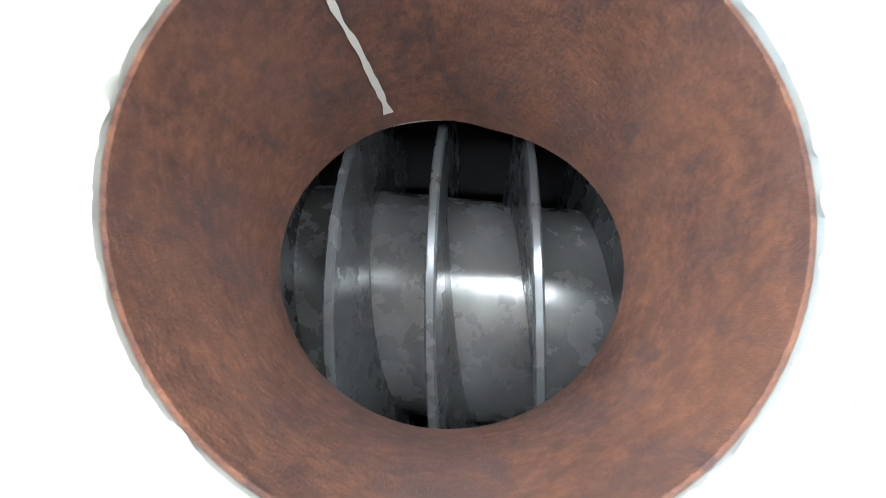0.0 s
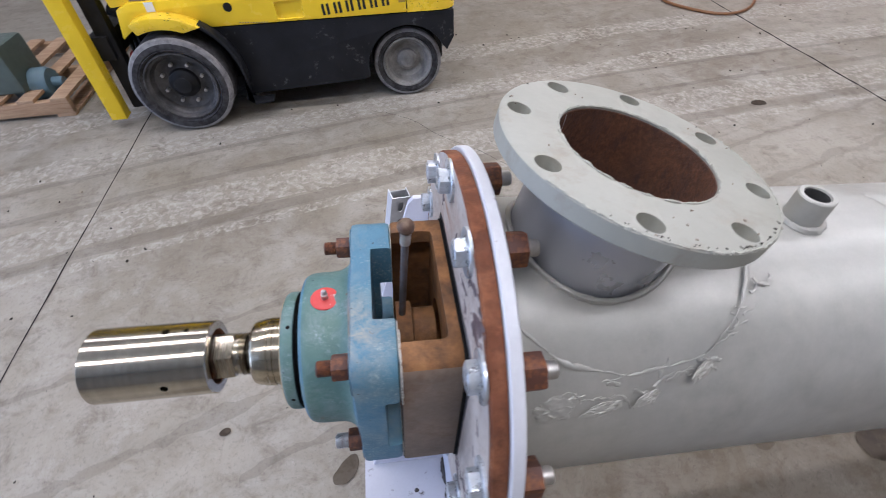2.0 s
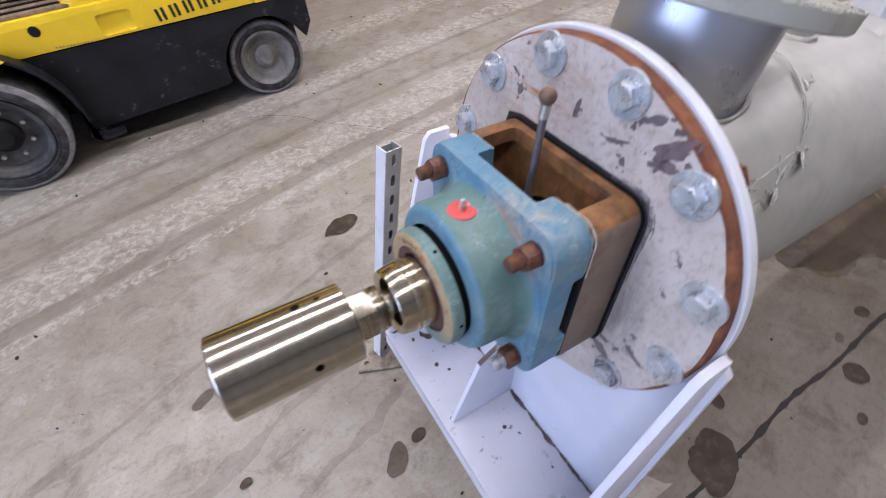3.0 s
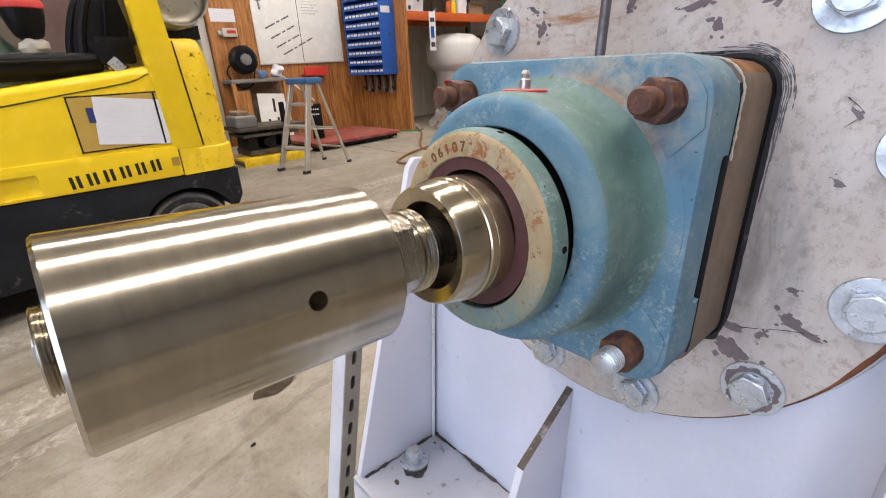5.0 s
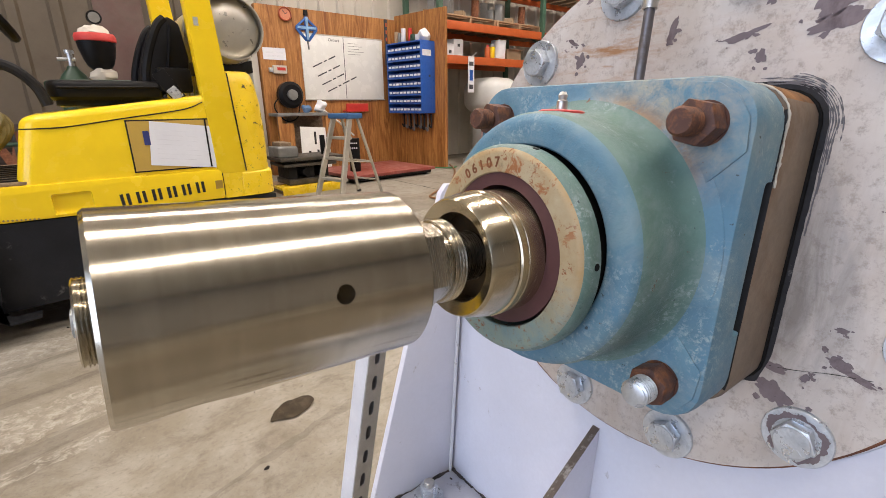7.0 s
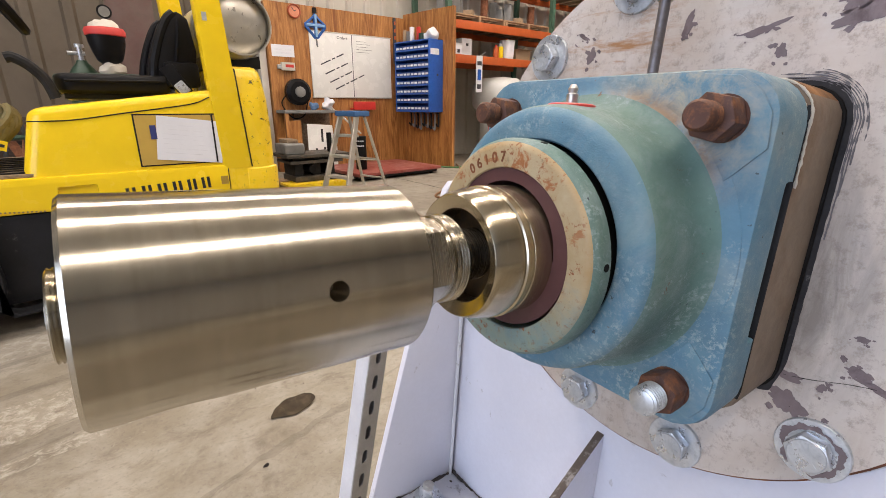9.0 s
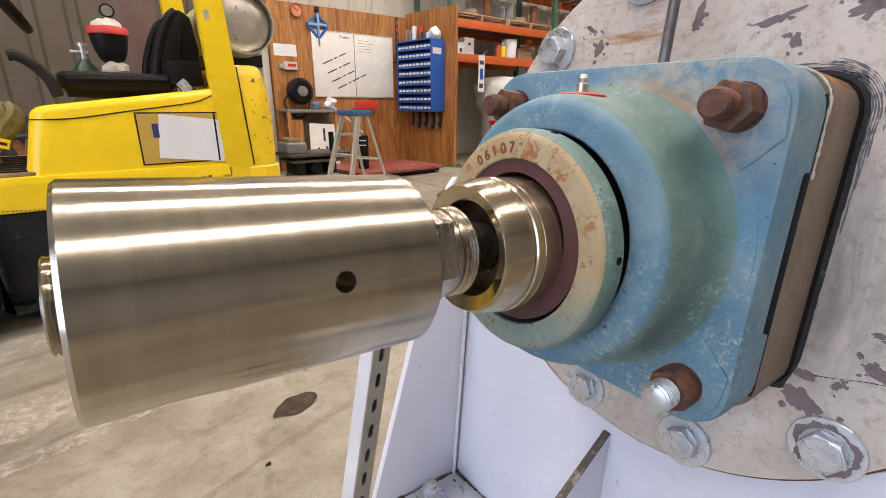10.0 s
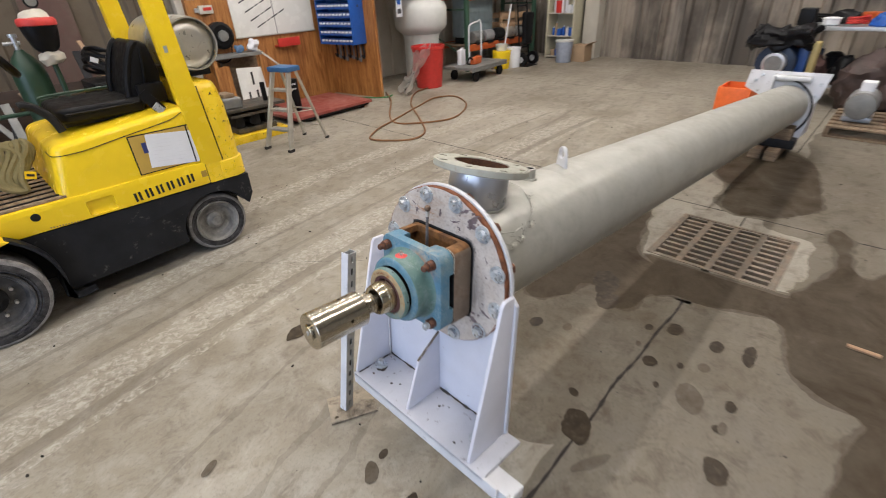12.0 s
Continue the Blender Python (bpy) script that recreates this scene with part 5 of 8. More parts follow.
part("foot_plate", moved(fp, Matrix.Translation((-0.165, 0.445, 0)) @ pose(0, 0, 0, 0, 0, -26) @ Matrix.Translation((0.165, -0.445, 0))), worn("dirty_steel_plate", (0.32, 0.27, 0.20), 0.7, 0.0, 14, 0.3, second=(0.07, 0.05, 0.035), amount=0.42, edge=0.1, sscale=16), post, "dirty foot plate")


# ---- floor drain, wet patches, litter ----
M_GRATE = worn("cast_iron_grate", (0.20, 0.165, 0.125), 0.6, 0.2, 14, 0.2, second=(0.28, 0.20, 0.13), amount=0.4, edge=0.15, sscale=10)
drain = thing("floor_drain", Matrix.Translation((GRATE_X, GRATE_Y, 0)) @ pose(0, 0, 0, 0, 0, 90), "square cast-iron slotted drain grate set in concrete", "drain")
g_h = GRATE_S / 2 - 0.012
part("frame", cut(box(-g_h - 0.011, g_h + 0.011, -g_h - 0.011, g_h + 0.011, -0.05, 0.004, 0.002), box(-g_h + 0.012, g_h - 0.012, -g_h + 0.012, g_h - 0.012, -0.2, 0.2)), M_GRATE, drain)
g_i = g_h - 0.0125
for k in range(5):
    x = -g_i + 2 * g_i * k / 4
    w = 0.016 if k in (0, 4) else 0.018
    part("rib", box(max(-g_i, x - w), min(g_i, x + w), -g_i, g_i, -0.03, 0.002, 0.002), M_GRATE, drain)
for c in range(4):
    x0, x1 = -g_i + 2 * g_i * c / 4 + 0.0165, -g_i + 2 * g_i * (c + 1) / 4 - 0.0185
    for k in range(11):
        y = -g_i + 2 * g_i * k / 10
        part("bar", box(x0 + 0.002, x1 - 0.001, max(-g_i, y - 0.0135), min(g_i, y + 0.0135), -0.028, 0.0, 0.0015, seg=1), M_GRATE, drain, smooth=0)
# near-black lining puts the pit's shade into the sump's colour
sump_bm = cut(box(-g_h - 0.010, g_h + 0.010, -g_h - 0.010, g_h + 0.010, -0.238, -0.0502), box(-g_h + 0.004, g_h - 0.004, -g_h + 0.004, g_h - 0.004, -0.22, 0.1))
part("sump", sump_bm, M_PITCH, drain, "sump lined near-black for the shade under the bars")

M_OIL = worn("oil_stain", (0.046, 0.034, 0.021), 0.45, 0.0, 20, 0.4, second=(0.090, 0.070, 0.047), amount=0.36, edge=0.12, sscale=30, bump=0.1)
dull(M_OIL)


def puddle(outline, seed, z=0.002, ragged=0.025, steps=7, scale=9.0):
    """A thin wet sheet with a wandering edge."""
    pts = [Vector((x, y, 0)) for x, y in outline]
    n = len(pts)
    loop = []
    for i in range(n):
        p0, p1, p2, p3 = pts[i - 1], pts[i], pts[(i + 1) % n], pts[(i + 2) % n]
        for k in range(steps):
            t = k / steps
            q = 0.5 * (2 * p1 + (p2 - p0) * t + (2 * p0 - 5 * p1 + 4 * p2 - p3) * t**2 + (3 * p1 - p0 - 3 * p2 + p3) * t**3)
            d = noise.noise_vector(q * scale + Vector((seed * 7.3, 0, 0))) * ragged + noise.noise_vector(q * scale * 4 + Vector((0, seed, 0))) * ragged * 0.35
            loop.append((q.x + d.x, q.y + d.y))
    b = bmesh.new()
    vs = [b.verts.new((x, y, z)) for x, y in loop]
    es = [b.edges.new((vs[k], vs[(k + 1) % len(vs)])) for k in range(len(vs))]
    bmesh.ops.triangle_fill(b, edges=es, use_beauty=True)
    for f in b.faces:
        if f.normal.z < 0:
            f.normal_flip()
    return b


def oval(x, y, rx, ry, turn=0.0, n=8):
    c, s = math.cos(turn), math.sin(turn)
    return [(x + rx * math.cos(2 * math.pi * k / n) * c - ry * math.sin(2 * math.pi * k / n) * s, y + rx * math.cos(2 * math.pi * k / n) * s + ry * math.sin(2 * math.pi * k / n) * c) for k in range(n)]


WETS = [
    ([(1.40, -0.18), (1.47, -0.30), (1.47, -0.42), (1.56, -0.64), (1.56, -0.75), (1.45, -0.81), (1.25, -0.85), (1.17, -0.92), (1.13, -0.97), (1.11, -1.07), (1.05, -1.13), (0.92, -1.10), (0.78, -1.08), (0.60, -1.12), (0.5, -1.5), (0.9, -2.3), (2.2, -2.6), (3.4, -2.0), (3.3, -1.35), (2.9, -1.16), (2.42, -1.12), (2.28, -1.0), (2.5, -0.94), (2.75, -0.92), (2.86, -0.82), (2.66, -0.80), (2.57, -0.86), (2.38, -0.89), (2.14, -0.85), (1.88, -0.76), (1.81, -0.70), (1.80, -0.05), (1.70, -0.08), (1.54, -0.20)], M_WET, 0.02),
    ([(1.05, 0.40), (0.97, 0.28), (1.12, 0.17), (1.25, 0.15), (1.29, 0.04), (1.16, -0.05), (1.22, -0.16), (1.37, -0.17), (1.54, -0.21), (1.70, -0.10), (1.79, 0.05), (2.1, 0.15), (2.5, 0.27), (2.0, 0.42), (1.4, 0.44)], M_WET, 0.02),
    ([(3.25, -0.08), (3.0, -0.10), (2.86, -0.12), (2.76, -0.28), (2.85, -0.5), (3.01, -0.62), (3.19, -0.70), (3.6, -0.63), (4.2, -0.5), (4.5, -0.2), (4.2, 0.1), (3.6, 0.12)], M_WET, 0.03),
]


def spread(pts, grow):
    """The outline pushed outward along its own edges' normals."""
    area = sum(p[0] * q[1] - q[0] * p[1] for p, q in zip(pts, pts[1:] + pts[:1]))
    sg = 1 if area > 0 else -1
    out = []
    for k, p in enumerate(pts):
        u, v = pts[k - 1], pts[(k + 1) % len(pts)]
        dx, dy = v[0] - u[0], v[1] - u[1]
        ln_ = math.hypot(dx, dy)
        out.append((p[0] + sg * grow * dy / ln_, p[1] - sg * grow * dx / ln_))
    return out


# darker stretch of slab south of the joint
tagged(part("dark_slab", puddle([(-0.9, -0.50), (-0.3, -0.37), (0.5, -0.345), (1.3, -0.345), (1.72, -0.36), (1.80, -0.72), (2.19, -0.76), (2.58, -0.72), (2.66, -0.44), (3.2, -0.40), (4.2, -0.42), (5.6, -0.5), (5.9, -2.0), (4.0, -3.6), (1.0, -3.2), (-0.6, -1.7)], 90, 0.0006, 0.05, 9, 5), M_HALF_DARK, smooth=0), "darker brown stretch of the concrete slab", "damp patch", kind="structure")
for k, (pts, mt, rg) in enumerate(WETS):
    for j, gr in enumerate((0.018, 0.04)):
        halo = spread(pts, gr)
        tagged(part("damp_edge", puddle(halo, k + 60 + j, 0.0018 - 0.0004 * j + 0.0001 * k, 0.03, 9, 9), M_DAMP if j == 0 else M_HALF_DARK, smooth=0), "half-dried damp edge on the concrete", "damp patch", kind="structure")
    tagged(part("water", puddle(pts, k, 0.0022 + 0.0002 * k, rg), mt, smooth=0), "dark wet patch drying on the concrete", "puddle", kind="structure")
SPOTS = [(0.788, -0.59, 0.085, 0.05, 0.4), (0.892, -0.385, 0.035, 0.03, 0.2), (0.505, -0.218, 0.025, 0.018, 0.9), (0.507, -0.768, 0.055, 0.04, 0.3), (-0.306, 0.142, 0.045, 0.026, 0.8), (1.182, -0.394, 0.05, 0.035, 0.1), (0.701, -0.722, 0.02, 0.02, 0.0), (-0.06, 1.05, 0.075, 0.045, 0.3), (-0.70, 0.61, 0.035, 0.02, 0.5), (-0.228, 0.167, 0.022, 0.016, 0.1), (0.95, -0.50, 0.02, 0.014, 0.2), (1.35, 0.05, 0.13, 0.07, 0.4), (0.86, 0.02, 0.03, 0.02, 0.2), (1.12, -0.29, 0.025, 0.02, 0.0), (-0.44, 0.02, 0.03, 0.018, 0.4), (-0.66, 0.31, 0.016, 0.012, 0.0), (1.0, -0.58, 0.03, 0.025, 0.0), (-0.30, -0.05, 0.05, 0.03, 0.3), (2.05, 1.75, 0.045, 0.03, 0.2), (0.84, -0.73, 0.032, 0.02, 0.3), (0.71, -0.735, 0.035, 0.016, 0.2), (1.18, -0.58, 0.045, 0.03, 0.1), (1.20, -0.71, 0.08, 0.03, 0.1), (0.36, -0.31, 0.085, 0.055, 0.6), (0.25, -0.43, 0.085, 0.022, -0.5), (0.80, 0.16, 0.04, 0.03, 0.0), (1.20, -0.03, 0.09, 0.06, 0.3), (0.77, -0.46, 0.02, 0.012, 0.3), (0.97, -0.30, 0.02, 0.014, 0.3)]
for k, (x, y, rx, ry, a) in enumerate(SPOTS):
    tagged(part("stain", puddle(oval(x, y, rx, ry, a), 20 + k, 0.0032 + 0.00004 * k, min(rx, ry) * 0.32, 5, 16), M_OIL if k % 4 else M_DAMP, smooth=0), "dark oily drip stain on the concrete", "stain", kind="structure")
# faint tracks dragged by tyres, where the dust lies thinner
for k, (x0, y0, x1, y1, w) in enumerate([(-1.5, 0.10, 4.2, 1.75, 0.030), (-1.5, 0.42, 4.2, 2.10, 0.022), (-2.6, 1.05, 5.0, 2.35, 0.028), (-0.6, 0.15, 0.9, 0.95, 0.020)]):
    b = bmesh.new()
    prev = None
    for i in range(161):
        t = i / 160
        x = x0 + (x1 - x0) * t
        y = y0 + (y1 - y0) * t + 0.08 * math.sin(t * 3.0 + k)
        h0 = max(0.0006, w * (0.6 + 1.5 * noise.noise(Vector((x * 5, k, 0))) + 0.8 * noise.noise(Vector((x * 21, k, 3)))))
        h1 = max(0.0006, w * (0.6 + 1.5 * noise.noise(Vector((x * 5, k + 9, 0))) + 0.8 * noise.noise(Vector((x * 21, k + 9, 3)))))
        pair = (b.verts.new((x, y - h0, 0.0004 + 0.0001 * k)), b.verts.new((x, y + h1, 0.0004 + 0.0001 * k)))
        if prev:
            b.faces.new((prev[0], pair[0], pair[1], prev[1]))
        prev = pair
    tagged(part("tyre_track", b, M_TRACK, smooth=0), "faint dragged tyre track on the concrete", "track", kind="structure")
# lug prints of dusty tyres, in curved lanes
def lane_y(x, lane):
    """Middle of a lane at x: it swings gently across the slab."""
    return 1.46 + 0.17 * x - 0.021 * x * x + (0.0, 0.62, 1.2)[lane]


def lane_strip(lane, low, high, z, seed, rag=0.03):
    """A strip along a lane, from one offset to another, with worn-away edges."""
    b = bmesh.new()
    prev = None
    for i in range(281):
        x = -2.4 + 7.0 * i / 280
        y = lane_y(x, lane)
        e0 = rag * noise.noise(Vector((x * 2.5, seed, 0))) + rag * 0.6 * noise.noise(Vector((x * 19, seed, 4)))
        e1 = rag * noise.noise(Vector((x * 2.5, seed, 8))) + rag * 0.6 * noise.noise(Vector((x * 19, seed, 6)))
        pair = (b.verts.new((x, y + low + e0, z)), b.verts.new((x, max(y + low + e0 + 0.001, y + high + e1), z)))
        if prev:
            b.faces.new((prev[0], pair[0], pair[1], prev[1]))
        prev = pair
    return b


for k, (lane, low, high) in enumerate([(0, 0.045, 0.27), (0, -0.10, -0.045), (1, 0.02, 0.2), (2, -0.05, 0.15)]):
    tagged(part("tyre_print", lane_strip(lane, low, high, 0.0010, k, 0.03 if k != 1 else 0.016), M_DUST, smooth=0), "pale dusty lug prints of tyres on the concrete", "tyre print", kind="structure")
for k, (lane, low, high) in enumerate([(0, -0.032, 0.032), (0, 0.33, 0.37), (1, -0.03, 0.0)]):
    tagged(part("tyre_track", lane_strip(lane, low, high, 0.0012, k + 9, 0.010), M_TRACK, smooth=0), "dull dragged tyre track on the concrete", "track", kind="structure")
# darker stretches beneath the tube and along the joint
tagged(part("dark_slab", puddle([(0.18, 0.30), (0.14, -0.02), (0.25, -0.30), (0.6, -0.325), (1.0, -0.325), (1.45, -0.33), (1.74, -0.36), (1.78, 0.1), (1.2, 0.38), (0.6, 0.42)], 93, 0.0012, 0.05, 9, 5), M_HALF_DARK, smooth=0), "darker brown stretch of the concrete slab", "damp patch", kind="structure")
tagged(part("dark_slab", puddle([(0.0, -0.375), (0.4, -0.385), (0.9, -0.375), (1.4, -0.38), (1.8, -0.37), (1.8, -0.30), (1.4, -0.295), (0.9, -0.30), (0.4, -0.29), (0.0, -0.30)], 97, 0.0014, 0.012, 9, 12), M_HALF_DARK, smooth=0), "darker strip along the cracked joint", "damp patch", kind="structure")
# crumbs and chips of swept dirt
rng = random.Random(4)
crumbs = bmesh.new()
for k in range(420):
    x, y = rng.uniform(-2.2, 4.5), rng.uniform(-1.6, 3.4)
    s = rng.choice((0.002, 0.002, 0.003, 0.004, 0.006))
    m = Matrix.Translation((x, y, s * 0.35)) @ Euler((rng.random() * 3, rng.random() * 3, rng.random() * 3)).to_matrix().to_4x4() @ Matrix.Diagonal((s * rng.uniform(0.6, 2), s, s * 0.6, 1))
    bmesh.ops.create_icosphere(crumbs, subdivisions=1, radius=1, matrix=m)
tagged(part("grit", crumbs, M_JOINT, smooth=0), "scattered dark grit and metal chips on the floor", "grit", kind="stuff")
stick = thing("wood_stick", Matrix.Translation((1.56, -1.08, 0.0)), "pale broken wood stick on wet concrete", "stick")
part("shaft", box(-0.011, 0.011, -0.06, 0.06, 0.0035, 0.014, 0.002), M_PINE, stick)

# ---- far end of the conveyor ----
END = CONV @ Matrix.Translation((TUBE_L, 0, -0.0142 * TUBE_L))
ends = thing("discharge_head", END, "white-painted flared discharge head at the tube's end", "conveyor head")
wing = [(0.36, 0.14), (0.34, 0.29), (-0.275, 0.29), (-0.235, 0.08), (-0.19, 0.0), (-0.21, -0.14), (-0.18, -0.30), (0.02, -0.30), (0.16, -0.10), (0.20, 0.06)]
part("end_plate", prism(wing, "x", 0.0, 0.016, 0.002), M_EDGE, ends)
part("box", prism([(0.16, -0.28), (0.16, 0.25), (-0.18, 0.25), (-0.18, -0.28)], "x", 0.0165, 0.42, 0.006), M_LAVENDER, ends)
part("top_bar", rod((-0.03, 0.12, 0.235), (-0.03, -0.14, 0.235), 0.03, 16), M_STRUT, ends)
part("bracket", box(-0.06, 0.0, 0.13, 0.15, 0.13, 0.25, 0.003), M_EDGE, ends)
part("cable", pipe_along(smooth_path([(-0.03, 0.12, 0.22), (-0.05, -0.06, 0.21), (-0.06, -0.19, 0.08), (-0.04, -0.20, -0.1), (0.0, -0.08, -0.30)]), 0.009, 8), M_BLACK, ends, "black cable")
for y, z in ((0.24, 0.25), (0.28, 0.20), (-0.215, 0.20), (-0.20, 0.10)):
    part("bolt", moved(hexagon(0.016, "x", -0.012, 0.0), Matrix.Translation((0, y, z))), M_ZINC, ends)
dolly = thing("timber_blocking", Matrix.Translation((4.30, -0.13, 0)), "stack of dark oily timber blocks under the tube", "blocking")
tube_low = 0.81 - 0.0861 * 4.32 - TUBE_R
part("block", box(-0.22, 0.22, -0.10, 0.0, 0, 0.09, 0.006), M_OLDWOOD, dolly)
part("block", box(-0.20, 0.20, 0.03, 0.13, 0, 0.09, 0.006), M_OLDWOOD, dolly)
part("block", box(-0.07, 0.07, -0.18, 0.18, 0.09, 0.17, 0.006), M_MACHINE, dolly)
part("block", box(-0.08, 0.08, -0.14, 0.14, 0.17, tube_low + 0.012, 0.006), M_OLDWOOD, dolly)

# ---- the forklift ----
FO = Vector((-0.45, 2.66, 0))
fork = thing("forklift", Matrix.Translation(FO), "yellow and black forklift truck with a gas tank behind the seat", "forklift")


def fk(name, b, material, parent=None, label=""):
    return part(name, moved(b, Matrix.Translation(-FO)), material, parent or fork, label)


def arc(cx, cz, r, a0, a1, n=10):
    return [(cx + r * math.cos(radians(a0 + (a1 - a0) * k / n)), cz + r * math.sin(radians(a0 + (a1 - a0) * k / n))) for k in range(n + 1)]


Y0, Y1 = 2.215, 3.085
skirt = [(-0.90, 0.487)] + arc(-1.10, 0.25, 0.325, 45, -22, 8) + [(-0.775, 0.125), (-0.15, 0.145)] + arc(0.113, 0.195, 0.225, 190, 26, 12) + [(0.335, 0.27), (0.375, 0.34), (0.375, 0.478)]
skirt_ob = fk("skirt", prism(skirt, "y", Y0 + 0.006, Y1 - 0.006, 0.006), M_SKIRT, None, "scuffed black lower body")
flange_out, flange_in = arc(-1.10, 0.25, 0.338, 56, -22, 14), arc(-1.10, 0.25, 0.322, 56, -22, 14)
fk("fender_edge", prism(flange_out + [(-0.745, 0.104), (-0.66, 0.110), (-0.66, 0.098), (-0.760, 0.090)] + flange_in[::-1], "y", Y0 - 0.062, Y0 + 0.012, 0.004), M_SKIRT, skirt_ob, "bent-out fender flange")
fender = arc(-1.09, 0.25, 0.330, 54, 112, 12) + arc(-1.09, 0.25, 0.272, 112, 66, 10)
fk("fender", prism(fender, "y", Y0 - 0.085, Y0 + 0.05, 0.020), M_YELLOW_CHIP, None, "chipped yellow front fender")
band = [(-1.30, 0.46), (-1.27, 0.60), (-1.20, 0.628), (0.125, 0.628), (0.125, 0.483), (-0.86, 0.489), (-0.93, 0.53), (-1.04, 0.575), (-1.17, 0.565), (-1.24, 0.50)]
band_bm = cut(prism(band, "y", Y0, Y1, 0.012), box(-0.535, -0.40, Y0 - 0.1, Y0 + 0.014, 0.50, 0.585, 0.012))
fk("side_band", band_bm, M_YELLOW, None, "yellow lower band with a grab pocket")
fk("band_hole", rod((-0.757, Y0 - 0.002, 0.577), (-0.757, Y0 + 0.02, 0.577), 0.021, 20), M_BLACK)
for k in range(11):
    fk("grip_dot", rod((-0.72 + 0.013 * k, Y0 - 0.0025, 0.503 - 0.001 * k), (-0.72 + 0.013 * k, Y0 + 0.01, 0.503 - 0.001 * k), 0.0035, 8), M_OLDWOOD)
fk("data_plate", box(-1.13, -1.09, Y0 - 0.002, Y0 + 0.004, 0.583, 0.625), M_PAPER)
fk("floor_board", box(-1.20, -0.57, Y0 + 0.02, Y1 - 0.02, 0.6285, 0.642, 0.003), M_OLDWOOD, None, "worn ribbed floor board")
for k in range(9):
    fk("floor_rib", box(-1.18, -0.60, Y0 + 0.05 + 0.085 * k, Y0 + 0.065 + 0.085 * k, 0.6425, 0.648), M_MACHINE)
def rounded_block(x0, x1, y0, y1, r0, r1, levels, lean=0.0, slope=0.0):
    """A block with round upright corners (r0 at x0, r1 at x1); levels are (inset, z); lean pushes the x0 side out downwards, slope tilts the top."""
    b = bmesh.new()
    rows = []
    top = levels[-1][1]
    for ins, z in levels:
        row = []
        for cx, cy, r, a0 in ((x1 - r1, y1 - r1, r1, 0), (x0 + r0, y1 - r0, r0, 90), (x0 + r0, y0 + r0, r0, 180), (x1 - r1, y0 + r1, r1, 270)):
            for k in range(9):
                a = radians(a0 + 90 * k / 8)
                q = max(0.0008, r - ins)
                cxx = cx + (ins - r) * math.copysign(1, (x0 + x1) / 2 - cx) if ins > r else cx
                cyy = cy + (ins - r) * math.copysign(1, (y0 + y1) / 2 - cy) if ins > r else cy
                x, y = cxx + q * math.cos(a), cyy + q * math.sin(a)
                zz = z + slope * (x - x1) * (z - levels[0][1]) / (top - levels[0][1])
                if cx < (x0 + x1) / 2:
                    x -= lean * (top - z)
                row.append(b.verts.new((x, y, zz)))
        rows.append(row)
    n = len(rows[0])
    for p, q in zip(rows, rows[1:]):
        for k in range(n):
            b.faces.new((p[k], p[(k + 1) % n], q[(k + 1) % n], q[k]))
    b.faces.new(rows[0])
    b.faces.new(rows[-1])
    bmesh.ops.recalc_face_normals(b, faces=b.faces)
    return b


def crown(base, top, r, n=6):
    """Levels of a block from base to top with its upper edge rounded by r."""
    return [(0.0, base), (0.0, top - r)] + [(r * (1 - math.cos(radians(90 * k / n))), top - r + r * math.sin(radians(90 * k / n))) for k in range(1, n + 1)]


hood_ob = fk("hood", rounded_block(-0.568, 0.1215, Y0 + 0.012, Y1 - 0.012, 0.062, 0.004, crown(0.628, 0.976, 0.040), 0.18, 0.125), M_YELLOW, None, "glossy yellow engine hood")
seam_y = Y0 + 0.0112
fk("hood_seam", pipe_along(smooth_path([(-0.580, Y0 + 0.20, 0.842), (-0.580, Y0 + 0.076, 0.842), (-0.562, Y0 + 0.031, 0.842), (-0.515, seam_y, 0.843), (-0.42, seam_y, 0.848), (-0.24, seam_y, 0.874), (-0.05, seam_y, 0.900), (0.03, seam_y, 0.916), (0.085, seam_y + 0.002, 0.940)], 6), 0.0026, 6), M_BLACK, hood_ob, "dark hood seam")
fk("counterweight", rounded_block(0.126, 0.374, Y0 + 0.004, Y1 - 0.004, 0.004, 0.085, [(0.0, 0.483), (0.0, 0.80), (0.006, 0.93), (0.022, 1.03), (0.032, 1.062), (0.045, 1.078), (0.062, 1.083)]), M_YELLOW_CHIP, None, "chipped yellow counterweight")
fk("post_gap", prism([(0.2365, 0.61), (0.2425, 0.61), (0.2115, 1.07), (0.2055, 1.07)], "y", Y0 + 0.0015, Y0 + 0.004), M_BLACK)
fk("counterweight_seam", box(0.1215, 0.1265, Y0 + 0.003, Y1 - 0.003, 0.50, 0.97), M_BLACK)
fk("bumper_step", rounded_block(0.215, 0.389, Y0 - 0.001, Y1 + 0.001, 0.003, 0.09, crown(0.484, 0.606, 0.012, 3)), M_YELLOW_CHIP, None, "dented lower bumper")
# placard with a taped sheet of paper
fk("placard", box(-0.232, 0.110, Y0 + 0.0085, Y0 + 0.0135, 0.642, 0.868, 0.001), M_BLACK, None, "black-edged placard")
fk("placard_face", box(-0.226, 0.104, Y0 + 0.0065, Y0 + 0.0086, 0.648, 0.862), worn("tan_placard", (0.50, 0.33, 0.06), 0.5, 0.0, 8, 0.1))
pap = moved(box(-0.135, 0.135, -0.0012, 0.0, -0.096, 0.096), Matrix.Translation((-0.020, Y0 + 0.0055, 0.750)) @ pose(0, 0, 0, 0, 7, 0))
fk("paper", pap, M_PAPER, None, "taped white sheet of paper")
M_FAINT = plain("faint_print", (0.705, 0.715, 0.745), 0.7)
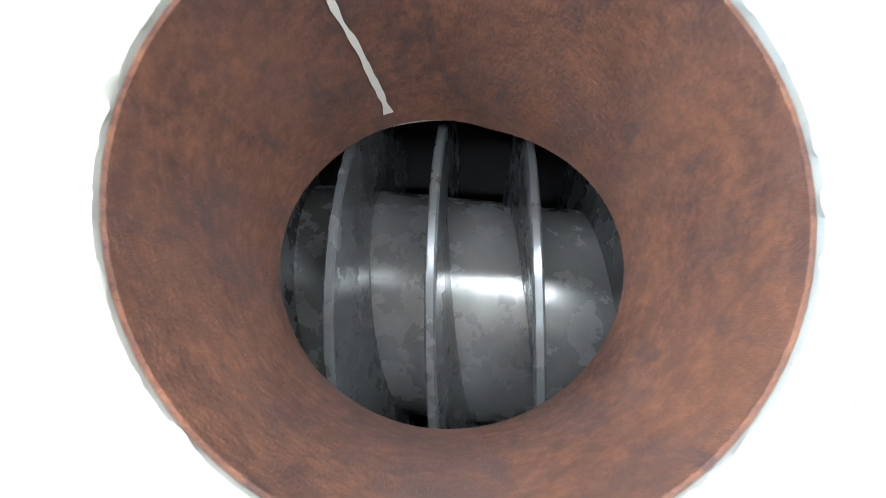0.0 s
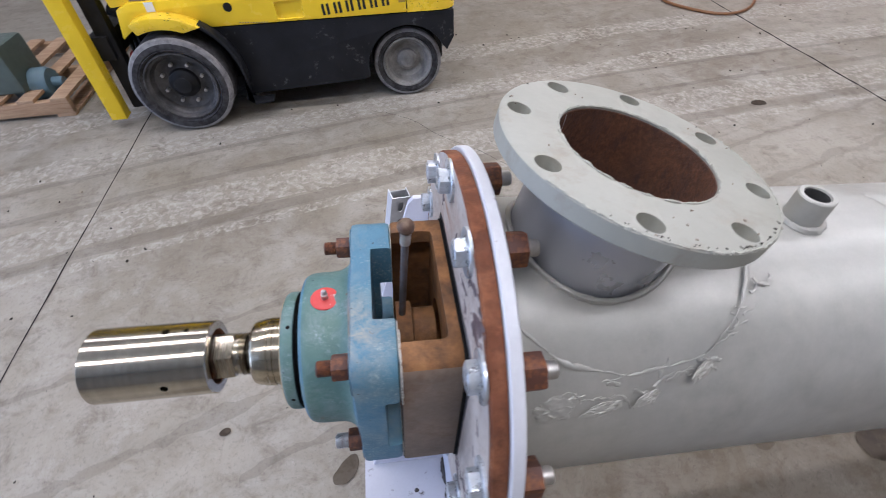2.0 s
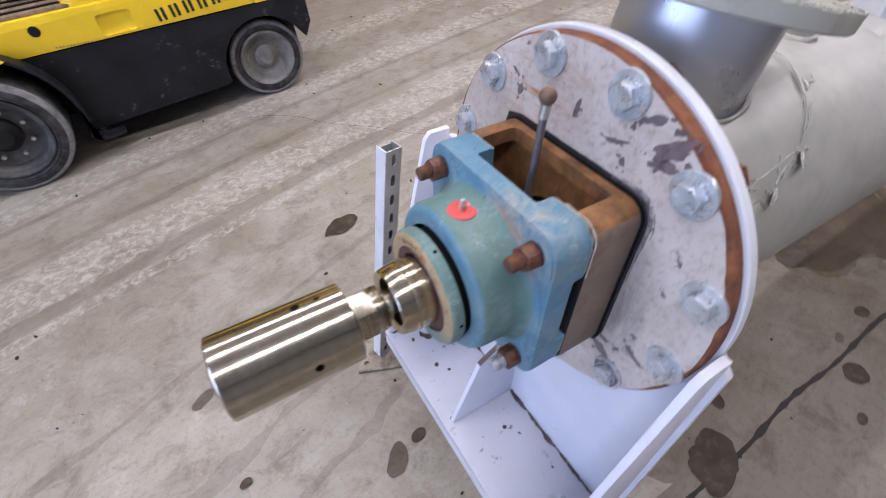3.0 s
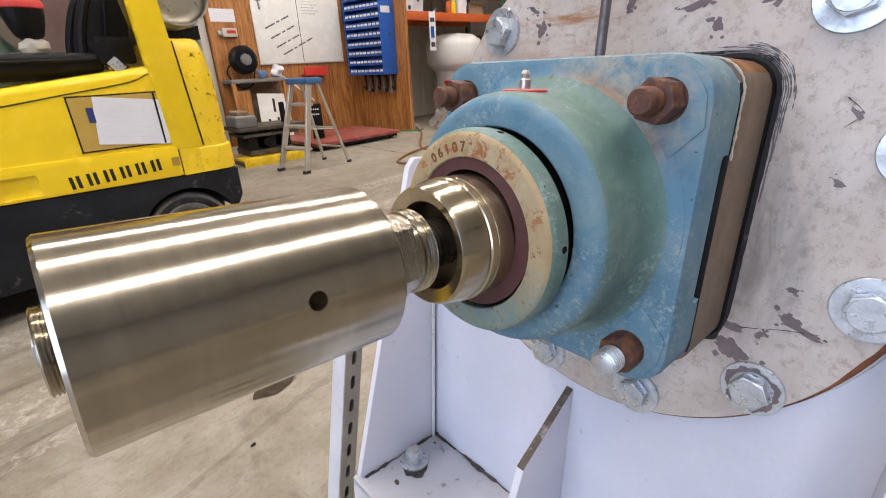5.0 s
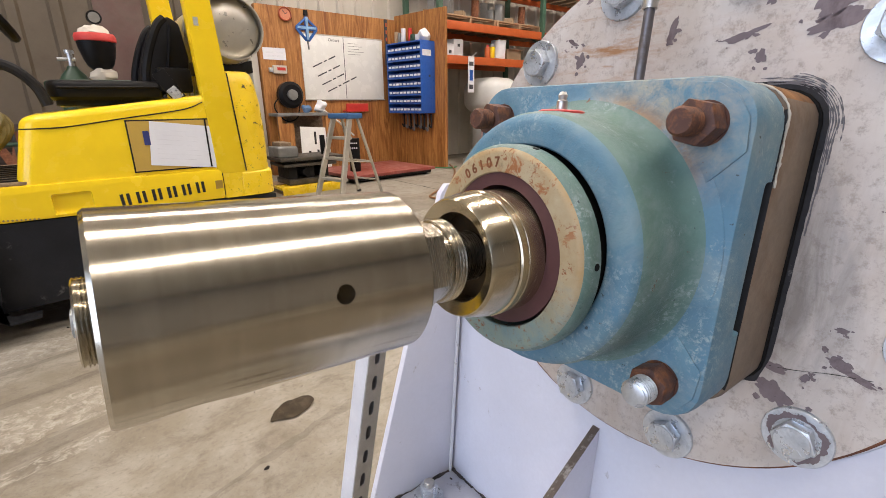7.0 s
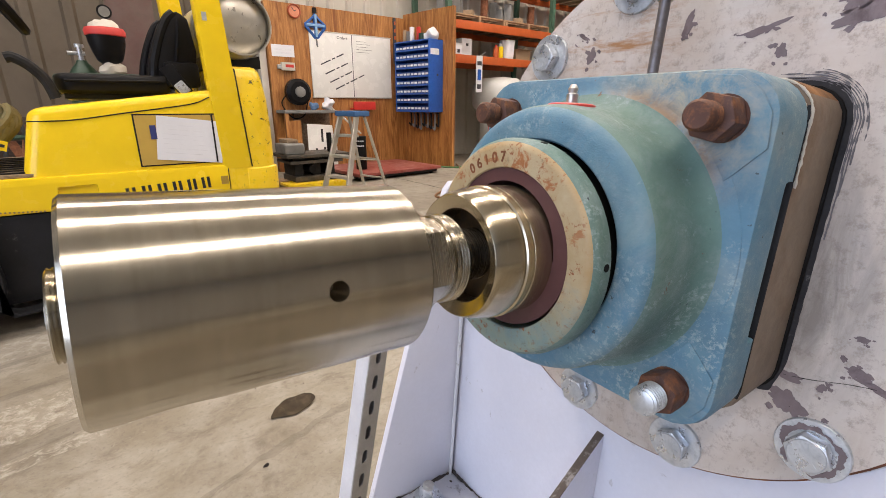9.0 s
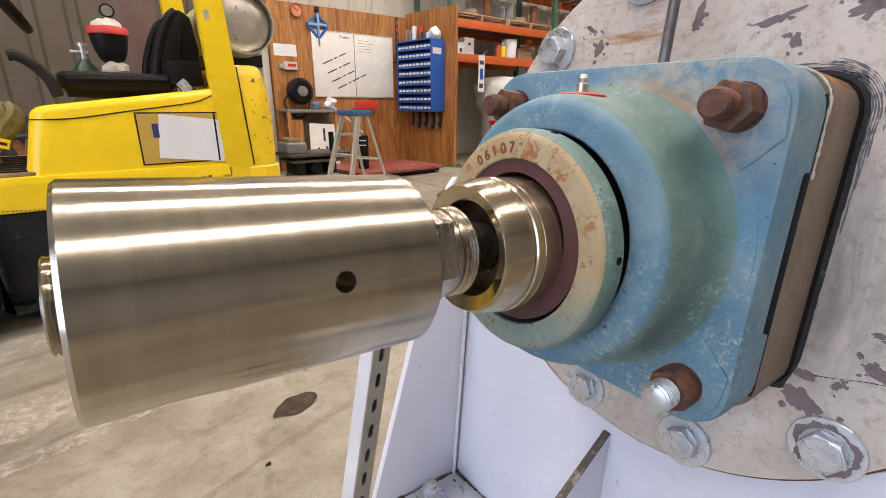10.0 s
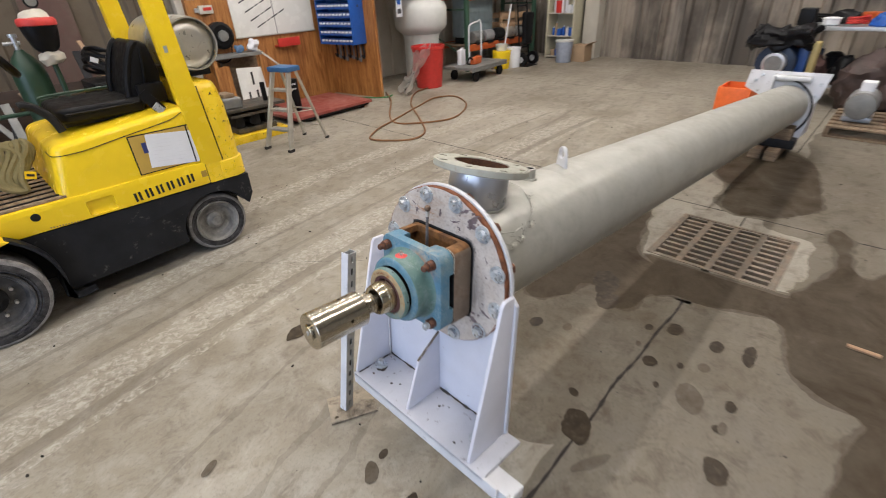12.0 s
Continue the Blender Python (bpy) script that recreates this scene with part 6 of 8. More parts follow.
for k in range(7):
    fk("print_line", moved(box(-0.11, 0.02 + 0.08 * ((k * 5) % 7) / 7, -0.0002, 0.0, -0.0015, 0.0015), Matrix.Translation((-0.020, Y0 + 0.0042, 0.812 - 0.021 * k)) @ pose(0, 0, 0, 0, 7, 0)), M_FAINT)
fk("tape", moved(box(-0.012, 0.012, -0.002, 0, -0.03, 0.03), Matrix.Translation((-0.163, Y0 + 0.0058, 0.79))), plain("blue_tape", (0.03, 0.04, 0.16), 0.5))
fk("strap_line", moved(box(-0.0035, 0.0035, -0.004, 0, -0.11, 0.11), Matrix.Translation((0.082, Y0 + 0.0058, 0.755))), M_BLACK)
# maker's mark as plain bars
M_INK = plain("black_lettering", (0.015, 0.014, 0.012), 0.5)
for k in range(6):
    x = -0.305 + 0.061 * k
    for dx, wd in ((0.0, 0.013), (0.024, 0.013)):
        fk("mark_bar", moved(box(dx, dx + wd, -0.0015, 0, 0, 0.052), Matrix.Translation((x, Y0 - 0.0003, 0.504 + 0.004 * k)) @ pose(0, 0, 0, 0, -3.5, 0)), M_INK)
fk("mark_bar", box(0.085, 0.118, Y0 - 0.0015, Y0 - 0.0002, 0.535, 0.575), worn("worn_mark", (0.40, 0.25, 0.03), 0.5))


def wheel(cx, cz, r, y_out, width, bolts):
    """A cushion tyre on a dished rim; its outer face lies at y_out, towards -y."""
    out = thing("wheel")
    out.parent = fork
    out.matrix_local = Matrix.Translation(Vector((cx, y_out, cz)) - FO)
    rr = r * 0.73
    prof = [(0.012, rr), (0.0, rr + 0.012), (0.004, rr + 0.016), (0.0, rr + 0.020), (0.0, r - 0.022), (0.009, r - 0.006), (0.024, r), (width - 0.02, r), (width, r - 0.02), (width, rr)]
    ty = lathe(prof, 72, "y", True)
    for f in ty.faces:
        c = f.calc_center_median()
        f.material_index = 1 if r - 0.026 < math.hypot(c.x, c.z) < r - 0.0005 and c.y < 0.1 else 0
    part("tyre", ty, [M_RUBBER, M_TREAD], out, "dusty cushion tyre")
    part("rim", lathe([(0.014, rr), (0.004, rr - 0.003), (0.004, rr - 0.009), (0.022, rr - 0.016), (0.026, rr - 0.026), (0.062, rr - 0.040), (0.075, r * 0.40), (0.072, r * 0.30), (0.10, r * 0.28), (0.10, rr)], 56, "y", True), M_RIM_DARK if bolts else M_RIM, out, "dished steel rim")
    part("hub", lathe([(0.076, r * 0.31), (0.050, r * 0.29), (0.040, r * 0.22), (0.022, r * 0.17), (0.018, r * 0.10)], 36, "y"), M_RIM if not bolts else M_MACHINE, out, "greasy hub")
    for k in range(bolts):
        a = 2 * math.pi * k / bolts + 0.3
        part("wheel_nut", moved(hexagon(0.0095, "y", 0.052, 0.078), Matrix.Translation((r * 0.42 * math.cos(a), 0, r * 0.42 * math.sin(a)))), M_STUD, out)
    return out


wf = wheel(-1.085, 0.246, 0.246, 2.105, 0.20, 8)
wr = wheel(0.113, 0.195, 0.195, 2.265, 0.15, 0)
for w, cx, cz, y in ((wf, -1.085, 0.246, 3.195), (wr, 0.113, 0.195, 3.035)):
    copy_thing(w, Matrix.Translation(Vector((cx, y, cz)) - FO) @ pose(0, 0, 0, 0, 0, 180))
fk("drive_axle", rod((-1.085, 2.30, 0.246), (-1.085, 3.0, 0.246), 0.07, 16), M_MACHINE)
fk("steer_axle", rod((0.113, 2.40, 0.195), (0.113, 2.92, 0.195), 0.05, 16), M_MACHINE)
fk("chassis", box(-1.28, 0.34, 2.42, 2.90, 0.14, 0.48, 0.02), M_MACHINE)
# front cowl, mast
fk("cowl", prism([(-1.30, 0.60), (-1.33, 1.02), (-1.27, 1.12), (-1.17, 1.13), (-1.14, 0.62)], "y", Y0 + 0.02, Y1 - 0.02, 0.02), M_YELLOW, None, "yellow front cowl")
for y in (2.20, 3.03):
    fk("mast_rail", prism([(-1.555, 0.06), (-1.475, 0.06), (-1.445, 2.05), (-1.525, 2.05)], "y", y, y + 0.07, 0.004), M_YELLOW, None, "yellow mast rail")
    fk("inner_rail", prism([(-1.46, 0.08), (-1.38, 0.08), (-1.35, 2.0), (-1.43, 2.0)], "y", y + 0.09 if y < 2.5 else y - 0.09, y + 0.15 if y < 2.5 else y - 0.03, 0.004), M_MACHINE)
fk("mast_tie", box(-1.50, -1.40, 2.27, 3.03, 0.35, 0.47, 0.01), M_MACHINE)
fk("mast_tie", box(-1.46, -1.38, 2.27, 3.03, 1.85, 1.95, 0.01), M_MACHINE)
fk("lift_cylinder", rod((-1.40, 2.66, 0.10), (-1.36, 2.66, 1.9), 0.045, 16), M_MACHINE)
for y in (2.44, 2.88):
    fk("tilt_cylinder", rod((-1.40, y, 0.55), (-1.16, y, 0.44), 0.032, 14), M_MACHINE)
fk("mast_pivot", box(-1.44, -1.22, 2.30, 3.02, 0.10, 0.24, 0.02), M_MACHINE)
for k in range(4):
    fk("hose", pipe_along(smooth_path([(-1.41, 2.50 + 0.06 * k, 0.25), (-1.36, 2.50 + 0.05 * k, 0.8), (-1.34, 2.52 + 0.05 * k, 1.5)]), 0.012, 6), M_BLACK)
# overhead guard
for y in (2.2165, 3.0155):
    fk("guard_post", prism([(0.106, 0.606), (0.236, 0.606), (0.140, 2.02), (0.046, 2.02)], "y", y, y + 0.068, 0.008), M_YELLOW, None, "yellow overhead guard post")
    fk("guard_front_post", prism([(-1.26, 1.08), (-1.19, 1.08), (-0.98, 2.02), (-1.05, 2.02)], "y", y, y + 0.06, 0.008), M_YELLOW)
fk("guard_roof", cut(box(-1.06, 0.16, 2.255, 3.04, 2.02, 2.075, 0.012), *[box(-0.98 + 0.19 * k, -0.84 + 0.19 * k, 2.33, 2.965, 1.9, 2.2) for k in range(6)]), M_YELLOW)
fk("post_sticker", box(0.100, 0.120, 2.2145, 2.2162, 1.265, 1.30), M_STRUT)
# seat
sc = rounded_block(-0.465, -0.03, 2.41, 2.89, 0.07, 0.03, [(0.02, 0.952), (0.004, 0.965), (0.0, 0.985)] + crown(0.99, 1.036, 0.026)[1:] + [(0.085, 1.028), (0.12, 1.024)])
seat_ob = fk("seat", sc, M_VINYL, None, "black vinyl seat cushion")
fk("seat_piping", pipe_along([(-0.43, 2.402, 1.004), (-0.25, 2.400, 1.006), (-0.06, 2.402, 1.008)], 0.006, 6), M_VINYL, seat_ob)
fk("backrest", prism([(-0.090, 0.985), (-0.070, 1.10), (-0.030, 1.22), (0.012, 1.31), (0.048, 1.332), (0.092, 1.30), (0.112, 1.15), (0.085, 0.985)], "y", 2.45, 2.85, 0.034), M_VINYL, None, "black vinyl backrest")
for y in (2.468, 2.832):
    fk("side_bolster", pipe_along(smooth_path([(-0.088, y, 1.03), (-0.076, y, 1.10), (-0.042, y, 1.20), (0.000, y, 1.285), (0.034, y, 1.318)], 6), 0.022, 10), M_VINYL, None, "padded side bolster")
fk("backrest_seam", pipe_along(smooth_path([(-0.01, 2.444, 1.02), (0.022, 2.442, 1.16), (0.045, 2.444, 1.29)]), 0.007, 6), M_VINYL)
fk("hip_guard", box(-0.05, 0.10, 2.40, 2.45, 0.985, 1.10, 0.02), M_VINYL)
belt = fk("seat_belt", moved(box(-0.03, 0.03, -0.004, 0.004, -0.09, 0.05, 0.003), Matrix.Translation((-0.035, 2.30, 1.03)) @ pose(0, 0, 0, 0, -32, 0)), M_VINYL, None, "black belt webbing")
fk("buckle", moved(box(-0.022, 0.022, -0.007, 0.007, -0.035, 0.02, 0.004), Matrix.Translation((-0.018, 2.258, 0.985)) @ pose(0, 0, 0, 0, -38, 0)), M_ZINC, belt, "metal buckle")
fk("seat_rail", box(-0.44, 0.02, 2.46, 2.88, 0.93, 0.957, 0.004), M_MACHINE)
# gas tank
tk = lathe([(2.34, 0.02), (2.345, 0.08), (2.36, 0.125), (2.385, 0.148), (2.40, 0.152), (2.42, 0.152), (2.46, 0.156), (2.98, 0.156), (3.02, 0.14), (3.045, 0.09), (3.05, 0.02)], 56, "y")
tank_ob = fk("gas_tank", moved(tk, Matrix.Translation((0.30, 0.0, 1.285))), M_TANK, None, "dull metal gas tank")
fk("tank_rim", moved(lathe([(2.325, 0.138), (2.325, 0.146), (2.40, 0.1535), (2.40, 0.146)], 56, "y", True), Matrix.Translation((0.30, 0.0, 1.285))), M_TANK, tank_ob, "tank foot ring")
fk("tank_cradle", prism([(0.18, 1.09), (0.42, 1.09), (0.42, 1.155), (0.35, 1.132), (0.25, 1.132), (0.18, 1.155)], "y", 2.48, 2.95, 0.004), M_MACHINE)
fk("tank_strap", moved(lathe([(2.62, 0.157), (2.62, 0.161), (2.66, 0.161), (2.66, 0.157)], 48, "y", True), Matrix.Translation((0.30, 0.0, 1.285))), M_STRUT, tank_ob)
# controls
ring_pts = [(-0.60 + 0.17 * math.cos(a) * 0.45, 2.64 + 0.17 * math.sin(a), 1.34 - 0.17 * math.cos(a) * 0.75) for a in [2 * math.pi * k / 40 for k in range(41)]]
sw = fk("steering_wheel", pipe_along(ring_pts, 0.020, 8), M_VINYL, None, "black steering wheel")
fk("steering_spoke", rod((-0.60, 2.48, 1.34), (-0.60, 2.80, 1.34), 0.010, 8), M_VINYL, sw)
fk("steering_column", rod((-0.63, 2.64, 1.345), (-1.16, 2.64, 1.02), 0.03, 12), M_MACHINE)
fk("brake_lever", pipe_along(smooth_path([(-0.47, 2.40, 0.93), (-0.49, 2.40, 1.00), (-0.53, 2.40, 1.055), (-0.575, 2.40, 1.085), (-0.60, 2.40, 1.082)]), 0.021, 10), M_MACHINE, None, "dark brake lever")
fk("seat_rail_tube", pipe_along(smooth_path([(-0.46, 2.90, 0.95), (-0.46, 2.90, 1.02), (-0.43, 2.90, 1.045), (-0.2, 2.90, 1.05), (0.02, 2.90, 1.05)]), 0.010, 6), M_DARKGREEN, None, "dark hip rail")
fk("rag", rough_up(moved(box(-0.10, 0.10, -0.05, 0.05, 0, 0.03, 0.012, seg=3), Matrix.Translation((-0.33, 2.97, 0.925))), 0.012, 30), M_PAPER, None, "crumpled white rag")
webbing = thing("webbing_bundle", Matrix.Translation((-0.715, 2.46, 0.648)), "bundle of tan lifting webbing with a yellow tag", "webbing")
M_WEB = worn("tan_webbing", (0.225, 0.19, 0.085), 0.8, 0.0, 20, 0.2, bump=0.4)
for k in range(5):
    a0 = 0.5 * k
    loop = [(0.06 * math.cos(a) + 0.018 * k - 0.04 + 0.02 * math.sin(3 * a + k), 0.05 * math.sin(a + a0) + 0.01 * k, 0.135 + 0.115 * math.sin(a + 0.3 * k)) for a in [2 * math.pi * j / 24 for j in range(25)]]
    part("strap", pipe_along(loop, 0.016, 7), M_WEB, webbing)
part("tag", moved(box(-0.024, 0.024, -0.002, 0.002, -0.02, 0.02), Matrix.Translation((0.03, -0.075, 0.10)) @ pose(0, 0, 0, 0, 18, 0)), M_YELLOW, webbing, "yellow paper tag")
part("tag_mark", moved(box(-0.016, 0.016, -0.0035, -0.0021, -0.006, 0.006), Matrix.Translation((0.03, -0.075, 0.10)) @ pose(0, 0, 0, 0, 18, 0)), M_INK, webbing)
# the pallet ahead of the mast
pallet = thing("pallet", Matrix.Translation((-2.36, 2.44, 0)), "light pine pallet on the floor", "pallet")


def pallet_parts(ob, lx, ly, slats, mt):
    for k in range(slats):
        y = 0.0 + (ly - 0.09) * k / (slats - 1)
        part("slat", box(0, lx, y, y + 0.09, 0.095, 0.113, 0.002), mt, ob)
    for x in (0.0, lx / 2 - 0.02, lx - 0.04):
        part("stringer", box(x, x + 0.04, 0.001, ly - 0.001, 0.018, 0.0945, 0.002), mt, ob)
    for y in (0.0, ly / 2 - 0.05, ly - 0.10):
        part("bottom_board", box(0, lx, y, y + 0.10, 0.0, 0.0175, 0.002), mt, ob)


pallet.matrix_world = Matrix.Translation((-1.86, 2.43, 0)) @ pose(0, 0, 0, 0, 0, 90)
pallet_parts(pallet, 1.0, 1.15, 7, M_PINE)
gearbox = thing("gearbox", Matrix.Translation((-2.30, 2.66, 0.113)), "grey-green gear reducer on a pine pallet", "gearbox")
M_GREY_GREEN = plain("grey_green_enamel", (0.10, 0.13, 0.115), 0.45)
part("case", box(-0.2, 0.2, -0.14, 0.14, 0, 0.26, 0.03), M_GREY_GREEN, gearbox)
part("output_hub", lathe([(0.10, 0.09), (0.27, 0.09), (0.29, 0.08), (0.29, 0.03), (0.35, 0.03)], 32, "x"), plain("blue_grey_hub", (0.13, 0.21, 0.26), 0.45), gearbox)
part("cap", rod((0, 0, 0.25), (0, 0, 0.31), 0.05, 20), M_RUSTNUT, gearbox)
cart_l = thing("workshop_cart", Matrix.Translation((-1.70, 3.10, 0)), "grey steel cart on red caster wheels", "cart")
for x in (0.0, 0.45):
    for y in (0.0, 0.5):
        part("leg", box(x, x + 0.035, y, y + 0.035, 0.125, 0.85, 0.003), M_STRUT, cart_l)
        cst = part("caster", lathe([(-0.014, 0.045), (-0.016, 0.05), (0.016, 0.05), (0.014, 0.045)], 24, "y"), plain("red_caster", (0.25, 0.03, 0.03), 0.5), cart_l, "red caster wheel")
        cst.matrix_local = Matrix.Translation((x + 0.0175, y + 0.0175, 0.05))
        part("fork_plate", box(x - 0.005, x + 0.04, y + 0.036, y + 0.042, 0.04, 0.125), M_STRUT, cart_l)
part("shelf", box(-0.01, 0.495, -0.01, 0.545, 0.30, 0.33, 0.004), M_STRUT, cart_l)
part("shelf", box(-0.01, 0.495, -0.01, 0.545, 0.85, 0.88, 0.004), M_STRUT, cart_l)


# ---- north side: plywood bay ----
brown_wall = part("wall_north_panel", moved(ribbed(1.62 - WEST_X, 3.6, 0.36, 0.03), pose(WEST_X, NORTH_Y - 0.06, 0)), M_SHEET, smooth=0)
tagged(brown_wall, "dirty tan ribbed metal wall panel", "wall", kind="structure")
PY = 6.18
ply = part("wall_plywood", box(1.74, 3.86, PY, PY + 0.10, 0, 2.15, 0.002), M_PLY, smooth=0)
tagged(ply, "varnished orange-brown plywood wall", "wall", kind="structure")
RP = Matrix.Translation((3.83, PY - 0.002, 0)) @ pose(0, 0, 0, 0, 0, -83)
ret = part("wall_plywood_return", moved(box(0, 1.06, 0.0, 0.05, 0, 2.2, 0.002), RP), M_PLY, smooth=0)
tagged(ret, "varnished plywood return panel", "wall", kind="structure")
post_g = thing("wall_post", Matrix.Translation((1.70, 6.30, 0)), "pale painted steel wall post", "post", kind="structure")
part("column", box(-0.06, 0.03, -0.06, 0.06, 0, 3.4, 0.006), M_SHEET_PALE, post_g)

M_WHITEBOARD = worn("whiteboard_enamel", (0.74, 0.74, 0.70), 0.25, 0.0, 3, 0.03, bump=0.02)
M_INKY = plain("marker_ink", (0.05, 0.05, 0.06), 0.5)
M_BRIGHTRED = plain("red_plastic", (0.55, 0.035, 0.025), 0.4)
M_CLOUD = worn("milky_plastic", (0.62, 0.63, 0.60), 0.45, 0.0, 6, 0.08)
M_BINBLUE = plain("blue_enamel", (0.02, 0.10, 0.42), 0.35)
M_ORANGE = worn("orange_rack_enamel", (0.52, 0.105, 0.02), 0.45, 0.0, 8, 0.12, second=(0.2, 0.06, 0.03), amount=0.25, sscale=12)
M_RACKGREEN = plain("green_rack_enamel", (0.05, 0.11, 0.07), 0.5)
M_CARD = worn("cardboard", (0.36, 0.25, 0.15), 0.8, 0.0, 6, 0.1)
M_ALU = worn("ladder_aluminium", (0.55, 0.53, 0.47), 0.4, 0.6, 12, 0.15, second=(0.3, 0.27, 0.2), amount=0.3, sscale=22)
M_GREY = worn("mid_grey_steel", (0.22, 0.22, 0.21), 0.5, 0.2, 10, 0.2)

board = thing("whiteboard", Matrix.Translation((2.30, PY, 1.0)), "white marker board with handwriting on the plywood wall", "whiteboard")
part("panel", box(0.0, 1.28, -0.02, -0.001, 0.0, 0.85, 0.003), M_WHITEBOARD, board)
for a in ((-0.008, 1.288, -0.008, 0.008), (-0.008, 1.288, 0.842, 0.858)):
    part("rail", box(a[0], a[1], -0.024, -0.0005, a[2], a[3], 0.002), M_ALU, board)
part("divider", box(0.628, 0.636, -0.0225, -0.0205, 0.01, 0.84), M_INKY, board)
head_cu = bpy.data.curves.new("heading", "FONT")
head_cu.body, head_cu.size, head_cu.extrude = "Orders", 0.056, 0.0006
head_tmp = new("tmp", head_cu)
head_me = bpy.data.meshes.new_from_object(head_tmp.evaluated_get(bpy.context.evaluated_depsgraph_get()))
bpy.data.objects.remove(head_tmp)
head_bm = bmesh.new()
head_bm.from_mesh(head_me)
bpy.data.meshes.remove(head_me)
part("heading", moved(head_bm, Matrix.Translation((0.40, -0.0212, 0.775)) @ pose(0, 0, 0, 90, 0, 0)), M_INKY, board, "handwritten heading", smooth=0)
# four slanting lines of handwriting, as bars
for x, z, n in ((0.14, 0.43, 3), (0.20, 0.31, 3), (0.26, 0.20, 3), (0.34, 0.11, 4)):
    for k in range(n):
        w = (0.16, 0.05, 0.12, 0.10)[k]
        part("script", moved(box(0.0, w, -0.0218, -0.0206, -0.008, 0.008), Matrix.Translation((x, 0, z)) @ pose(0, 0, 0, 0, -24, 0)), M_INKY, board)
        x, z = x + (w + 0.028) * 0.914, z + (w + 0.028) * 0.407
for row in range(5):
    part("script", box(0.70, 0.86 + 0.12 * ((row * 3) % 5) / 5, -0.0216, -0.0206, 0.765 - 0.036 * row, 0.770 - 0.036 * row), M_GREY, board)
tray = thing("red_tray", Matrix.Translation((2.86, PY, 0.83)), "small red plastic tray screwed under the whiteboard", "tray")
part("body", prism([(0, 0), (-0.11, 0.01), (-0.12, 0.11), (-0.11, 0.11), (-0.10, 0.02), (0, 0.02)], "x", 0.0, 0.36, 0.003), M_BRIGHTRED, tray)
tray.matrix_world = Matrix.Translation((2.86, PY - 0.001, 0.83))
part("front", box(0.0, 0.36, -0.13, -0.118, 0.0, 0.115, 0.004), M_BRIGHTRED, tray)
clock = thing("wall_clock", Matrix.Translation((2.12, PY, 2.06)), "small round orange-rimmed wall clock", "clock")
part("rim", lathe([(-0.001, 0.085), (-0.03, 0.085), (-0.036, 0.078), (-0.03, 0.070), (-0.001, 0.070)], 36, "y", True), plain("orange_rim", (0.42, 0.09, 0.035), 0.4), clock)
part("face", lathe([(-0.001, 0.069), (-0.02, 0.069)], 32, "y"), plain("orange_face", (0.62, 0.24, 0.13), 0.5), clock, "orange dial")
part("hour_hand", moved(box(-0.004, 0.004, -0.024, -0.0205, 0, 0.035), pose(0, 0, 0, 0, 60, 0)), M_INKY, clock)
part("minute_hand", moved(box(-0.003, 0.003, -0.025, -0.0205, 0, 0.055), pose(0, 0, 0, 0, -35, 0)), M_INKY, clock)
hook = thing("blue_hand_tool", Matrix.Translation((2.40, PY, 1.92)), "blue cross-shaped hand tool hung on the plywood", "tool")
kite = prism([(0.0, 0.15), (0.045, 0.10), (0.15, 0.015), (0.15, -0.03), (0.03, -0.17), (-0.03, -0.17), (-0.15, -0.03), (-0.15, 0.015), (-0.045, 0.10)], "y", -0.030, -0.004, 0.004)
kite = cut(kite, *[prism([(sx * 0.022, 0.085), (sx * 0.10, 0.024), (sx * 0.022, 0.024)], "y", -0.1, 0.1) for sx in (-1, 1)], *[prism([(sx * 0.022, -0.032), (sx * 0.105, -0.032), (sx * 0.022, -0.125)], "y", -0.1, 0.1) for sx in (-1, 1)])
part("frame", kite, plain("tool_blue", (0.03, 0.12, 0.40), 0.4), hook)
# paler cross bars stand in for the highlights on the blue frame
part("bar", box(-0.13, 0.13, -0.042, -0.0305, -0.018, 0.012, 0.004), plain("tool_highlight_blue", (0.22, 0.40, 0.62), 0.4), hook)
part("shaft", box(-0.016, 0.016, -0.046, -0.0425, -0.15, 0.13, 0.002), bpy.data.materials["tool_highlight_blue"], hook)
part("tip", rod((0, -0.02, -0.16), (0.01, -0.02, -0.27), 0.012, 8), M_GREY, hook)
part("knob", rod((0, -0.02, 0.15), (0, -0.02, 0.21), 0.03, 12), M_MACHINE, hook)
sign = thing("wall_sign", Matrix.Translation((1.78, PY, 1.50)), "small white card sign with two printed lines", "sign")
part("card", box(0.0, 0.30, -0.006, -0.0005, 0.0, 0.145), M_PAPER, sign)
for z in (0.09, 0.045):
    part("print_bar", box(0.03, 0.26, -0.0078, -0.0062, z - 0.011, z + 0.011), M_FAINT, sign)
therm = thing("wall_display", Matrix.Translation((1.96, PY, 1.38)), "small beige wall box with a red display", "display")
part("case", box(-0.08, 0.10, -0.05, -0.001, -0.05, 0.05, 0.006), M_SHEET_PALE, therm)
part("screen", box(-0.03, 0.08, -0.053, -0.0505, -0.012, 0.025), M_BRIGHTRED, therm)
part("side_clip", box(-0.13, -0.081, -0.04, -0.001, -0.03, 0.02, 0.004), M_ZINC, therm)
reel = thing("cord_reel", Matrix.Translation((2.05, PY, 1.06)), "black cord reel with a grey hub on the plywood", "cord reel")
part("drum", lathe([(-0.001, 0.15), (-0.05, 0.17), (-0.13, 0.17), (-0.17, 0.13), (-0.17, 0.05)], 32, "y"), M_VINYL, reel)
part("hub", lathe([(-0.165, 0.07), (-0.20, 0.065), (-0.205, 0.03)], 28, "y"), M_GREY, reel)
